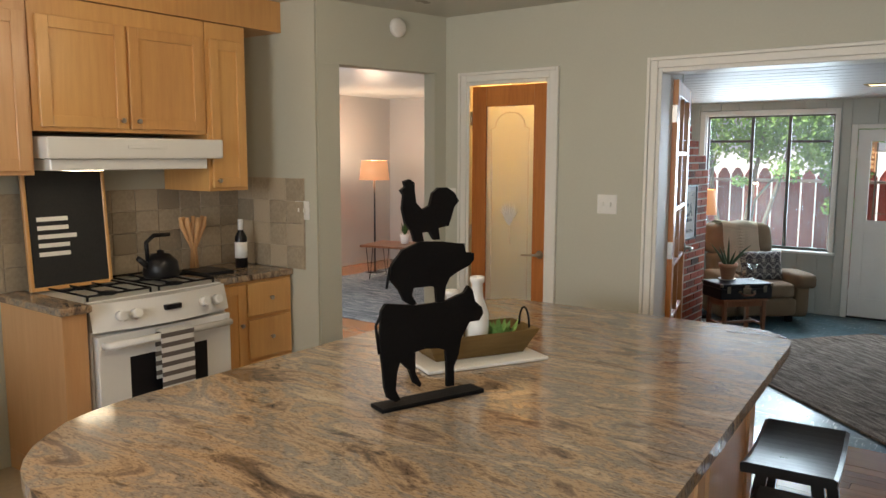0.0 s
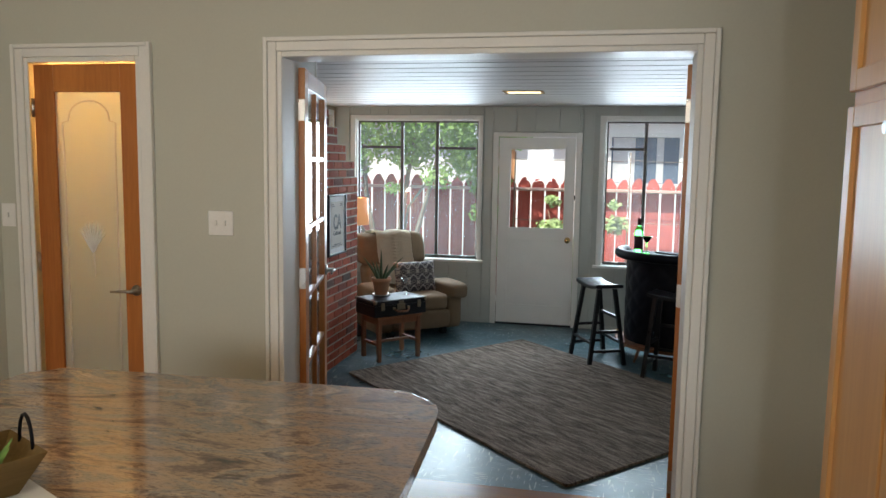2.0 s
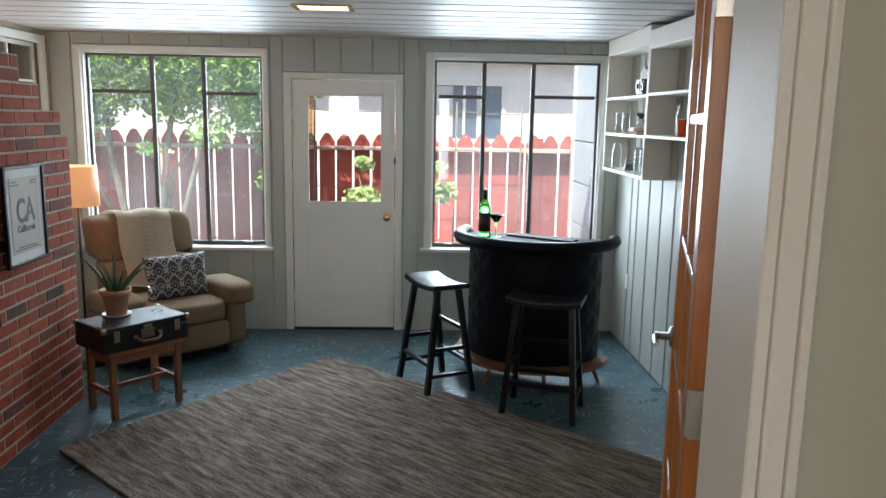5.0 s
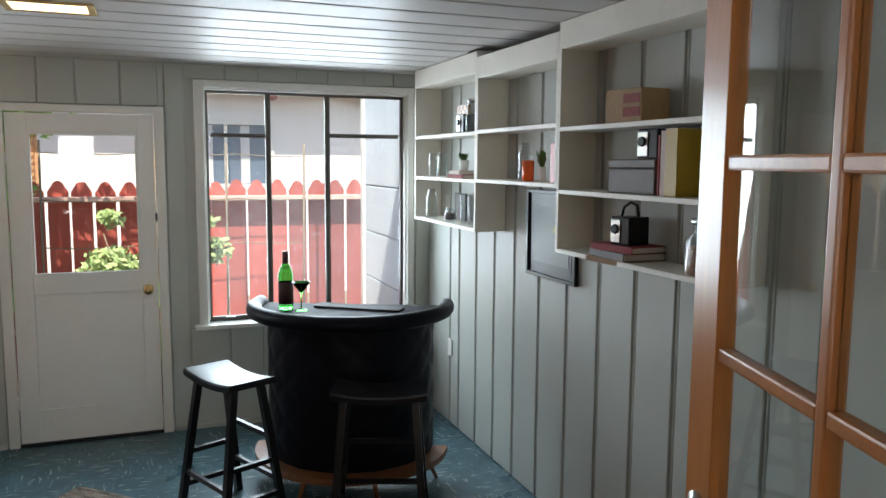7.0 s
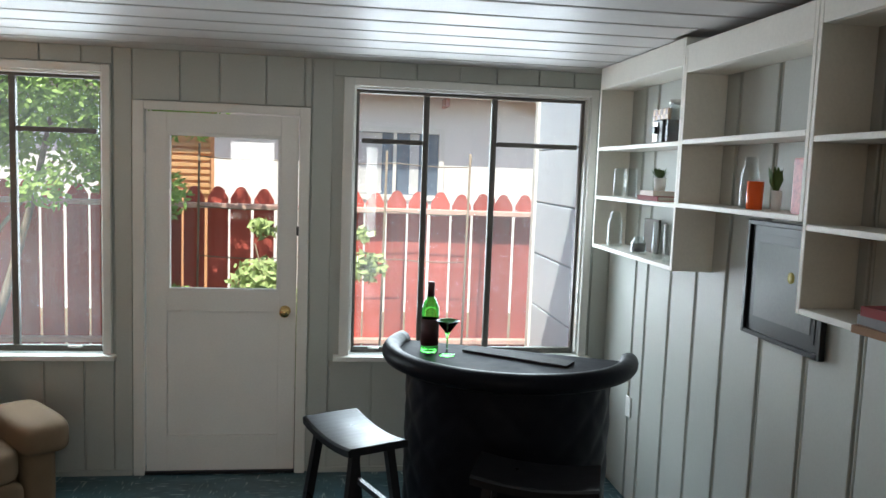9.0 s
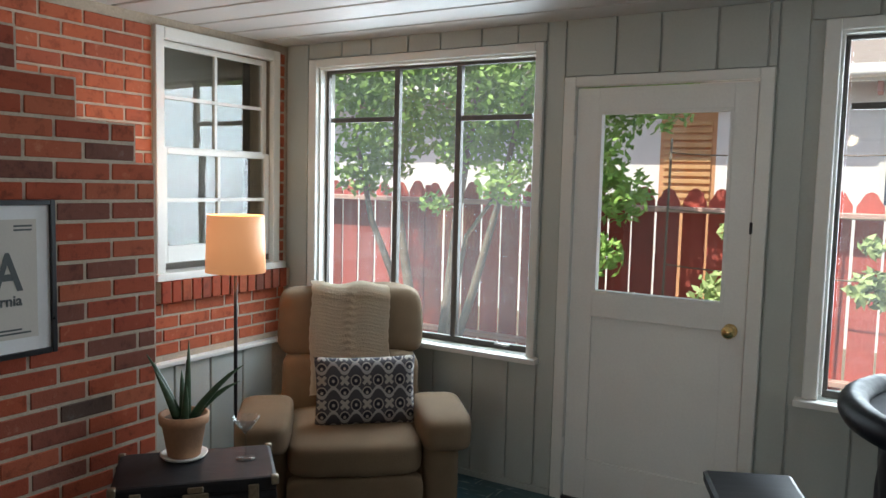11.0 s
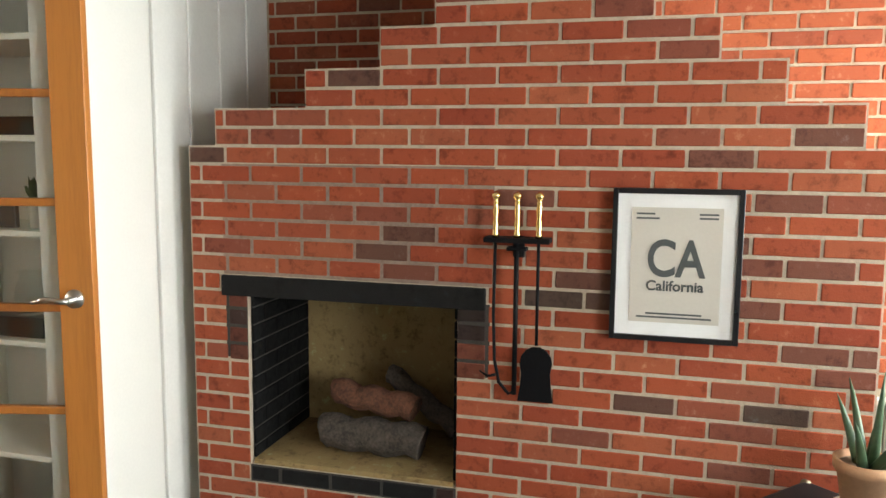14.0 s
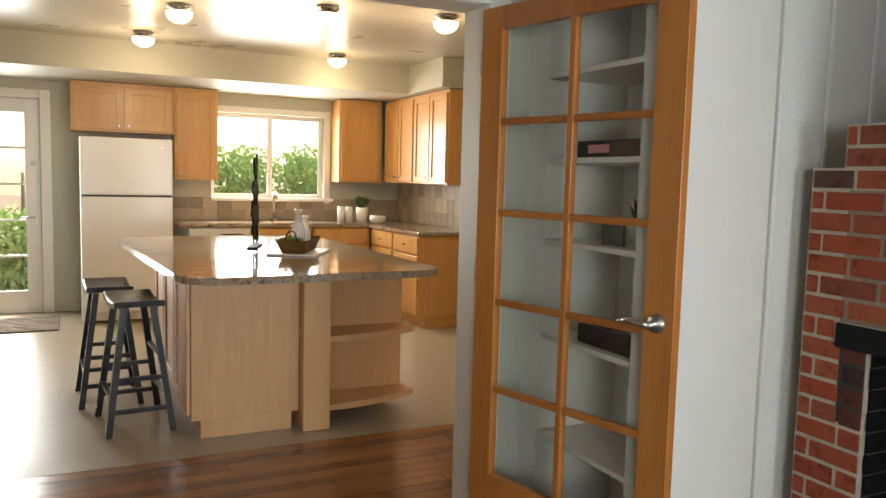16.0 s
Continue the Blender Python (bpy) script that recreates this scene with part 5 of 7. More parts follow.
def fire_tools():
    f = thing("fireplace_tools", pose(-0.70, 7.69, 0.74), "black iron fireplace tools with brass handles, hung on the brick", "fireplace tools")
    part("bracket", boxes((-0.02, 0.055, -0.115, 0.115, 0.555, 0.573), (-0.02, -0.005, -0.02, 0.02, 0.50, 0.575), (0.0, 0.045, -0.035, 0.035, 0.528, 0.540), bevel=0.003), IRON, f)
    for y in (-0.075, 0.0, 0.075):
        hd = lathe([(0, 0.57), (0.011, 0.57), (0.013, 0.585), (0.008, 0.60), (0.012, 0.62), (0.008, 0.64), (0.012, 0.66), (0.009, 0.68), (0.011, 0.695), (0.006, 0.70), (0.016, 0.712), (0.016, 0.722), (0, 0.735)], 16, at=(0.035, y, 0))
        part("handle", hd, BRASS, f, "turned brass handle")
    part("poker", tube(bmesh.new(), [(0.035, -0.075, 0.57), (0.035, -0.078, 0.30), (0.035, -0.072, 0.14), (0.035, -0.055, 0.06), (0.035, -0.02, 0.02), (0.035, 0.005, 0.035)], 0.006), IRON, f)
    part("poker_hook", tube(bmesh.new(), [(0.035, -0.068, 0.085), (0.035, -0.095, 0.078), (0.035, -0.125, 0.095)], [0.006, 0.005, 0.003]), IRON, f)
    part("brush_rod", tube(bmesh.new(), [(0.035, 0.0, 0.57), (0.035, 0.0, 0.02)], 0.009), IRON, f)
    sh = bmesh.new()
    tube(sh, [(0.035, 0.075, 0.57), (0.035, 0.075, 0.2)], 0.006)
    out = [(-0.062, 0), (0.062, 0), (0.054, 0.05), (0.050, 0.10), (0.056, 0.135), (0.052, 0.16), (0.036, 0.182), (0.014, 0.194), (-0.014, 0.194), (-0.036, 0.182), (-0.052, 0.16), (-0.056, 0.135), (-0.050, 0.10), (-0.054, 0.05)]
    vs = [[sh.verts.new((xx, 0.075 + u, v + 0.0)) for u, v in out] for xx in (0.03, 0.042)]
    sh.faces.new(vs[0])
    sh.faces.new(vs[1])
    for i in range(len(out)):
        j = (i + 1) % len(out)
        sh.faces.new((vs[0][i], vs[0][j], vs[1][j], vs[1][i]))
    part("shovel", sh, IRON, f)


fire_tools()
rp = picture("framed_print", pose(2.985, 8.607, 1.195, 0, 0, -90), 0.50, 0.44, BLACK, 0.03, "black-framed dark print hung under the shelf")
for q in rp.children:
    if q.name.startswith(("mat_board", "sheet")):
        q.data.materials[0] = BLACK
part("print", boxes((-0.18, 0.18, -0.0145, -0.0130, 0.075, 0.36)), surface("dark_print", (0.05, 0.05, 0.045), 0.4, 0.3, 12.0), rp, "dark print with a small moon")
part("moon", lathe([(0, 0), (0.02, 0), (0.02, 0.001), (0, 0.001)], 16), surface("moon_paint", (0.5, 0.42, 0.1), 0.6), rp, "", pose(0.05, -0.015, 0.25, 90, 0, 0))
setting("outlet", boxes((XR - 0.008, XR, 9.96, 10.03, 0.47, 0.585), bevel=0.003), WHITE, "white wall outlet", "outlet")


# ---- kitchen ----
def shaker(bm, x0, x1, z0, z1, y, out=-1, rail=0.055):
    """A framed flat-panel door front in the plane y; out is its outer side."""
    ya, yb = sorted((y, y + out * 0.02))
    yp = sorted((y, y + out * 0.008))
    box(bm, x0, x0 + rail, ya, yb, z0, z1, 0.002)
    box(bm, x1 - rail, x1, ya, yb, z0, z1, 0.002)
    box(bm, x0 + rail, x1 - rail, ya, yb, z1 - rail, z1, 0.002)
    box(bm, x0 + rail, x1 - rail, ya, yb, z0, z0 + rail, 0.002)
    box(bm, x0 + rail, x1 - rail, yp[0], yp[1], z0 + rail, z1 - rail)
    return bm


def cabinet(name, m, w, d, h, fronts, mat, label, group, toe=0.0, side=None):
    """A cabinet whose front is the local plane y = 0, x from 0 to w, reaching back to y = d. fronts: (x0, x1, z0, z1, kind, knob x, knob z)."""
    c = thing(name, m, label, "kitchen cabinet", group)
    rows = [(0, w, 0.0, d, toe, h)]
    if toe:
        rows.append((0.0, w, 0.06, d, 0, toe - 0.001))
    part("body", boxes(*rows, bevel=0.002), side or mat, c)
    for x0, x1, z0, z1, kind, kx, kz in fronts:
        if kind == "drawer":
            f = part("drawer_front", boxes((x0, x1, -0.02, -0.001, z0, z1), bevel=0.004), mat, c)
        else:
            f = part("door", shaker(bmesh.new(), x0, x1, z0, z1, -0.001), mat, c)
        if kx is not None:
            part("knob", tube(bmesh.new(), [(kx, -0.02, kz), (kx, -0.035, kz), (kx, -0.04, kz), (kx, -0.048, kz)], [0.006, 0.006, 0.014, 0.010]), STEEL, f, "pewter knob")
    return c


UP = "maple wall cabinets"
LOW = "maple base cabinets"
RUN = (-1.80, 90)  # cabinets with their fronts towards +x: turned by 90 degrees


def run_x(x, y, z):
    return pose(x, y, z, 0, 0, 90)


cabinet("base_cabinet", run_x(-1.885, 3.83, ZK), 0.545, 0.49, 0.875,
        [(0.02, 0.18, 0.12, 0.86, "door", 0.14, 0.62), (0.20, 0.53, 0.66, 0.86, "drawer", 0.365, 0.76), (0.20, 0.53, 0.40, 0.64, "drawer", 0.365, 0.52), (0.20, 0.53, 0.12, 0.38, "drawer", 0.365, 0.25)],
        MAPLE, "maple base cabinet with three drawers beside the range", LOW, 0.1)
cabinet("base_cabinet", run_x(-1.76, 2.87, ZK), 0.12, 0.615, 0.875, [], PALEMAPLE, "narrow maple end cabinet beside the range", LOW, 0.1)
single("worktop", prism(bmesh.new(), [(-2.378, 3.83), (-1.86, 3.83), (-1.86, 4.376), (-2.378, 4.376)], ZK + 0.877, ZK + 0.914, 0.008), GRANITE, "brown granite worktop beside the range", "worktop")
single("worktop", prism(bmesh.new(), [(-2.378, 2.85), (-1.73, 2.85), (-1.73, 3.0), (-2.378, 3.0)], ZK + 0.877, ZK + 0.914, 0.008), GRANITE, "narrow brown granite worktop end", "worktop")


def kitchen_range():
    r = thing("range", run_x(-1.78, 3.02, ZK), "white slide-in gas range with a curved control front", "range")
    part("body", boxes((0.0, 0.79, 0.02, 0.59, 0.02, 0.86), bevel=0.004), ENAMEL, r)
    part("oven_door", boxes((0.01, 0.78, -0.035, 0.018, 0.19, 0.745), bevel=0.006), ENAMEL, r)
    part("oven_window", boxes((0.17, 0.62, -0.039, -0.0355, 0.30, 0.62)), BLACK, r, "dark oven window")
    part("drawer", boxes((0.01, 0.78, -0.03, 0.018, 0.03, 0.18), bevel=0.006), ENAMEL, r)
    part("handle", tube(bmesh.new(), [(0.04, -0.035, 0.70), (0.04, -0.08, 0.705), (0.75, -0.08, 0.705), (0.75, -0.035, 0.70)], 0.018), ENAMEL, r)
    cp = bmesh.new()
    out = [(0.0, 0.06)] + [(0.79 * k / 12, -0.01 - 0.06 * math.sin(math.pi * k / 12)) for k in range(13)] + [(0.79, 0.06)]
    low = [cp.verts.new((x, y - (0.0 if i in (0, 14) else 0.0), 0.765)) for i, (x, y) in enumerate(out)]
    top = [cp.verts.new((x, y if i in (0, 14) else y + 0.035, 0.90)) for i, (x, y) in enumerate(out)]
    cp.faces.new(low)
    cp.faces.new(top)
    for i in range(len(out)):
        cp.faces.new((low[i], low[(i + 1) % len(out)], top[(i + 1) % len(out)], top[i]))
    part("control_panel", cp, ENAMEL, r)
    for x in (0.12, 0.20, 0.60, 0.68):
        part("knob", tube(bmesh.new(), [(x, -0.045, 0.835), (x, -0.085, 0.845)], [0.026, 0.022], 16), ENAMEL, r, "round white control knob")
    part("display", boxes((0.36, 0.45, -0.072, -0.03, 0.83, 0.855)), BLACK, r)
    part("cooktop", boxes((-0.01, 0.80, 0.062, 0.59, 0.862, 0.905), bevel=0.006), ENAMEL, r)
    for cx in (0.2, 0.59):
        for cy in (0.2, 0.45):
            part("burner", lathe([(0, 0), (0.045, 0), (0.045, 0.012), (0, 0.014)], 20, at=(cx, cy, 0.906)), IRON, r)
    for cx in (0.2, 0.59):
        g = bmesh.new()
        for y in (0.08, 0.325, 0.57):
            tube(g, [(cx - 0.17, y, 0.93), (cx + 0.17, y, 0.93)], 0.006, 6)
        for dx in (-0.17, -0.06, 0.06, 0.17):
            tube(g, [(cx + dx, 0.08, 0.93), (cx + dx, 0.57, 0.93)], 0.006, 6)
        for dx in (-0.17, 0.17):
            for y in (0.08, 0.57):
                tube(g, [(cx + dx, y, 0.93), (cx + dx, y, 0.906)], 0.006, 6)
        part("grate", g, IRON, r, "black iron pan grate")


kitchen_range()
STRIPES, nt, b = material("striped_towel")
v = node(nt, "ShaderNodeSeparateXYZ", {0: node(nt, "ShaderNodeTexCoord").outputs["Object"]}).outputs[2]
w = node(nt, "ShaderNodeMath", {0: v, 1: 1 / 0.05}, operation="MULTIPLY").outputs[0]
w = node(nt, "ShaderNodeMath", {0: w, 1: 1.0}, operation="FLOORED_MODULO").outputs[0]
nt.links.new(ramp(nt, w, [(0.0, (0.13, 0.11, 0.10)), (0.44, (0.13, 0.11, 0.10)), (0.46, (0.72, 0.71, 0.68)), (0.96, (0.72, 0.71, 0.68)), (0.98, (0.13, 0.11, 0.10))]), b.inputs["Base Color"])
b.inputs["Roughness"].default_value = 0.95
tw = boxes((0.30, 0.49, -0.112, -0.106, 0.38, 0.73), (0.30, 0.49, -0.112, -0.056, 0.7305, 0.735), (0.30, 0.49, -0.058, -0.053, 0.48, 0.73))
single("dish_towel", tw, STRIPES, "grey and white striped dish towel hung on the oven handle", "towel", m=run_x(-1.78, 3.02, ZK))


def hood():
    h = thing("range_hood", run_x(-1.86, 2.90, 1.68), "white under-cabinet range hood", "range hood")
    part("canopy", boxes((0.0, 0.98, 0.0, 0.51, 0.055, 0.16), bevel=0.012), ENAMEL, h)
    part("skirt", boxes((0.03, 0.90, 0.04, 0.50, 0.0, 0.054), bevel=0.004), ENAMEL, h)
    part("light_lens", boxes((0.16, 0.32, 0.10, 0.20, -0.004, -0.0005)), BULB, h)
    part("grip", boxes((0.40, 0.62, -0.006, -0.0005, 0.105, 0.125), bevel=0.002), ENAMEL, h)


hood()
cabinet("wall_cabinet", run_x(-1.94, 2.88, 1.865), 0.95, 0.43, 0.62, [(0.03, 0.465, 0.02, 0.53, "door", 0.43, 0.06), (0.485, 0.92, 0.02, 0.53, "door", 0.52, 0.06)], MAPLE, "maple wall cabinet with two doors over the hood", UP)
cabinet("wall_cabinet", run_x(-1.94, 3.835, 1.55), 0.275, 0.43, 0.935, [(0.02, 0.255, 0.02, 0.845, "door", 0.05, 0.06)], MAPLE, "narrow maple wall cabinet beside the hood", UP)
cabinet("wall_cabinet", run_x(-1.94, 2.58, 1.66), 0.295, 0.43, 0.825, [(0.02, 0.275, 0.02, 0.735, "door", 0.05, 0.06)], PALEMAPLE, "maple wall cabinet at the end of the range wall", UP)
setting("soffit_range", boxes((-2.38, -1.93, 2.2, 4.38, 2.49, ZKC - 0.001)), MAPLE, "maple filler above the wall cabinets", "trim")


def tiles(name, m, w, h, tw, th, parent_label):
    """Square stone tiles with recessed joints on the local plane y = 0."""
    core = link(name, boxes((0, w, 0.0, 0.004, 0, h)), MORTAR, None, m)
    tagged(core, parent_label, "backsplash", kind="structure")
    mesh = None
    nx, nz = max(1, round(w / tw)), max(1, round(h / th))
    sx, sz = w / nx, h / nz
    for j in range(nz):
        for i in range(nx):
            if mesh is None:
                t = part("tile", boxes((0.002, sx - 0.002, -0.008, -0.0005, 0.002, sz - 0.002), bevel=0.002), SPLASH, core)
                mesh = t.data
            else:
                t = new("tile", mesh)
                t.parent = core
            t.location = (i * sx, 0, j * sz)
    return core


tiles("backsplash", run_x(-2.375, 2.6, ZK + 0.915), 1.775, 0.50, 0.15, 0.125, "beige tumbled stone tile backsplash")
tiles("backsplash", pose(-2.366, 4.374, ZK + 0.915, 0, 0, 0), 0.62, 0.56, 0.15, 0.14, "beige stone tile side splash")
kt = thing("kettle", pose(-2.08, 3.60, ZK + 0.937), "black enamel kettle on the range", "kettle")
part("body", lathe([(0, 0), (0.09, 0), (0.10, 0.02), (0.09, 0.09), (0.05, 0.13), (0.02, 0.135), (0.02, 0.15), (0, 0.155)]), BLACK, kt)
part("handle", tube(bmesh.new(), [(0, -0.08, 0.10), (0, -0.085, 0.20), (0, -0.04, 0.235), (0, 0.06, 0.235)], 0.012), BLACK, kt)
part("spout", tube(bmesh.new(), [(0, -0.07, 0.06), (0, -0.14, 0.12)], [0.022, 0.014]), BLACK, kt)
lb = thing("letter_board", pose(-2.24, 2.98, ZK + 0.94, -4, 0, 90), "black felt letter board in a wooden frame, behind the range", "letter board")
part("board", boxes((0.0, 0.40, -0.004, 0.012, 0, 0.60)), DARK, lb)
part("frame", boxes((-0.02, 0, -0.01, 0.015, -0.02, 0.62), (0.40, 0.42, -0.01, 0.015, -0.02, 0.62), (0, 0.40, -0.01, 0.015, 0.60, 0.62), (0, 0.40, -0.01, 0.015, -0.02, 0), bevel=0.003), MAPLE, lb)
for x1, z in ((0.20, 0.335), (0.20, 0.29), (0.24, 0.245), (0.20, 0.20), (0.20, 0.155)):
    part("letters", boxes((0.04, x1, -0.008, -0.0045, z, z + 0.022)), WHITE, lb)
single("cutting_board", boxes((-0.12, 0.12, -0.10, 0.10, 0, 0.02), bevel=0.004), BLACK, "dark wooden board on the counter", "cutting board", m=pose(-2.12, 3.94, ZK + 0.9145))
us = thing("utensil_holder", pose(-2.24, 3.93, ZK + 0.935), "wooden utensils standing in a bundle", "utensils")
for k in range(7):
    a = k * 0.9
    part("utensil", tube(bmesh.new(), [(0.02 * math.cos(a), 0.02 * math.sin(a), 0), (0.012 * math.cos(a), 0.012 * math.sin(a), 0.12), (0.045 * math.cos(a), 0.07 * math.sin(a), 0.26), (0.05 * math.cos(a), 0.08 * math.sin(a), 0.31)], [0.008, 0.008, 0.016, 0.012], 8), PALEMAPLE, us)
wb = thing("wine_bottle", pose(-2.16, 4.22, ZK + 0.9145), "dark wine bottle with a white label on the counter", "bottle")
part("glass_body", lathe([(0, 0), (0.038, 0), (0.038, 0.19), (0.015, 0.235), (0.015, 0.30), (0, 0.30)]), BLACK, wb)
part("label_band", lathe([(0.0385, 0.06), (0.0392, 0.06), (0.0392, 0.16), (0.0385, 0.16)]), MATBOARD, wb)
part("capsule", lathe([(0.0155, 0.235), (0.0165, 0.235), (0.0165, 0.302), (0, 0.303)]), MATBOARD, wb)


def switch(m, n, label):
    s = thing("light_switch", m, label, "light switch", "light switches")
    w = 0.035 + 0.045 * n
    part("plate", boxes((-w / 2, w / 2, -0.006, 0, 0, 0.115), bevel=0.003), WHITE, s)
    for k in range(n):
        x = (k - (n - 1) / 2) * 0.046
        part("toggle", boxes((x - 0.006, x + 0.006, -0.016, -0.006, 0.045, 0.07), bevel=0.002), TRIM, s)


switch(pose(-0.222, YP - 0.001, 1.415), 2, "white double light switch on the dividing wall")
switch(pose(-1.365, YP - 0.001, 1.42), 1, "white light switch beside the pantry door")
switch(pose(-1.765, 4.379, 1.365), 2, "cream double light switch beside the counter")
single("smoke_detector", lathe([(0, 0), (0.06, 0), (0.06, 0.015), (0.045, 0.03), (0, 0.032)], 28), WHITE, "round white smoke detector on the wall", "smoke detector", m=Matrix.Translation((-1.507, 4.973, 2.56)) @ pose(0, 0, 0, 90, 0, 76.5))

# island
oak = [(-0.35, 4.36), (-0.31, 1.85), (1.25, 1.85), (1.06, 4.42)]
single("island_worktop", prism(bmesh.new(), rounded(oak, [0.16, 0.55, 0.3, 0.24], 10), ZK + 0.872, ZK + 0.912, 0.012), GRANITE, "large rounded brown granite island worktop", "worktop")
isl = thing("kitchen_island", pose(0, 0, ZK), "pale maple kitchen island with open end shelves", "kitchen island")
part("body", boxes((0.40, 0.98, 2.35, 4.06, 0.10, 0.871), bevel=0.003), PALEMAPLE, isl)
for y in (2.40, 2.96, 3.52):
    part("side_panel", shaker(bmesh.new(), y, y + 0.52, 0.13, 0.85, 0.0, -1, 0.07), PALEMAPLE, isl, "", pose(0.981, 0, 0, 0, 0, 90))
part("toe_kick", boxes((0.44, 0.93, 2.4, 4.05, 0.0, 0.099)), PALEMAPLE, isl)
part("pilaster", boxes((0.245, 0.398, 2.35, 4.14, 0.0, 0.871), bevel=0.003), PALEMAPLE, isl)
part("shelf_back", boxes((-0.30, 0.243, 2.35, 3.85, 0.08, 0.871), bevel=0.003), PALEMAPLE, isl)
for z in (0.10, 0.49):
    sb = bmesh.new()
    prism(sb, [(0.243, 3.851), (0.243, 4.13)] + [(0.243 - 0.57 * t, 4.13 - 0.14 * t * t) for t in (0.25, 0.5, 0.75, 1.0)] + [(-0.33, 3.851)], z, z + 0.035, 0.004)
    part("shelf_board", sb, PALEMAPLE, isl)
TRAYWOOD = wood("tray_wood", (0.16, 0.10, 0.03), (0.32, 0.21, 0.08), 0.6, "x")


def farm_animals():
    """Three flat cut-metal animals on one another over a long base."""
    f = bmesh.new()
    cow = [(-.145, .30), (-.16, .28), (-.165, .20), (-.155, .11), (-.15, .06), (-.14, .03), (-.115, .015), (-.10, .02), (-.115, .05), (-.11, .10), (-.10, .13), (-.07, .10), (-.055, .06), (-.035, .045), (-.03, .055),
           (-.05, .09), (-.05, .15), (-.02, .155), (.03, .15), (.055, .14), (.06, .09), (.06, .03), (.085, .03), (.085, .09), (.10, .12), (.11, .17), (.14, .215), (.175, .215), (.19, .235), (.185, .255), (.16, .275),
           (.15, .31), (.135, .325), (.12, .305), (.10, .30), (.05, .285), (-.05, .285)]
    pig = [(-.125, .405), (-.13, .365), (-.10, .33), (-.085, .30), (-.06, .285), (-.045, .29), (-.06, .315), (-.055, .335), (.0, .335), (.02, .33), (.025, .285), (.05, .285), (.055, .33), (.07, .355), (.10, .37), (.14, .385), (.155, .40),
           (.155, .42), (.125, .425), (.12, .45), (.10, .452), (.05, .46), (-.03, .465), (-.09, .445)]
    hen = [(-.05, .465), (-.02, .465), (-.025, .49), (.0, .49), (.015, .467), (.035, .467), (.03, .50), (.065, .505), (.075, .53), (.085, .56), (.10, .575), (.085, .60), (.06, .615), (.03, .615), (.01, .60), (.0, .565), (-.025, .555),
           (-.045, .575), (-.05, .61), (-.05, .63), (-.065, .64), (-.085, .635), (-.08, .62), (-.095, .61), (-.085, .595), (-.09, .56), (-.08, .52), (-.06, .495), (-.055, .48)]
    for k, out in enumerate((cow, pig, hen)):
        y = 0.0015 * k
        a = [f.verts.new((x, y - 0.006, z)) for x, z in out]
        b = [f.verts.new((x, y + 0.006, z)) for x, z in out]
        f.faces.new(a)
        f.faces.new(list(reversed(b)))
        for i in range(len(out)):
            f.faces.new((a[i], a[(i + 1) % len(out)], b[(i + 1) % len(out)], b[i]))
    tube(f, [(-.15, 0.0, .285), (-.175, 0.0, .24), (-.165, 0.0, .16)], 0.004, 6)
    tube(f, [(-.13, 0.0, .40), (-.14, 0.0, .34)], 0.004, 6)
    box(f, -.175, .175, -.035, .035, 0.0, 0.012, 0.002)
    return single("animal_statue", f, IRON, "black cut-metal statue of stacked farm animals on the island", "statue", m=pose(0.39, 2.85, ZK + 0.913, 0, 0, 70.7))


farm_animals()
T = pose(0.21, 3.33, ZK + 0.913, 0, 0, 62)
single("serving_board", boxes((-0.24, 0.22, -0.16, 0.16, 0, 0.012), bevel=0.003), WHITE, "white edged serving board under the basket", "tray", m=T)
tr = thing("wooden_basket", T @ pose(0.0, 0, 0.014), "worn wooden trough basket with wire handles on the island", "basket")
tb = bmesh.new()
lo = [(-0.17, -0.07), (0.17, -0.07), (0.17, 0.07), (-0.17, 0.07)]
hi = [(-0.22, -0.10), (0.22, -0.10), (0.22, 0.10), (-0.22, 0.10)]
a = [tb.verts.new((x, y, 0.0)) for x, y in lo]
b = [tb.verts.new((x, y, 0.085)) for x, y in hi]
tb.faces.new(a)
for i in range(4):
    tb.faces.new((a[i], a[(i + 1) % 4], b[(i + 1) % 4], b[i]))
bmesh.ops.solidify(tb, geom=tb.faces[:], thickness=0.009)
part("trough", tb, TRAYWOOD, tr)
for s in (-1, 1):
    part("handle", tube(bmesh.new(), [(s * 0.215, 0.035 * math.cos(k * math.pi / 8), 0.075 + 0.07 * math.sin(k * math.pi / 8)) for k in range(9)], 0.004, 8), IRON, tr)
for dx, dy, h in ((0.02, 0.0, 0.26), (-0.07, 0.02, 0.215)):
    single("milk_bottle", lathe([(0, 0), (0.04, 0), (0.042, 0.02), (0.042, 0.5 * h), (0.022, 0.72 * h), (0.019, 0.9 * h), (0.026, 0.93 * h), (0.026, h), (0.018, h), (0.018, 0.9 * h)], 28), ENAMEL, "white milk bottle in the wooden basket", "bottle", "milk bottles", T @ pose(dx, dy, 0.024))


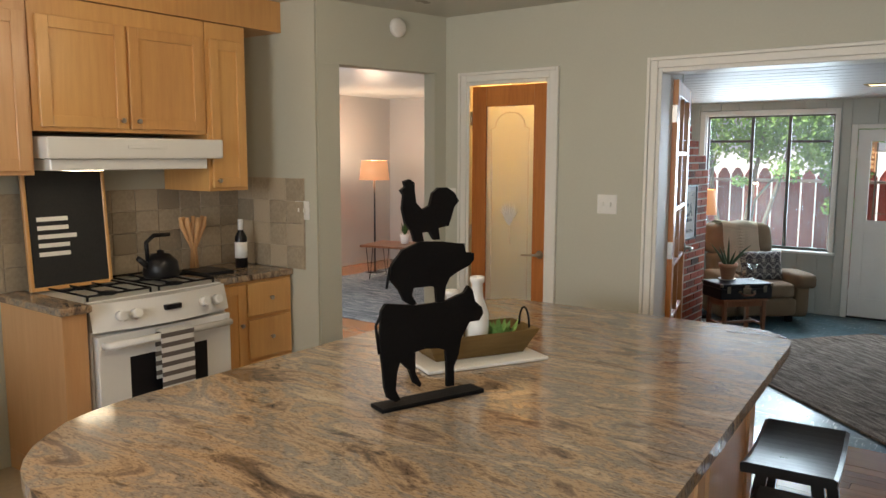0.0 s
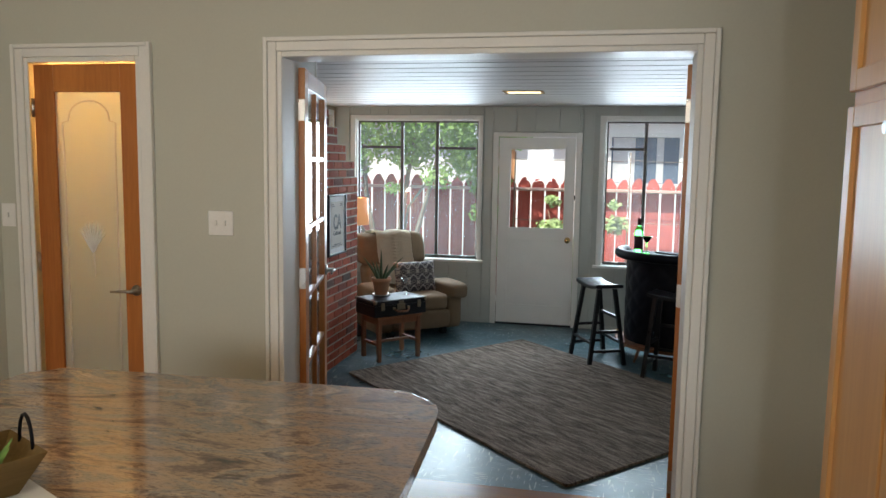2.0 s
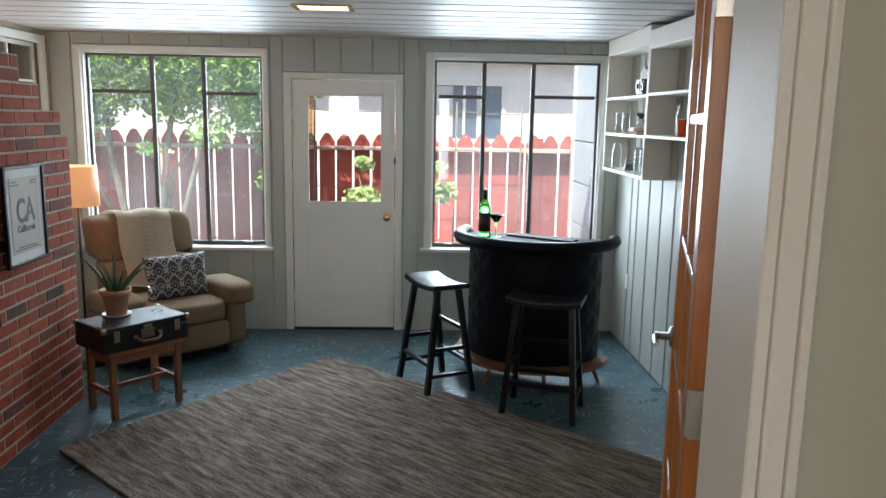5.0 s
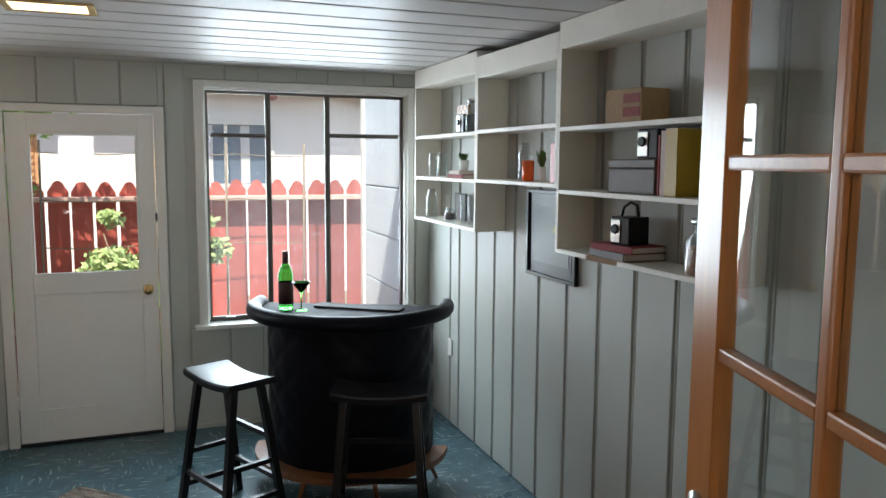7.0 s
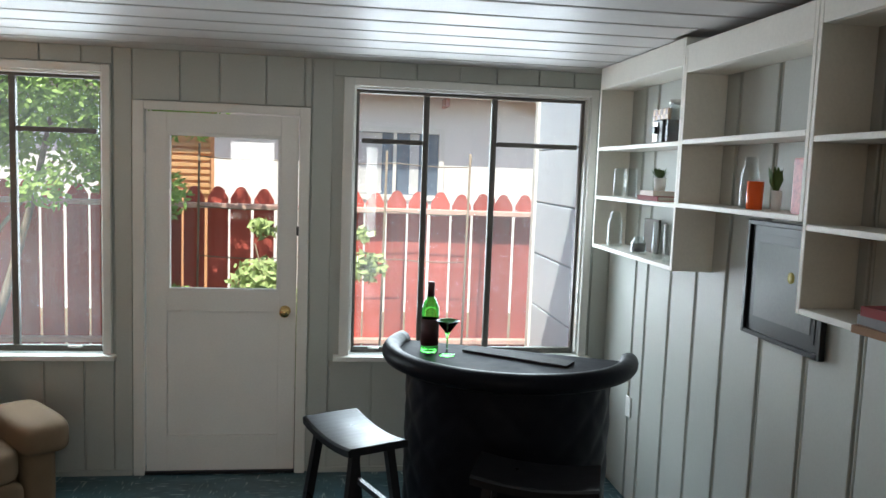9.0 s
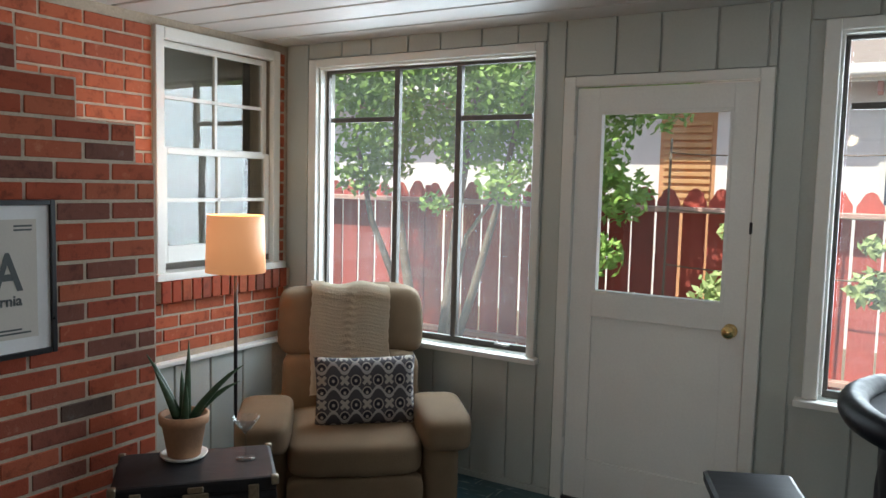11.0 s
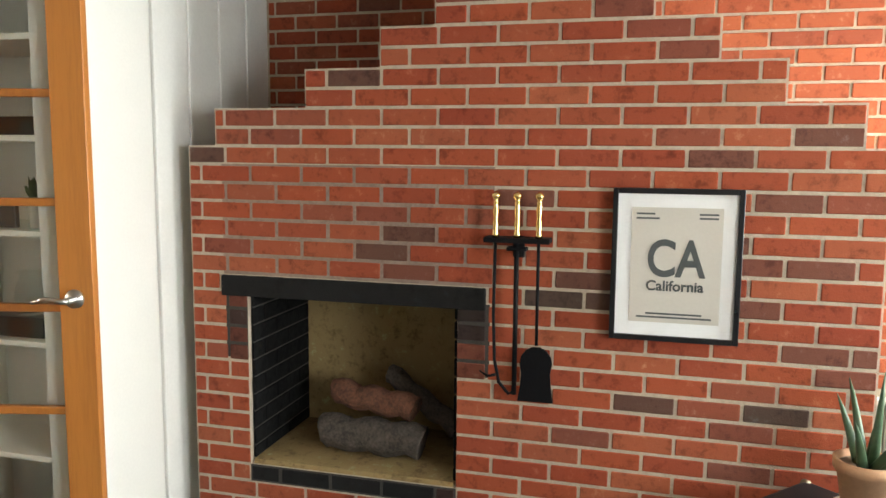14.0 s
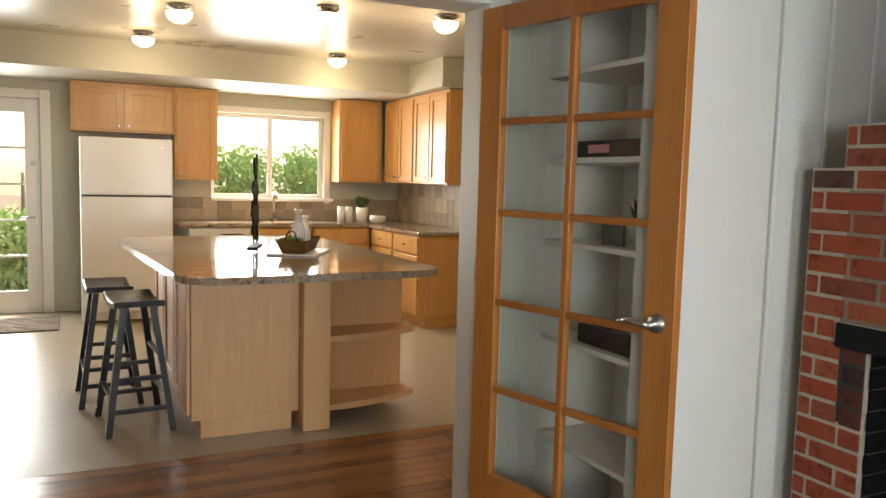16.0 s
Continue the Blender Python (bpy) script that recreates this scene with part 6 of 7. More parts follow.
def tuft(m, label, group, pot=None, n=40, r=0.08, h=0.12, mat=LEAF):
    t = thing("potted_plant" if pot else "greenery", m, label, "plant", group)
    z0 = 0.0
    if pot:
        pr, z0 = pot
        part("pot", lathe([(0, 0), (pr * 0.8, 0), (pr, z0), (pr * 0.85, z0), (pr * 0.8, z0 * 0.9), (0, z0 * 0.9)], 20), WHITE, t)
    g = bmesh.new()
    rng = random.Random(n)
    for _ in range(n):
        a, q, s = rng.uniform(0, 6.28), rng.uniform(0.2, 1), rng.uniform(0.6, 1)
        p = Vector((r * q * math.cos(a), r * q * math.sin(a), z0 + h * s))
        side = Vector((-math.sin(a), math.cos(a), rng.uniform(-.3, .3))) * 0.012
        base = Vector((0, 0, z0 * 0.9)) + p * 0.2
        base.z = z0 * 0.9
        vs = [g.verts.new(c) for c in (base, base.lerp(p, 0.6) + side, p, base.lerp(p, 0.6) - side)]
        g.faces.new(vs)
    tagged(part("leaves", g, mat, t), kind="stuff")
    return t


tuft(T @ pose(0.10, -0.02, 0.03), "green sprigs in the wooden basket", "small plants", None, 60, 0.09, 0.09, surface("sprig", (0.16, 0.30, 0.07), 0.6, 0.3))

# window wall run
cabinet("wall_cabinet", pose(0.60, 0.05, 1.925), 0.93, 0.298, 0.47, [(0.02, 0.455, 0.02, 0.42, "door", 0.42, 0.06), (0.475, 0.91, 0.02, 0.42, "door", 0.51, 0.06)], MAPLE, "maple wall cabinet over the refrigerator", UP).matrix_basis = pose(1.53, 0.05, 1.925, 0, 0, 180)
cabinet("wall_cabinet", pose(0.595, 0.05, 1.48, 0, 0, 180), 0.42, 0.298, 0.915, [(0.02, 0.40, 0.02, 0.86, "door", 0.05, 0.06)], MAPLE, "tall maple wall cabinet beside the window", UP)
cabinet("wall_cabinet", pose(-1.12, 0.05, 1.49, 0, 0, 180), 0.50, 0.298, 0.905, [(0.02, 0.46, 0.02, 0.86, "door", 0.42, 0.06)], MAPLE, "maple wall cabinet in the kitchen corner", UP)
cabinet("wall_cabinet", run_x(-1.66, 0.08, 1.50), 0.80, 0.298, 0.895, [(0.02, 0.39, 0.02, 0.86, "door", 0.35, 0.06), (0.41, 0.78, 0.02, 0.86, "door", 0.45, 0.06)], MAPLE, "maple corner wall cabinet with two doors", UP)
cabinet("wall_cabinet", run_x(-1.66, 0.885, 1.50), 0.79, 0.298, 0.895, [(0.02, 0.385, 0.02, 0.86, "door", 0.35, 0.06), (0.405, 0.77, 0.02, 0.86, "door", 0.44, 0.06)], MAPLE, "maple wall cabinet with two doors at the end of the run", UP)
for y, w in ((0.42, 0.62), (1.045, 0.63)):
    cabinet("base_cabinet", run_x(-1.39, y, ZK), w, 0.565, 0.875, [(0.02, w - 0.02, 0.70, 0.86, "drawer", w / 2, 0.78), (0.02, w - 0.02, 0.50, 0.68, "drawer", w / 2, 0.59), (0.02, w - 0.02, 0.12, 0.48, "drawer", w / 2, 0.3)], MAPLE, "maple base cabinet with three drawers", LOW, 0.1)
for x, w in ((-0.75, 0.63), (-0.12, 0.62)):
    cabinet("base_cabinet", pose(x, 0.36, ZK, 0, 0, 180), w, 0.605, 0.875, [(0.02, w - 0.02, 0.70, 0.86, "drawer", None, 0), (0.02, w / 2 - 0.01, 0.12, 0.68, "door", w / 2 - 0.05, 0.6), (w / 2 + 0.01, w - 0.02, 0.12, 0.68, "door", w / 2 + 0.05, 0.6)], MAPLE, "maple base cabinet under the window", LOW, 0.1)
dw = thing("dishwasher", pose(0.50, 0.36, ZK, 0, 0, 180), "white dishwasher under the worktop", "dishwasher")
part("body", boxes((0.0, 0.60, 0.0, 0.6, 0.08, 0.875), bevel=0.004), ENAMEL, dw)
part("control_strip", boxes((0.01, 0.59, -0.02, -0.001, 0.74, 0.865), bevel=0.004), ENAMEL, dw)
part("slot_handle", boxes((0.30, 0.52, -0.024, -0.0205, 0.80, 0.815)), BLACK, dw)
part("door", boxes((0.01, 0.59, -0.02, -0.001, 0.10, 0.73), bevel=0.004), ENAMEL, dw)
wt = bmesh.new()
prism(wt, [(-1.955, -0.248), (0.58, -0.248), (0.58, 0.39), (-1.36, 0.39), (-1.36, 1.70), (-1.955, 1.70)], ZK + 0.877, ZK + 0.914, 0.008)
single("worktop", wt, GRANITE, "L-shaped brown granite worktop under the window", "worktop")
tiles("backsplash", pose(0.58, -0.244, ZK + 0.915, 0, 0, 180), 2.53, 0.24, 0.15, 0.12, "beige stone backsplash under the window")
tiles("backsplash", run_x(-1.956, -0.24, ZK + 0.915), 1.94, 0.44, 0.15, 0.147, "beige stone corner backsplash")


def fridge():
    f = thing("refrigerator", pose(1.46, 0.55, ZK, 0, 0, 180), "white top-freezer refrigerator beside the window cabinets", "refrigerator")
    part("body", boxes((0.0, 0.79, 0.06, 0.72, 0.02, 1.70), bevel=0.006), ENAMEL, f)
    part("freezer_door", boxes((0.0, 0.79, 0.0, 0.055, 1.19, 1.715), bevel=0.012), ENAMEL, f)
    part("door", boxes((0.0, 0.79, 0.0, 0.055, 0.10, 1.175), bevel=0.012), ENAMEL, f)
    part("seal", boxes((0.01, 0.78, 0.01, 0.05, 1.1755, 1.1895)), BLACK, f)
    part("badge", boxes((0.68, 0.72, -0.002, -0.0005, 1.62, 1.64)), STEEL, f)


fridge()
kw = tagged(new("window_4"), "white sliding kitchen window over the sink", "window", kind="structure")
part("casing", boxes((-1.11, -1.04, -0.249, -0.235, 1.24, 2.27), (0.19, 0.20, -0.249, -0.235, 1.24, 2.27), (-1.04, 0.19, -0.249, -0.235, 2.20, 2.27), bevel=0.003), TRIM, kw)
part("sill", boxes((-1.14, 0.20, -0.40, -0.20, 1.262, 1.298), bevel=0.004), TRIM, kw)
part("window_frame", boxes((-1.04, -1.0, -0.36, -0.32, 1.30, 2.20), (0.15, 0.19, -0.36, -0.32, 1.30, 2.20), (-1.0, 0.15, -0.36, -0.32, 2.16, 2.20), (-1.0, 0.15, -0.36, -0.32, 1.30, 1.34), (-0.47, -0.42, -0.355, -0.315, 1.34, 2.16)), ENAMEL, kw)
for x0, x1 in ((-1.0, -0.47), (-0.42, 0.15)):
    part("pane", boxes((x0, x1, -0.342, -0.338, 1.34, 2.16)), PANE, kw).visible_shadow = False
kd = tagged(new("door_5"), "white glazed garden door with narrow bars, closed", "door", kind="structure")
part("casing", boxes((1.70, 1.795, -0.249, -0.23, ZK, 2.31), (2.755, 2.85, -0.249, -0.23, ZK, 2.31), (1.795, 2.755, -0.249, -0.23, 2.225, 2.31), bevel=0.004), TRIM, kd)
part("leaf", boxes((1.80, 1.93, -0.32, -0.28, ZK, 2.22), (2.62, 2.75, -0.32, -0.28, ZK, 2.22), (1.93, 2.62, -0.32, -0.28, 2.09, 2.22), (1.93, 2.62, -0.32, -0.28, ZK, 0.36), bevel=0.003), ENAMEL, kd)
for z in (0.70, 1.05, 1.40, 1.75):
    part("glazing_bar", boxes((1.93, 2.62, -0.31, -0.29, z - 0.012, z + 0.012)), ENAMEL, kd)
part("pane", boxes((1.93, 2.62, -0.302, -0.298, 0.36, 2.09)), PANE, kd).visible_shadow = False
part("door_handle", tube(bmesh.new(), [(1.86, -0.28, 1.08), (1.86, -0.23, 1.08), (1.97, -0.225, 1.08)], 0.010), STEEL, kd)
part("deadbolt", tube(bmesh.new(), [(1.86, -0.28, 1.60), (1.86, -0.255, 1.60)], 0.028, 16), STEEL, kd)
single("door_mat", boxes((1.65, 2.9, 0.05, 0.75, ZK, ZK + 0.012), bevel=0.004), RUG, "grey door mat inside the garden door", "mat")
fc = thing("faucet", pose(-0.45, -0.14, ZK + 0.915), "chrome kitchen faucet behind the sink", "faucet")
part("spout", tube(bmesh.new(), [(0, 0, 0), (0, 0, 0.22), (0, 0.03, 0.29), (0, 0.10, 0.30), (0, 0.13, 0.24)], 0.014), STEEL, fc)
part("lever", tube(bmesh.new(), [(0.02, 0, 0.08), (0.09, 0, 0.11)], 0.008), STEEL, fc)
part("base", lathe([(0, 0), (0.03, 0), (0.03, 0.02), (0, 0.02)]), STEEL, fc)
tuft(pose(-1.38, 0.10, ZK + 0.915), "bushy green plant in a white pot on the worktop", "small plants", (0.07, 0.16), 90, 0.13, 0.14)
for x, h in ((-1.22, 0.17), (-1.13, 0.17)):
    single("canister", lathe([(0, 0), (0.04, 0), (0.04, h), (0, h)], 20), ENAMEL, "white canister on the worktop", "canister", "canisters", pose(x, 0.12, ZK + 0.915))
single("dish_stack", lathe([(0, 0), (0.06, 0), (0.09, 0.02), (0.09, 0.08), (0, 0.08)], 24), ENAMEL, "stack of white dishes on the worktop", "dishes", m=pose(-1.50, 0.28, ZK + 0.915))
single("hand_towel", boxes((-0.68, -0.50, 0.392, 0.398, ZK + 0.72, ZK + 0.92)), STRIPES, "striped towel hung over the sink front", "towel")
k = 0
for x, y in ((0.86, 2.66), (-0.02, 3.15), (-0.80, 3.34), (0.99, 1.45), (-0.69, 1.28)):
    cl = thing("ceiling_light", pose(x, y, ZKC), "round ceiling light with a lit glass bowl", "ceiling light", "kitchen ceiling lights")
    part("collar", lathe([(0, 0), (0.075, 0), (0.075, -0.02), (0.03, -0.03), (0.03, -0.035), (0.09, -0.045), (0.085, -0.05), (0, -0.05)], 28), STEEL, cl)
    part("glass_bowl", lathe([(0.085, -0.051), (0.08, -0.075), (0.06, -0.10), (0.03, -0.115), (0, -0.12)], 28), BULB, cl)
    lamp("ceiling_bulb", "POINT", pose(x, y, ZKC - 0.34), 3.9, (1.0, 0.80, 0.56), 0.08)
sl = thing("ceiling_light", pose(-0.43, 0.45, 2.399), "round recessed light over the sink", "ceiling light", "kitchen ceiling lights")
part("lens", lathe([(0, -0.002), (0.09, -0.002), (0.09, -0.008), (0, -0.012)], 28), BULB, sl)

# tall cabinet by the doorway
tc = thing("tall_cabinet", pose(0, 0, ZK), "tall maple pantry cabinet with framed doors", "kitchen cabinet", "tall cabinets")
part("body", boxes((2.165, 2.75, 2.60, 4.42, 0.1, 2.40), bevel=0.003), MAPLE, tc)
part("toe_kick", boxes((2.22, 2.75, 2.62, 4.40, 0.0, 0.099)), MAPLE, tc)
for y0 in (2.62, 3.07, 3.52, 3.97):
    for z0, z1, kz in ((0.12, 1.79, 1.72), (1.83, 2.36, 1.88)):
        f = part("door", shaker(bmesh.new(), y0, y0 + 0.43, z0, z1, 0.0, 1), MAPLE, tc, "", pose(2.164, 0, 0, 0, 0, 90))
        ky = y0 + (0.39 if round((y0 - 2.62) / 0.45) % 2 == 0 else 0.04)
        part("knob", tube(bmesh.new(), [(ky, 0.02, kz), (ky, 0.05, kz)], [0.008, 0.015]), STEEL, f, "pewter knob")

# living room seen through the opening
ll = thing("floor_lamp", pose(-5.3, 9.0, ZK), "black floor lamp with a lit white shade in the living room", "floor lamp")
part("base", lathe([(0, 0), (0.14, 0), (0.14, 0.015), (0, 0.02)]), BLACK, ll)
part("pole", tube(bmesh.new(), [(0, 0, 0.02), (0, 0, 1.40)], 0.012), BLACK, ll)
part("shade", lathe([(0.20, 1.28), (0.205, 1.28), (0.175, 1.54), (0.17, 1.54), (0.195, 1.285)], 36), SHADELIT, ll)
lamp("living_lamp_bulb", "POINT", pose(-5.3, 9.0, ZK + 1.62), 19, (1.0, 0.76, 0.55), 0.08)
# Added fill to brighten the living room; no window stands here.
lamp("living_fill_light", "AREA", look((-4.0, 4.6, 1.6), (-4.5, 10.5, 1.3)), 30, (0.9, 0.95, 1.0), 1.2, 1.4)
single("living_rug", boxes((-5.4, -2.8, 6.6, 9.5, ZK - 0.003, ZK + 0.012), bevel=0.003), LRUG, "grey patterned living room rug", "rug")
ct = thing("coffee_table", pose(-4.50, 8.75, ZK, 0, 0, 12), "dark wooden table with hairpin legs", "coffee table")
part("tabletop", boxes((-0.55, 0.55, -0.3, 0.3, 0.44, 0.47), bevel=0.004), TABLEWOOD, ct)
for x in (-0.45, 0.45):
    for y in (-0.22, 0.22):
        part("leg", tube(bmesh.new(), [(x - 0.05, y, 0.44), (x, y, 0.0), (x + 0.05, y, 0.44)], 0.006), IRON, ct)
tuft(pose(-4.62, 8.82, ZK + 0.47), "small green plant in a white pot on the table", "small plants", (0.06, 0.12), 40, 0.07, 0.16)
sf = thing("sofa", pose(-4.1, 9.72, ZK), "grey upholstered sofa against the living room wall", "sofa")
part("seat", cushion(bmesh.new(), -0.9, 0.9, -0.4, 0.35, 0.12, 0.45, 0.2), surface("grey_cloth", (0.16, 0.15, 0.17), 0.9), sf)
part("backrest", cushion(bmesh.new(), -0.9, 0.9, 0.2, 0.45, 0.40, 0.85, 0.3), surface("grey_cloth_back", (0.16, 0.15, 0.17), 0.9), sf)

# closet shelves behind the open leaf
cs = thing("closet_shelves", pose(0, 0, 0), "white built-in closet shelves with a few small things", "shelf")
part("side", boxes((-0.50, -0.12, 5.661, 5.675, 0.14, 2.25)), SHELF, cs)
for z in (0.57, 0.965, 1.335, 1.645, 1.965):
    part("shelf_board", boxes((-0.498, -0.125, 5.676, 6.217, z - 0.02, z), bevel=0.002), SHELF, cs)
bx = thing("game_box", pose(-0.26, 5.99, 1.646), "long black game box on the closet shelf", "box")
part("carton", boxes((-0.12, 0.10, -0.17, 0.20, 0, 0.06), bevel=0.002), BLACK, bx)
part("print", boxes((0.1005, 0.102, -0.10, 0.02, 0.015, 0.045)), PINK, bx)
single("number_sign", boxes((-0.01, 0.01, -0.05, 0.06, 0, 0.10), bevel=0.003), surface("sign_tin", (0.06, 0.06, 0.055), 0.5, 0.5, 60.0), "small dark number sign on the closet shelf", "sign", m=pose(-0.2, 6.0, 1.336))
tuft(pose(-0.22, 6.13, 1.336), "small green plant in a dark pot on the closet shelf", "small plants", (0.035, 0.08), 40, 0.06, 0.10)
single("case", boxes((-0.12, 0.10, -0.16, 0.15, 0, 0.07), bevel=0.006), BLACK, "old dark case on the closet shelf", "case", m=pose(-0.26, 6.03, 0.966))
single("glass_jar", lathe([(0, 0), (0.05, 0), (0.055, 0.02), (0.05, 0.10), (0.035, 0.12), (0.035, 0.14), (0.045, 0.15), (0, 0.155)], 24), CLEARGLASS, "clear glass jar on the dark case", "jar", m=pose(-0.22, 6.08, 1.037))

# things on the wall shelves
def jar(m, r, h, label, fill=None, lid=None):
    j = thing("glass_jar", m, label, "jar", "shelf jars and bottles")
    part("glass_body", lathe([(0, 0), (r, 0), (r * 1.03, r * 0.15), (r, h * 0.72), (r * 0.7, h * 0.84), (r * 0.68, h), (r * 0.6, h), (r * 0.62, h * 0.84), (r * 0.9, h * 0.7), (r * 0.93, r * 0.15), (0, 0.01)], 24), CLEARGLASS, j)
    if fill:
        part("filling", lathe([(0, 0.012), (r * 0.88, 0.012), (r * 0.88, h * 0.6), (0, h * 0.62)], 20), fill, j)
    if lid:
        part("lid", lathe([(0, h + 0.001), (r * 0.78, h + 0.001), (r * 0.78, h + 0.02), (0, h + 0.022)], 24), lid, j)
    return j


def tumbler(x, y, z, r, h):
    single("drinking_glass", lathe([(0, 0), (r, 0), (r, h), (r * 0.9, h), (r * 0.9, 0.008), (0, 0.008)], 20), CLEARGLASS, "clear tall glass on the wall shelf", "glass", "shelf glasses", pose(x, y, z))


def book(x, y, z, w, t, h, mat, label, flat=False, turn=0):
    b = thing("book", pose(x, y, z, 0, 0, turn), label, "book", "books on the wall shelves")
    if flat:
        part("cover", boxes((-w / 2, w / 2, -h / 2, h / 2, 0, 0.003), (-w / 2, w / 2, -h / 2, h / 2, t - 0.003, t), (-w / 2, -w / 2 + 0.003, -h / 2, h / 2, 0.003, t - 0.003)), mat, b)
        part("pages", boxes((-w / 2 + 0.003, w / 2 - 0.005, -h / 2 + 0.004, h / 2 - 0.004, 0.003, t - 0.003)), PAPER, b)
    else:
        part("cover", boxes((-w / 2, w / 2, 0, 0.003, 0, h), (-w / 2, w / 2, t - 0.003, t, 0, h), (-w / 2, -w / 2 + 0.003, 0.003, t - 0.003, 0, h)), mat, b)
        part("pages", boxes((-w / 2 + 0.003, w / 2 - 0.005, 0.003, t - 0.003, 0.003, h - 0.004)), PAPER, b)


def camera_box(m, label, strap=False):
    c = thing("old_camera", m, label, "camera", "old cameras")
    part("body", boxes((-0.055, 0.055, -0.05, 0.05, 0, 0.11), bevel=0.006), BLACK, c)
    part("face_plate", boxes((-0.060, -0.0555, -0.004, 0.044, 0.010, 0.098), bevel=0.001), STEEL, c)
    part("lens", tube(bmesh.new(), [(-0.061, 0.02, 0.062), (-0.07, 0.02, 0.062)], [0.019, 0.016], 20), BLACK, c)
    if strap:
        part("strap", tube(bmesh.new(), [(0.0, -0.045, 0.11), (0.0, -0.035, 0.155), (0.0, 0.0, 0.165), (0.0, 0.035, 0.145), (0.0, 0.045, 0.11)], 0.006), BLACK, c)


REDBOOK = surface("red_cloth", (0.28, 0.03, 0.035), 0.7)
GREYBOOK = surface("grey_cloth_cover", (0.16, 0.15, 0.15), 0.7)
TANBOOK = surface("tan_cloth", (0.30, 0.16, 0.08), 0.7)
GOLDBOOK = surface("gold_cloth", (0.50, 0.33, 0.03), 0.4)
PALEBOOK = surface("pale_cloth", (0.62, 0.50, 0.45), 0.7)
# nearest unit
gb = thing("wooden_game_box", pose(2.89, 7.81, 1.926, 0, 0, 8), "small tan wooden box with red pictures on the upper shelf", "box")
part("carton", boxes((-0.07, 0.07, -0.11, 0.09, 0, 0.125), bevel=0.003), surface("tan_card", (0.42, 0.27, 0.13), 0.6, 0.15, 30.0), gb)
for z in (0.02, 0.07):
    part("print", boxes((-0.0725, -0.0705, -0.10, -0.01, z, z + 0.035)), surface("red_print", (0.30, 0.05, 0.04), 0.6, 0.4, 60.0), gb)
part("portrait_panel", boxes((-0.04, 0.04, 0.0905, 0.092, 0.02, 0.10)), surface("grey_print", (0.25, 0.24, 0.22), 0.6, 0.4, 60.0), gb)
wbx = single("storage_box", boxes((-0.08, 0.08, -0.15, 0.15, 0, 0.095), (-0.083, 0.083, -0.153, 0.153, 0.097, 0.13), bevel=0.004), surface("grey_brown_board", (0.10, 0.075, 0.065), 0.6, 0.2), "grey-brown lidded box on the middle shelf", "box", m=pose(2.905, 7.735, 1.656))
camera_box(pose(2.89, 7.66, 1.7875, 0, 0, 10), "small black box camera on top of the grey box")
book(2.91, 7.567, 1.656, 0.16, 0.011, 0.215, REDBOOK, "thin dark red book standing on the shelf")
book(2.91, 7.527, 1.656, 0.16, 0.034, 0.23, PALEBOOK, "pale book standing on the shelf")
book(2.905, 7.458, 1.656, 0.17, 0.064, 0.235, GOLDBOOK, "thick mustard yellow book standing on the shelf")
jar(pose(2.90, 7.355, 1.656), 0.052, 0.22, "tall clear glass bottle on the middle shelf")
book(2.90, 7.85, 1.376, 0.20, 0.022, 0.27, TANBOOK, "brown book lying at the bottom of the stack", True, 4)
book(2.90, 7.85, 1.3985, 0.19, 0.028, 0.26, GREYBOOK, "grey book lying in the stack", True, -3)
book(2.90, 7.84, 1.427, 0.18, 0.026, 0.25, REDBOOK, "red book lying on the stack", True, 6)
camera_box(pose(2.89, 7.82, 1.4535, 0, 0, 12), "black box camera with a strap on the stacked books", True)
jar(pose(2.895, 7.37, 1.376), 0.075, 0.19, "large glass jar of shells with a metal lid", surface("shells", (0.45, 0.25, 0.17), 0.6, 0.6, 60.0, 0.9), STEEL)
# middle unit
jar(pose(2.89, 8.74, 1.661), 0.034, 0.21, "clear spirit bottle on the shelf")
single("orange_drink", lathe([(0, 0), (0.027, 0), (0.030, 0.12), (0, 0.12)], 20), ORANGE, "glass of orange drink on the shelf", "drink", m=pose(2.865, 8.655, 1.661))
tuft(pose(2.91, 8.59, 1.661), "green sprig in a small vase", "small plants", (0.018, 0.09), 24, 0.04, 0.09)
single("pink_bottle", boxes((-0.035, 0.035, -0.035, 0.035, 0, 0.20), bevel=0.008), PINK, "pink and white bottle on the shelf", "bottle", m=pose(2.88, 8.365, 1.661))
# far unit
cb = thing("chess_board", pose(2.955, 9.72, 1.941), "small wooden chess board leaning on the wall", "board game")
part("board", boxes((-0.008, 0.008, -0.09, 0.09, 0, 0.18)), PALEMAPLE, cb)
for i in range(6):
    for j in range(6):
        if (i + j) % 2:
            part("square", boxes((-0.0095, -0.0082, -0.09 + i * 0.03, -0.06 + i * 0.03, j * 0.03, j * 0.03 + 0.03)), TABLEWOOD, cb)
camera_box(pose(2.90, 9.50, 1.941), "black folding camera on the top shelf")
jar(pose(2.86, 9.36, 1.941), 0.035, 0.17, "clear glass bottle with a metal cap", None, STEEL)
for x, y, z, h in ((2.86, 10.0, 1.676, 0.15), (2.86, 9.83, 1.676, 0.15), (2.85, 9.42, 1.406, 0.17), (2.85, 9.30, 1.406, 0.17)):
    tumbler(x, y, z, 0.03, h)
book(2.88, 9.50, 1.676, 0.14, 0.022, 0.20, REDBOOK, "red book lying on the shelf", True, 5)
book(2.88, 9.50, 1.699, 0.14, 0.022, 0.19, PALEBOOK, "pale book lying on the red one", True, -4)
tuft(pose(2.88, 9.52, 1.722), "small succulent in a grey pot on two books", "small plants", (0.03, 0.06), 30, 0.05, 0.05)
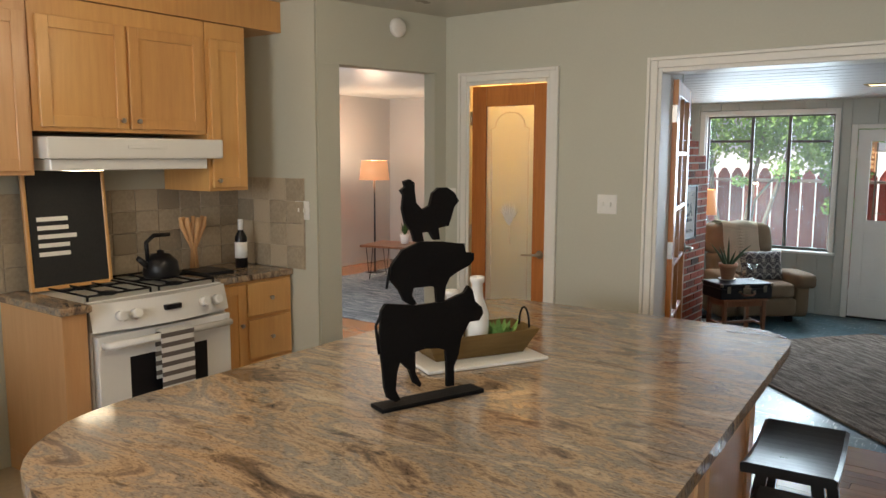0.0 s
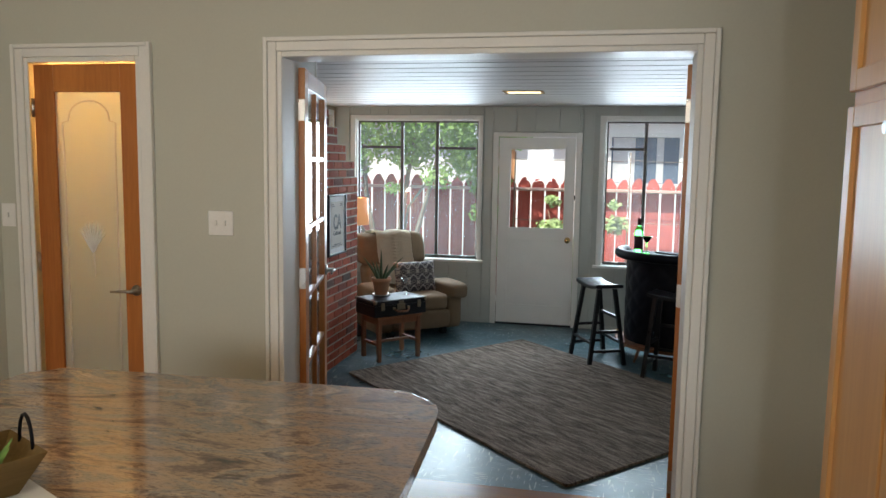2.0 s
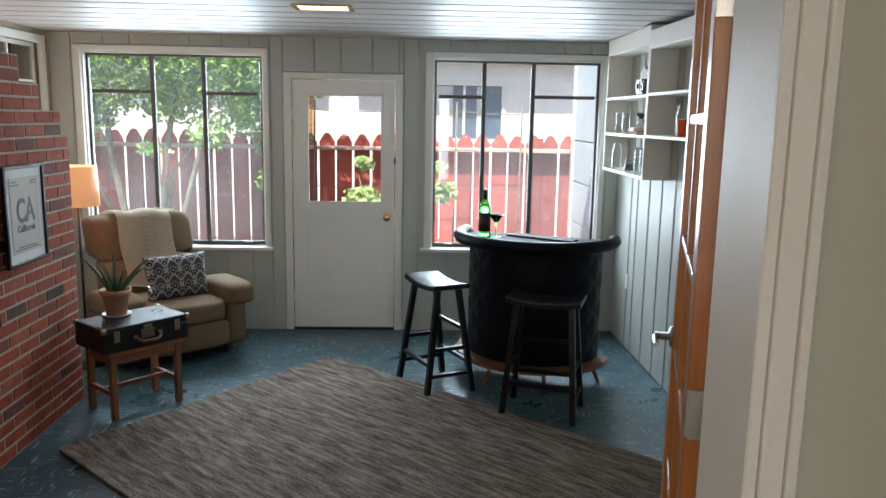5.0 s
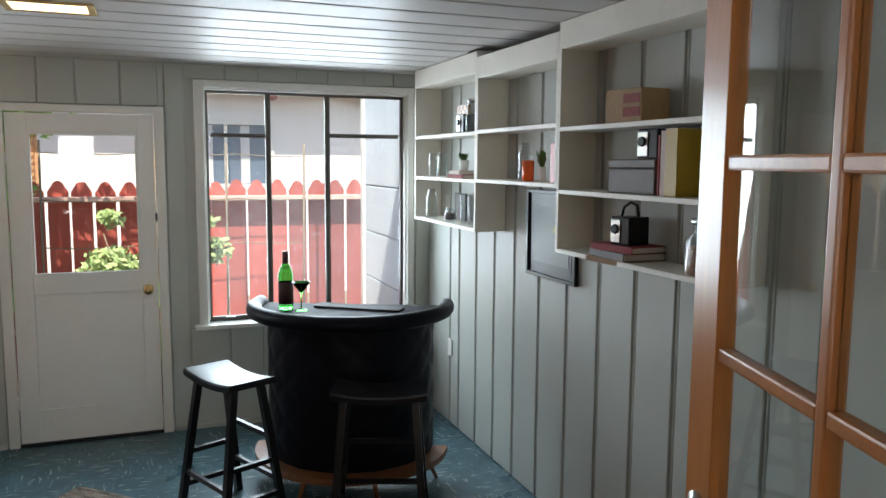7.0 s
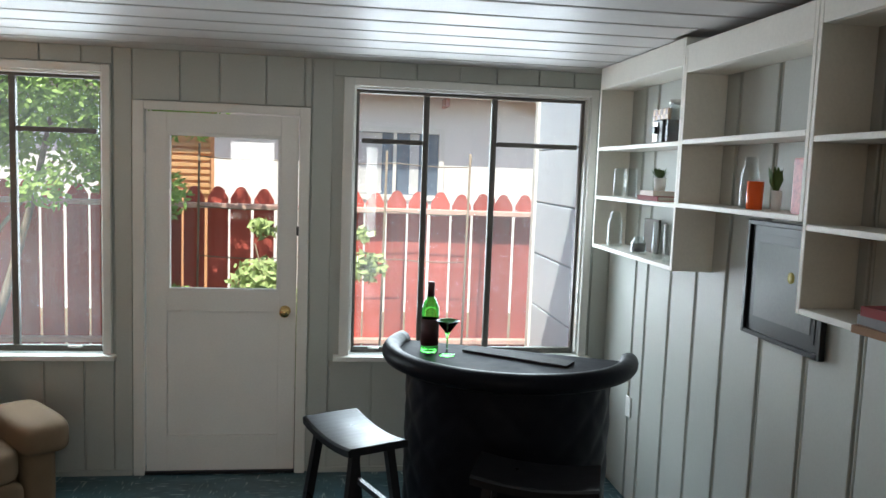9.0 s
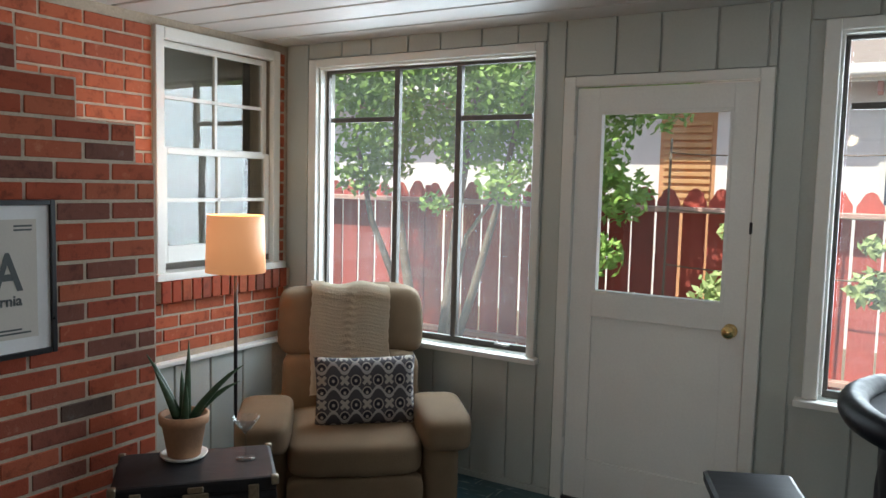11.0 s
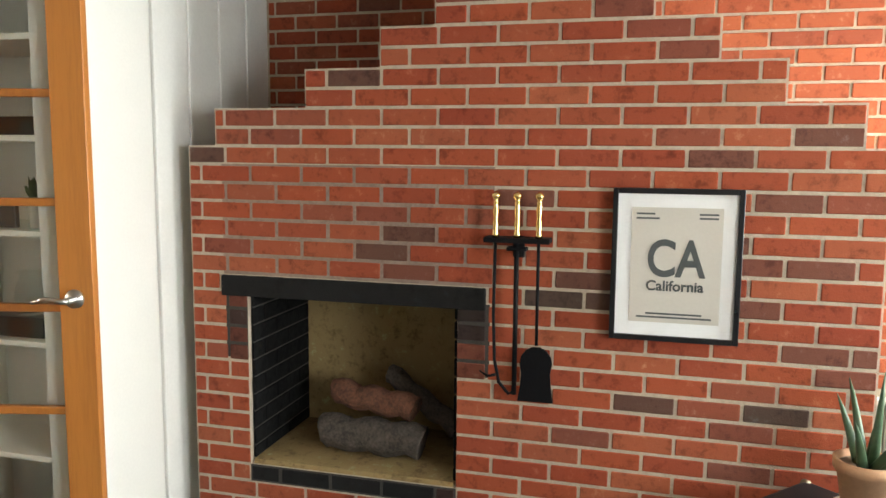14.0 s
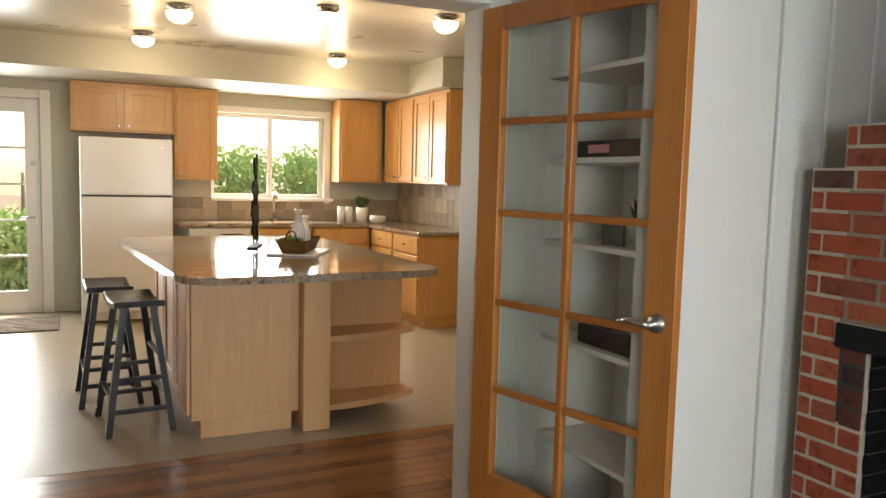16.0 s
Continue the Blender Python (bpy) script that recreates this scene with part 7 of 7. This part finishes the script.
jar(pose(2.86, 10.02, 1.406), 0.04, 0.19, "clear glass bottle with pink flowers")
single("small_picture", boxes((-0.006, 0.006, -0.09, 0.09, 0, 0.17), bevel=0.002), surface("brown_print", (0.09, 0.07, 0.055), 0.6, 0.4, 30.0), "small dark picture leaning on the shelf back", "framed picture", m=pose(2.95, 9.74, 1.406))
jar(pose(2.86, 9.68, 1.406), 0.038, 0.085, "small jar of keepsakes", GREYBOOK)

cl = thing("ceiling_light", pose(0.78, 8.76, ZC), "recessed rectangular ceiling light with a warm lit lens", "ceiling light")
part("frame", boxes((-0.17, -0.14, -0.12, 0.12, -0.008, -0.001), (0.14, 0.17, -0.12, 0.12, -0.008, -0.001), (-0.14, 0.14, -0.12, -0.09, -0.008, -0.001), (-0.14, 0.14, 0.09, 0.12, -0.008, -0.001), bevel=0.002), BRASS, cl)
part("lens", boxes((-0.139, 0.139, -0.089, 0.089, -0.006, -0.002)), PANELGLOW, cl)


# ---- yard ----
def fence(name, x0, x1, y, m, label):
    f = thing(name, m, label, "fence")
    rng = random.Random(5)
    x, w = x0, 0.172
    out = [(0, 0), (w, 0), (w, 1.60), (w - 0.025, 1.64), (w - 0.05, 1.685), (w - 0.075, 1.70), (0.075, 1.70), (0.05, 1.685), (0.025, 1.64), (0, 1.60)]
    bm = bmesh.new()
    a = [bm.verts.new((px, 0, pz)) for px, pz in out]
    b = [bm.verts.new((px, 0.018, pz)) for px, pz in out]
    bm.faces.new(a)
    bm.faces.new(b)
    for i in range(len(out)):
        bm.faces.new((a[i], a[(i + 1) % len(out)], b[(i + 1) % len(out)], b[i]))
    p = part("picket", bm, FENCE, f)
    p.location = (x, y, -0.12)
    while x < x1:
        x += w + rng.uniform(0.016, 0.030)
        q = new("picket", p.data)
        q.parent = f
        q.location = (x, y, -0.12 + rng.uniform(-0.012, 0.012))
    for z, d in ((0.22, 0.09), (1.395, 0.15)):
        part("rail", boxes((x0, x1 + 0.2, y - d, y - 0.002, z, z + 0.042), bevel=0.004), FENCE_RAIL_LIT, f)
    px = x0 + 0.5
    while px < x1:
        part("post", boxes((px, px + 0.09, y + 0.02, y + 0.11, -0.12, 1.55)), FENCE, f)
        px += 2.4
    return f


fence("fence", -5.0, 5.4, 12.9, pose(0, 0, 0), "red-stained dog-ear board fence, sunlit, behind the yard")


def neighbour():
    h = thing("neighbour_house", pose(0, 16.2, -0.12), "white lap-sided neighbour house with low eaves and a curtained window", "house")
    part("wall", boxes((-0.2, 1.45, 0, 0.2, 0, 3.1), (2.75, 9, 0, 0.2, 0, 3.1), (1.45, 2.75, 0, 0.2, 0, 1.5), (1.45, 2.75, 0, 0.2, 2.45, 3.1), (-9, -0.85, 0, 0.2, 0, 3.1)), STUCCO, h)
    roof = bmesh.new()
    vs = [roof.verts.new(p) for p in ((-10, -0.38, 2.86), (10, -0.38, 2.86), (10, 4, 4.4), (-10, 4, 4.4), (-10, -0.38, 2.98), (10, -0.38, 2.98), (10, 4, 4.52), (-10, 4, 4.52))]
    for q in ((0, 1, 2, 3), (4, 5, 6, 7), (0, 1, 5, 4), (1, 2, 6, 5), (2, 3, 7, 6), (3, 0, 4, 7)):
        roof.faces.new([vs[i] for i in q])
    part("roof", roof, ROOFING, h)
    part("eave_board", boxes((-10, 10, -0.42, -0.381, 2.82, 3.0)), TRIM, h)
    part("gutter", tube(bmesh.new(), [(-10, -0.47, 2.90), (10, -0.47, 2.90)], 0.05, 8), TRIM, h)
    for k in range(14):
        part("rafter_tail", boxes((-9.0 + 1.3 * k, -8.95 + 1.3 * k, -0.375, -0.005, 2.72, 2.83)), surface("rafter_paint", (0.40, 0.18, 0.14), 0.7) if k == 0 else bpy.data.materials["rafter_paint"], h)
    w = part("window", boxes((1.45, 1.52, -0.03, 0.1, 1.5, 2.45), (2.68, 2.75, -0.03, 0.1, 1.5, 2.45), (1.52, 2.68, -0.03, 0.1, 2.38, 2.45), (1.52, 2.68, -0.03, 0.1, 1.5, 1.57), (2.08, 2.12, -0.01, 0.1, 1.57, 2.38)), TRIM, h)
    dark = surface("dark_pane", (0.10, 0.14, 0.20), 0.1, 0.1)
    for x0, x1 in ((1.52, 2.08), (2.12, 2.68)):
        part("pane", boxes((x0, x1, 0.05, 0.06, 1.57, 2.38)), dark, w)
    part("curtain", boxes((1.55, 1.93, 0.035, 0.048, 1.58, 2.37), (2.30, 2.42, 0.035, 0.048, 1.58, 2.37)), surface("curtain_cloth", (0.55, 0.56, 0.56), 0.9), w)
    s = part("louvre_panel", boxes((-0.85, -0.2, 0.0, 0.2, 0, 3.1)), surface("orange_board", (0.62, 0.32, 0.16), 0.7, 0.1), h, "orange-brown board with slats")
    for k in range(12):
        part("slat", boxes((-0.80, -0.25, -0.03, -0.002, 1.50 + 0.085 * k, 1.55 + 0.085 * k), bevel=0.004), PALEMAPLE, s)
    lamp_body = part("porch_light", lathe([(0, 0), (0.07, 0), (0.08, -0.05), (0.05, -0.10), (0, -0.11)], 20), ENAMEL, h, "round white light under the eave", pose(4.1, -0.2, 2.62))
    part("stem", tube(bmesh.new(), [(0, 0, 0), (0, 0, 0.14)], 0.012, 8), ENAMEL, lamp_body)


neighbour()
sd = thing("side_wing", pose(0, 0, -0.12), "pale blue-white panel siding of the house wing", "house wall")
siding = surface("siding_paint", (0.66, 0.73, 0.80), 0.6, 0.04)
for k in range(8):
    part("siding_board", boxes((3.0, 3.2, 10.62, 12.25, 0.42 * k, 0.42 * k + 0.408), bevel=0.006), siding, sd)
part("corner_board", boxes((2.98, 3.2, 12.251, 12.33, 0, 3.36)), TRIM, sd)
wires = thing("trellis_wires", pose(0, 12.45, -0.12), "rusty garden stakes with wires strung between them", "trellis")
for x in (0.25, 1.15, 1.75, 2.45):
    part("stake", tube(bmesh.new(), [(x, 0, 0), (x + 0.02, 0, 2.05)], 0.010, 6), BARK, wires)
for z in (1.15, 1.55, 1.95):
    part("wire", tube(bmesh.new(), [(0.25 + 0.2 * k, 0.0, z - 0.02 * math.sin(math.pi * (k % 4) / 4)) for k in range(12)], 0.005, 5), BARK, wires)


def leaves(bm, c, r, n, rng, size):
    for _ in range(n):
        v = Vector([rng.gauss(0, 1) for _ in range(3)]).normalized() * r * rng.uniform(0.35, 1.0)
        p = Vector(c) + Vector((v.x, v.y, v.z * 0.75))
        a = Vector([rng.gauss(0, 1) for _ in range(3)]).normalized()
        b = a.orthogonal().normalized() * size * 0.45
        a = a * size * rng.uniform(0.7, 1.2)
        vs = [bm.verts.new(q) for q in (p - a, p + b, p + a, p - b)]
        bm.faces.new(vs)


def tree(name, m, limbs, clumps, label, size=0.036, mat=FOLIAGE):
    t = thing(name, m, label, "tree")
    rng = random.Random(11)
    tr = bmesh.new()
    for pts, r0, r1 in limbs:
        n = len(pts)
        tube(tr, pts, [r0 + (r1 - r0) * k / (n - 1) for k in range(n)], 10)
    part("trunk", tr, BARK, t)
    cr = bmesh.new()
    for c, r, n in clumps:
        leaves(cr, c, r, int(n * 1.35), rng, size)
    tagged(part("crown", cr, mat, t), kind="stuff")


tree("tree", pose(-1.35, 11.75, -0.12),
     [([(0, 0, 0), (-0.10, 0, 0.7), (-0.25, 0, 1.5), (-0.3, 0, 2.4)], 0.05, 0.02), ([(0.05, 0.1, 0), (0.18, 0.05, 0.8), (0.28, 0, 1.5), (0.45, 0, 2.5)], 0.05, 0.02),
      ([(0.12, 0, 0), (0.42, 0, 0.9), (0.62, 0, 1.6), (0.8, 0, 2.4)], 0.04, 0.015), ([(0.2, 0, 0.5), (0.3, 0.1, 1.3), (0.75, 0.1, 1.9)], 0.025, 0.01), ([(-0.1, 0, 0.6), (-0.5, 0, 1.4), (-0.7, 0, 2.2)], 0.035, 0.012)],
     [((0.1, 0, 2.7), 0.75, 2600), ((0.9, 0, 2.5), 0.7, 2400), ((-0.7, 0, 2.6), 0.7, 2200), ((1.1, 0.1, 1.95), 0.42, 1000), ((0.35, 0.1, 2.05), 0.40, 800), ((-0.55, 0, 1.85), 0.38, 600), ((1.35, 0.2, 1.65), 0.3, 420), ((0.15, -0.1, 1.55), 0.12, 60), ((1.55, 0.1, 0.85), 0.20, 220), ((0.2, 0, 3.3), 0.9, 2600), ((1.2, 0, 3.2), 0.8, 2200), ((-0.9, 0, 3.2), 0.8, 2000), ((1.62, 0.1, 2.3), 0.35, 500), ((-0.2, -0.1, 2.1), 0.35, 500), ((0.75, -0.2, 1.7), 0.22, 160), ((1.35, 0.0, 1.25), 0.22, 180), ((-0.3, 0.0, 0.35), 0.2, 160)],
     "leafy green tree with several pale stems in front of the fence")
tree("shrub", pose(0.86, 12.0, -0.12), [([(0, 0, 0), (0.05, 0, 0.7), (-0.1, 0, 1.3)], 0.015, 0.005), ([(0, 0, 0), (0.2, 0, 0.6), (0.3, 0, 1.0)], 0.015, 0.005)],
     [((-0.05, 0, 1.0), 0.26, 420), ((0.12, 0, 0.75), 0.3, 460), ((-0.62, 0.1, 0.78), 0.2, 260), ((-0.05, 0, 1.42), 0.11, 70), ((0.75, 0.1, 1.12), 0.17, 150), ((0.72, 0.1, 1.38), 0.08, 40), ((0.2, 0.0, 0.35), 0.3, 260)], "sunlit rose shrub by the fence", 0.045, surface("rose_leaf", (0.34, 0.44, 0.18), 0.6, 0.4, 10.0))
tree("hedge", pose(-0.5, -3.2, -0.1), [([(0, 0, 0), (0, 0, 1.6)], 0.05, 0.02), ([(2.6, 0, 0), (2.6, 0, 1.6)], 0.05, 0.02), ([(-1.5, 0, 0), (-1.5, 0, 1.4)], 0.05, 0.02)],
     [((x, 0, z), 0.62, 900) for x in (-2.2, -1.2, -0.2, 0.8) for z in (0.4, 1.1, 1.65)] + [((x, 0, z), 0.5, 700) for x in (1.9, 2.7, 3.5, 4.3) for z in (0.3, 0.8)], "green hedge outside the kitchen", 0.06, surface("hedge_leaf", (0.42, 0.56, 0.24), 0.6, 0.25, 8.0))


# ---- boards and bricks, last ----
XB = 2.991
ys = [5.56, 5.84, 6.12, 6.40, 6.68, 6.96, 7.17, 7.38, 7.645, 7.915, 8.188, 8.467, 8.754, 9.041, 9.307, 9.574, 9.852, 10.01, YF]
wall = bpy.data.objects["wall_shelves"]
for a, b in zip(ys, ys[1:]):
    part("board", boxes((XB, XR + 0.02, a + 0.014, b - 0.014, 0.004, ZC), bevel=0.004), PANEL, wall)
    part("bead", boxes((XB + 0.004, XR + 0.02, a - 0.005, a + 0.005, 0.004, ZC), bevel=0.003), PANEL, wall)
wall = bpy.data.objects["wall_far"]
cuts = [(-1.55, 0.0, ZC), (-1.36, 0.0, ZC)]
xs = [-1.545, -1.36]
for a, b, z0, z1 in ((-1.545, -1.375, 0.0, ZC), (0.165, 0.265, 0.0, ZC), (1.225, 1.345, 0.0, ZC), (2.89, 3.0, 0.0, ZC)):
    part("board", boxes((a + 0.004, b - 0.004, YF + 0.006, YF + 0.02, z0, z1), bevel=0.003), PANEL, wall)
for x0, x1, z0, z1 in ((-1.375, 0.165, 0.0, 0.665), (-1.375, 0.165, 2.285, ZC), (1.345, 2.89, 0.0, 0.665), (1.345, 2.89, 2.285, ZC), (0.265, 1.225, 2.105, ZC)):
    x, k = x0, 0
    while x < x1 - 0.01:
        w = min(0.21 if k % 2 else 0.25, x1 - x)
        part("board", boxes((x + 0.004, x + w - 0.004, YF + 0.006, YF + 0.02, z0, z1), bevel=0.003), PANEL, wall)
        x, k = x + w, k + 1
setting("baseboard", boxes((-1.54, 0.26, YF - 0.008, YF + 0.005, 0, 0.03), (1.24, 2.985, YF - 0.008, YF + 0.005, 0, 0.03)), PANEL, "thin floor strip", "baseboard")

# oak boards between kitchen and sunroom
bm = bmesh.new()
y, k = 4.31, 0
rng = random.Random(3)
oakbase = setting("floor_oak", boxes((-2.6, 4.15, 4.30, YS, ZK - 0.1, ZK - 0.012)), DARK, "underside of the oak floor", "floor")
while y < YS - 0.01:
    w = min(0.082, YS - y)
    x = -2.55 + rng.uniform(-0.6, 0)
    while x < 4.1:
        ln = rng.uniform(0.7, 1.6)
        part("plank", boxes((max(-2.55, x), min(4.12, x + ln - 0.0015), y, y + w - 0.0015, ZK - 0.012, ZK), bevel=0.001), OAKFLOOR, oakbase)
        x += ln
    y += 0.082


def brick_mesh(name, ln, mat):
    bm = boxes((-0.006, 0.006, 0, ln, 0, C - 0.0125), bevel=0.003)
    for v in bm.verts:
        v.co += noise.noise_vector(v.co * 90 + Vector((ln, 0, 0))) * 0.0016
    bmesh.ops.recalc_face_normals(bm, faces=bm.faces)
    me = bpy.data.meshes.new(name)
    bm.to_mesh(me)
    bm.free()
    me.materials.append(mat)
    return me


HALF = 0.1066
MESHES = {}


def lay(parent, x, spans, row, mat, pitch=HALF * 2, phase=0.0):
    """One course of bricks along y over the spans, as parts."""
    z = row * C + 0.005
    for y0, y1 in spans:
        y = y0
        first = True
        while y < y1 - 0.02:
            cell = math.floor((y + 1e-6 - phase) / pitch) + 1
            end = min(y1, phase + cell * pitch)
            if end - y < 0.035:
                end = min(y1, end + pitch)
            ln = round(end - y - 0.0115, 3)
            key = (ln, mat.name)
            if key not in MESHES:
                MESHES[key] = brick_mesh("brick", ln, mat)
            b = new("brick", MESHES[key])
            b.parent = parent
            b.location = (x + rng.uniform(-0.0015, 0.002), y + 0.005, z)
            y = end


for row in range(0, 33):
    zm = (row + 0.5) * C
    if zm > ZC - 0.03:
        continue
    st = [s for s in STEPS if s[2] < zm < s[3]]
    if not st:
        continue
    y0, y1 = st[0][0], st[0][1]
    spans = [(y0, y1)]
    mat = BRICK
    if FIRE[2] < zm < FIRE[3]:
        spans = [(y0, FIRE[0] + 0.005), (FIRE[1] - 0.005, y1)]
    elif FIRE[3] < zm < FIRE[3] + C:
        spans = [(y0, FIRE[0] - 0.115), (FIRE[1] + 0.11, y1)]
    phase = (0.03 if row % 2 else 0.03 + HALF)
    for a, b in spans:
        near = FIRE[3] - 0.28 < zm < FIRE[3] + C and (a < FIRE[0] < b + 0.1 or a - 0.11 < FIRE[1] < b)
        if near:
            if a < FIRE[0]:
                lay(breast, -0.742, [(a, b - 0.09)], row, BRICK, phase=phase)
                lay(breast, -0.742, [(b - 0.09, b)], row, BRICK_SMOKED, phase=phase)
            else:
                lay(breast, -0.742, [(a, a + 0.115)], row, BRICK_SMOKED, phase=phase)
                lay(breast, -0.742, [(a + 0.115, b)], row, BRICK, phase=phase)
        elif FIRE[2] - C < zm < FIRE[2]:
            lay(breast, -0.742, [(a, FIRE[0])], row, BRICK, phase=phase)
            lay(breast, -0.742, [(FIRE[0], FIRE[1])], row, BRICK_SOOT, phase=phase)
            lay(breast, -0.742, [(FIRE[1], b)], row, BRICK, phase=phase)
        else:
            lay(breast, -0.742, [(a, b)], row, mat, phase=phase)
recess = bpy.data.objects["wall_brick_core"]
for row in range(9, 33):
    zm = (row + 0.5) * C
    spans = [(8.10, 9.485)] if zm > 1.035 else [(8.10, YF)]
    if zm > 0.92 and zm < 1.035:
        spans = [(8.10, 9.485)]
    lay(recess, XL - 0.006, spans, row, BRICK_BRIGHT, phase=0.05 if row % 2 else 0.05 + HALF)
    if zm > 1.6:
        lay(recess, XL - 0.006, [(6.30, 7.9)], row, BRICK, phase=0.05 if row % 2 else 0.05 + HALF)
    if zm > 1.035:
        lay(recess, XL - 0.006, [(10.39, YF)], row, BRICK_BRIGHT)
ledge = setting("brick_sill", boxes((XL - 0.01, XL + 0.045, 9.49, YF - 0.002, 0.925, 1.030)), MORTAR, "projecting soldier-course brick sill", "window sill")
y = 9.492
while y < YF - 0.06:
    part("brick", boxes((XL - 0.008, XL + 0.055, y, y + 0.056, 0.921, 1.034), bevel=0.003), BRICK, ledge)
    y += 0.0665
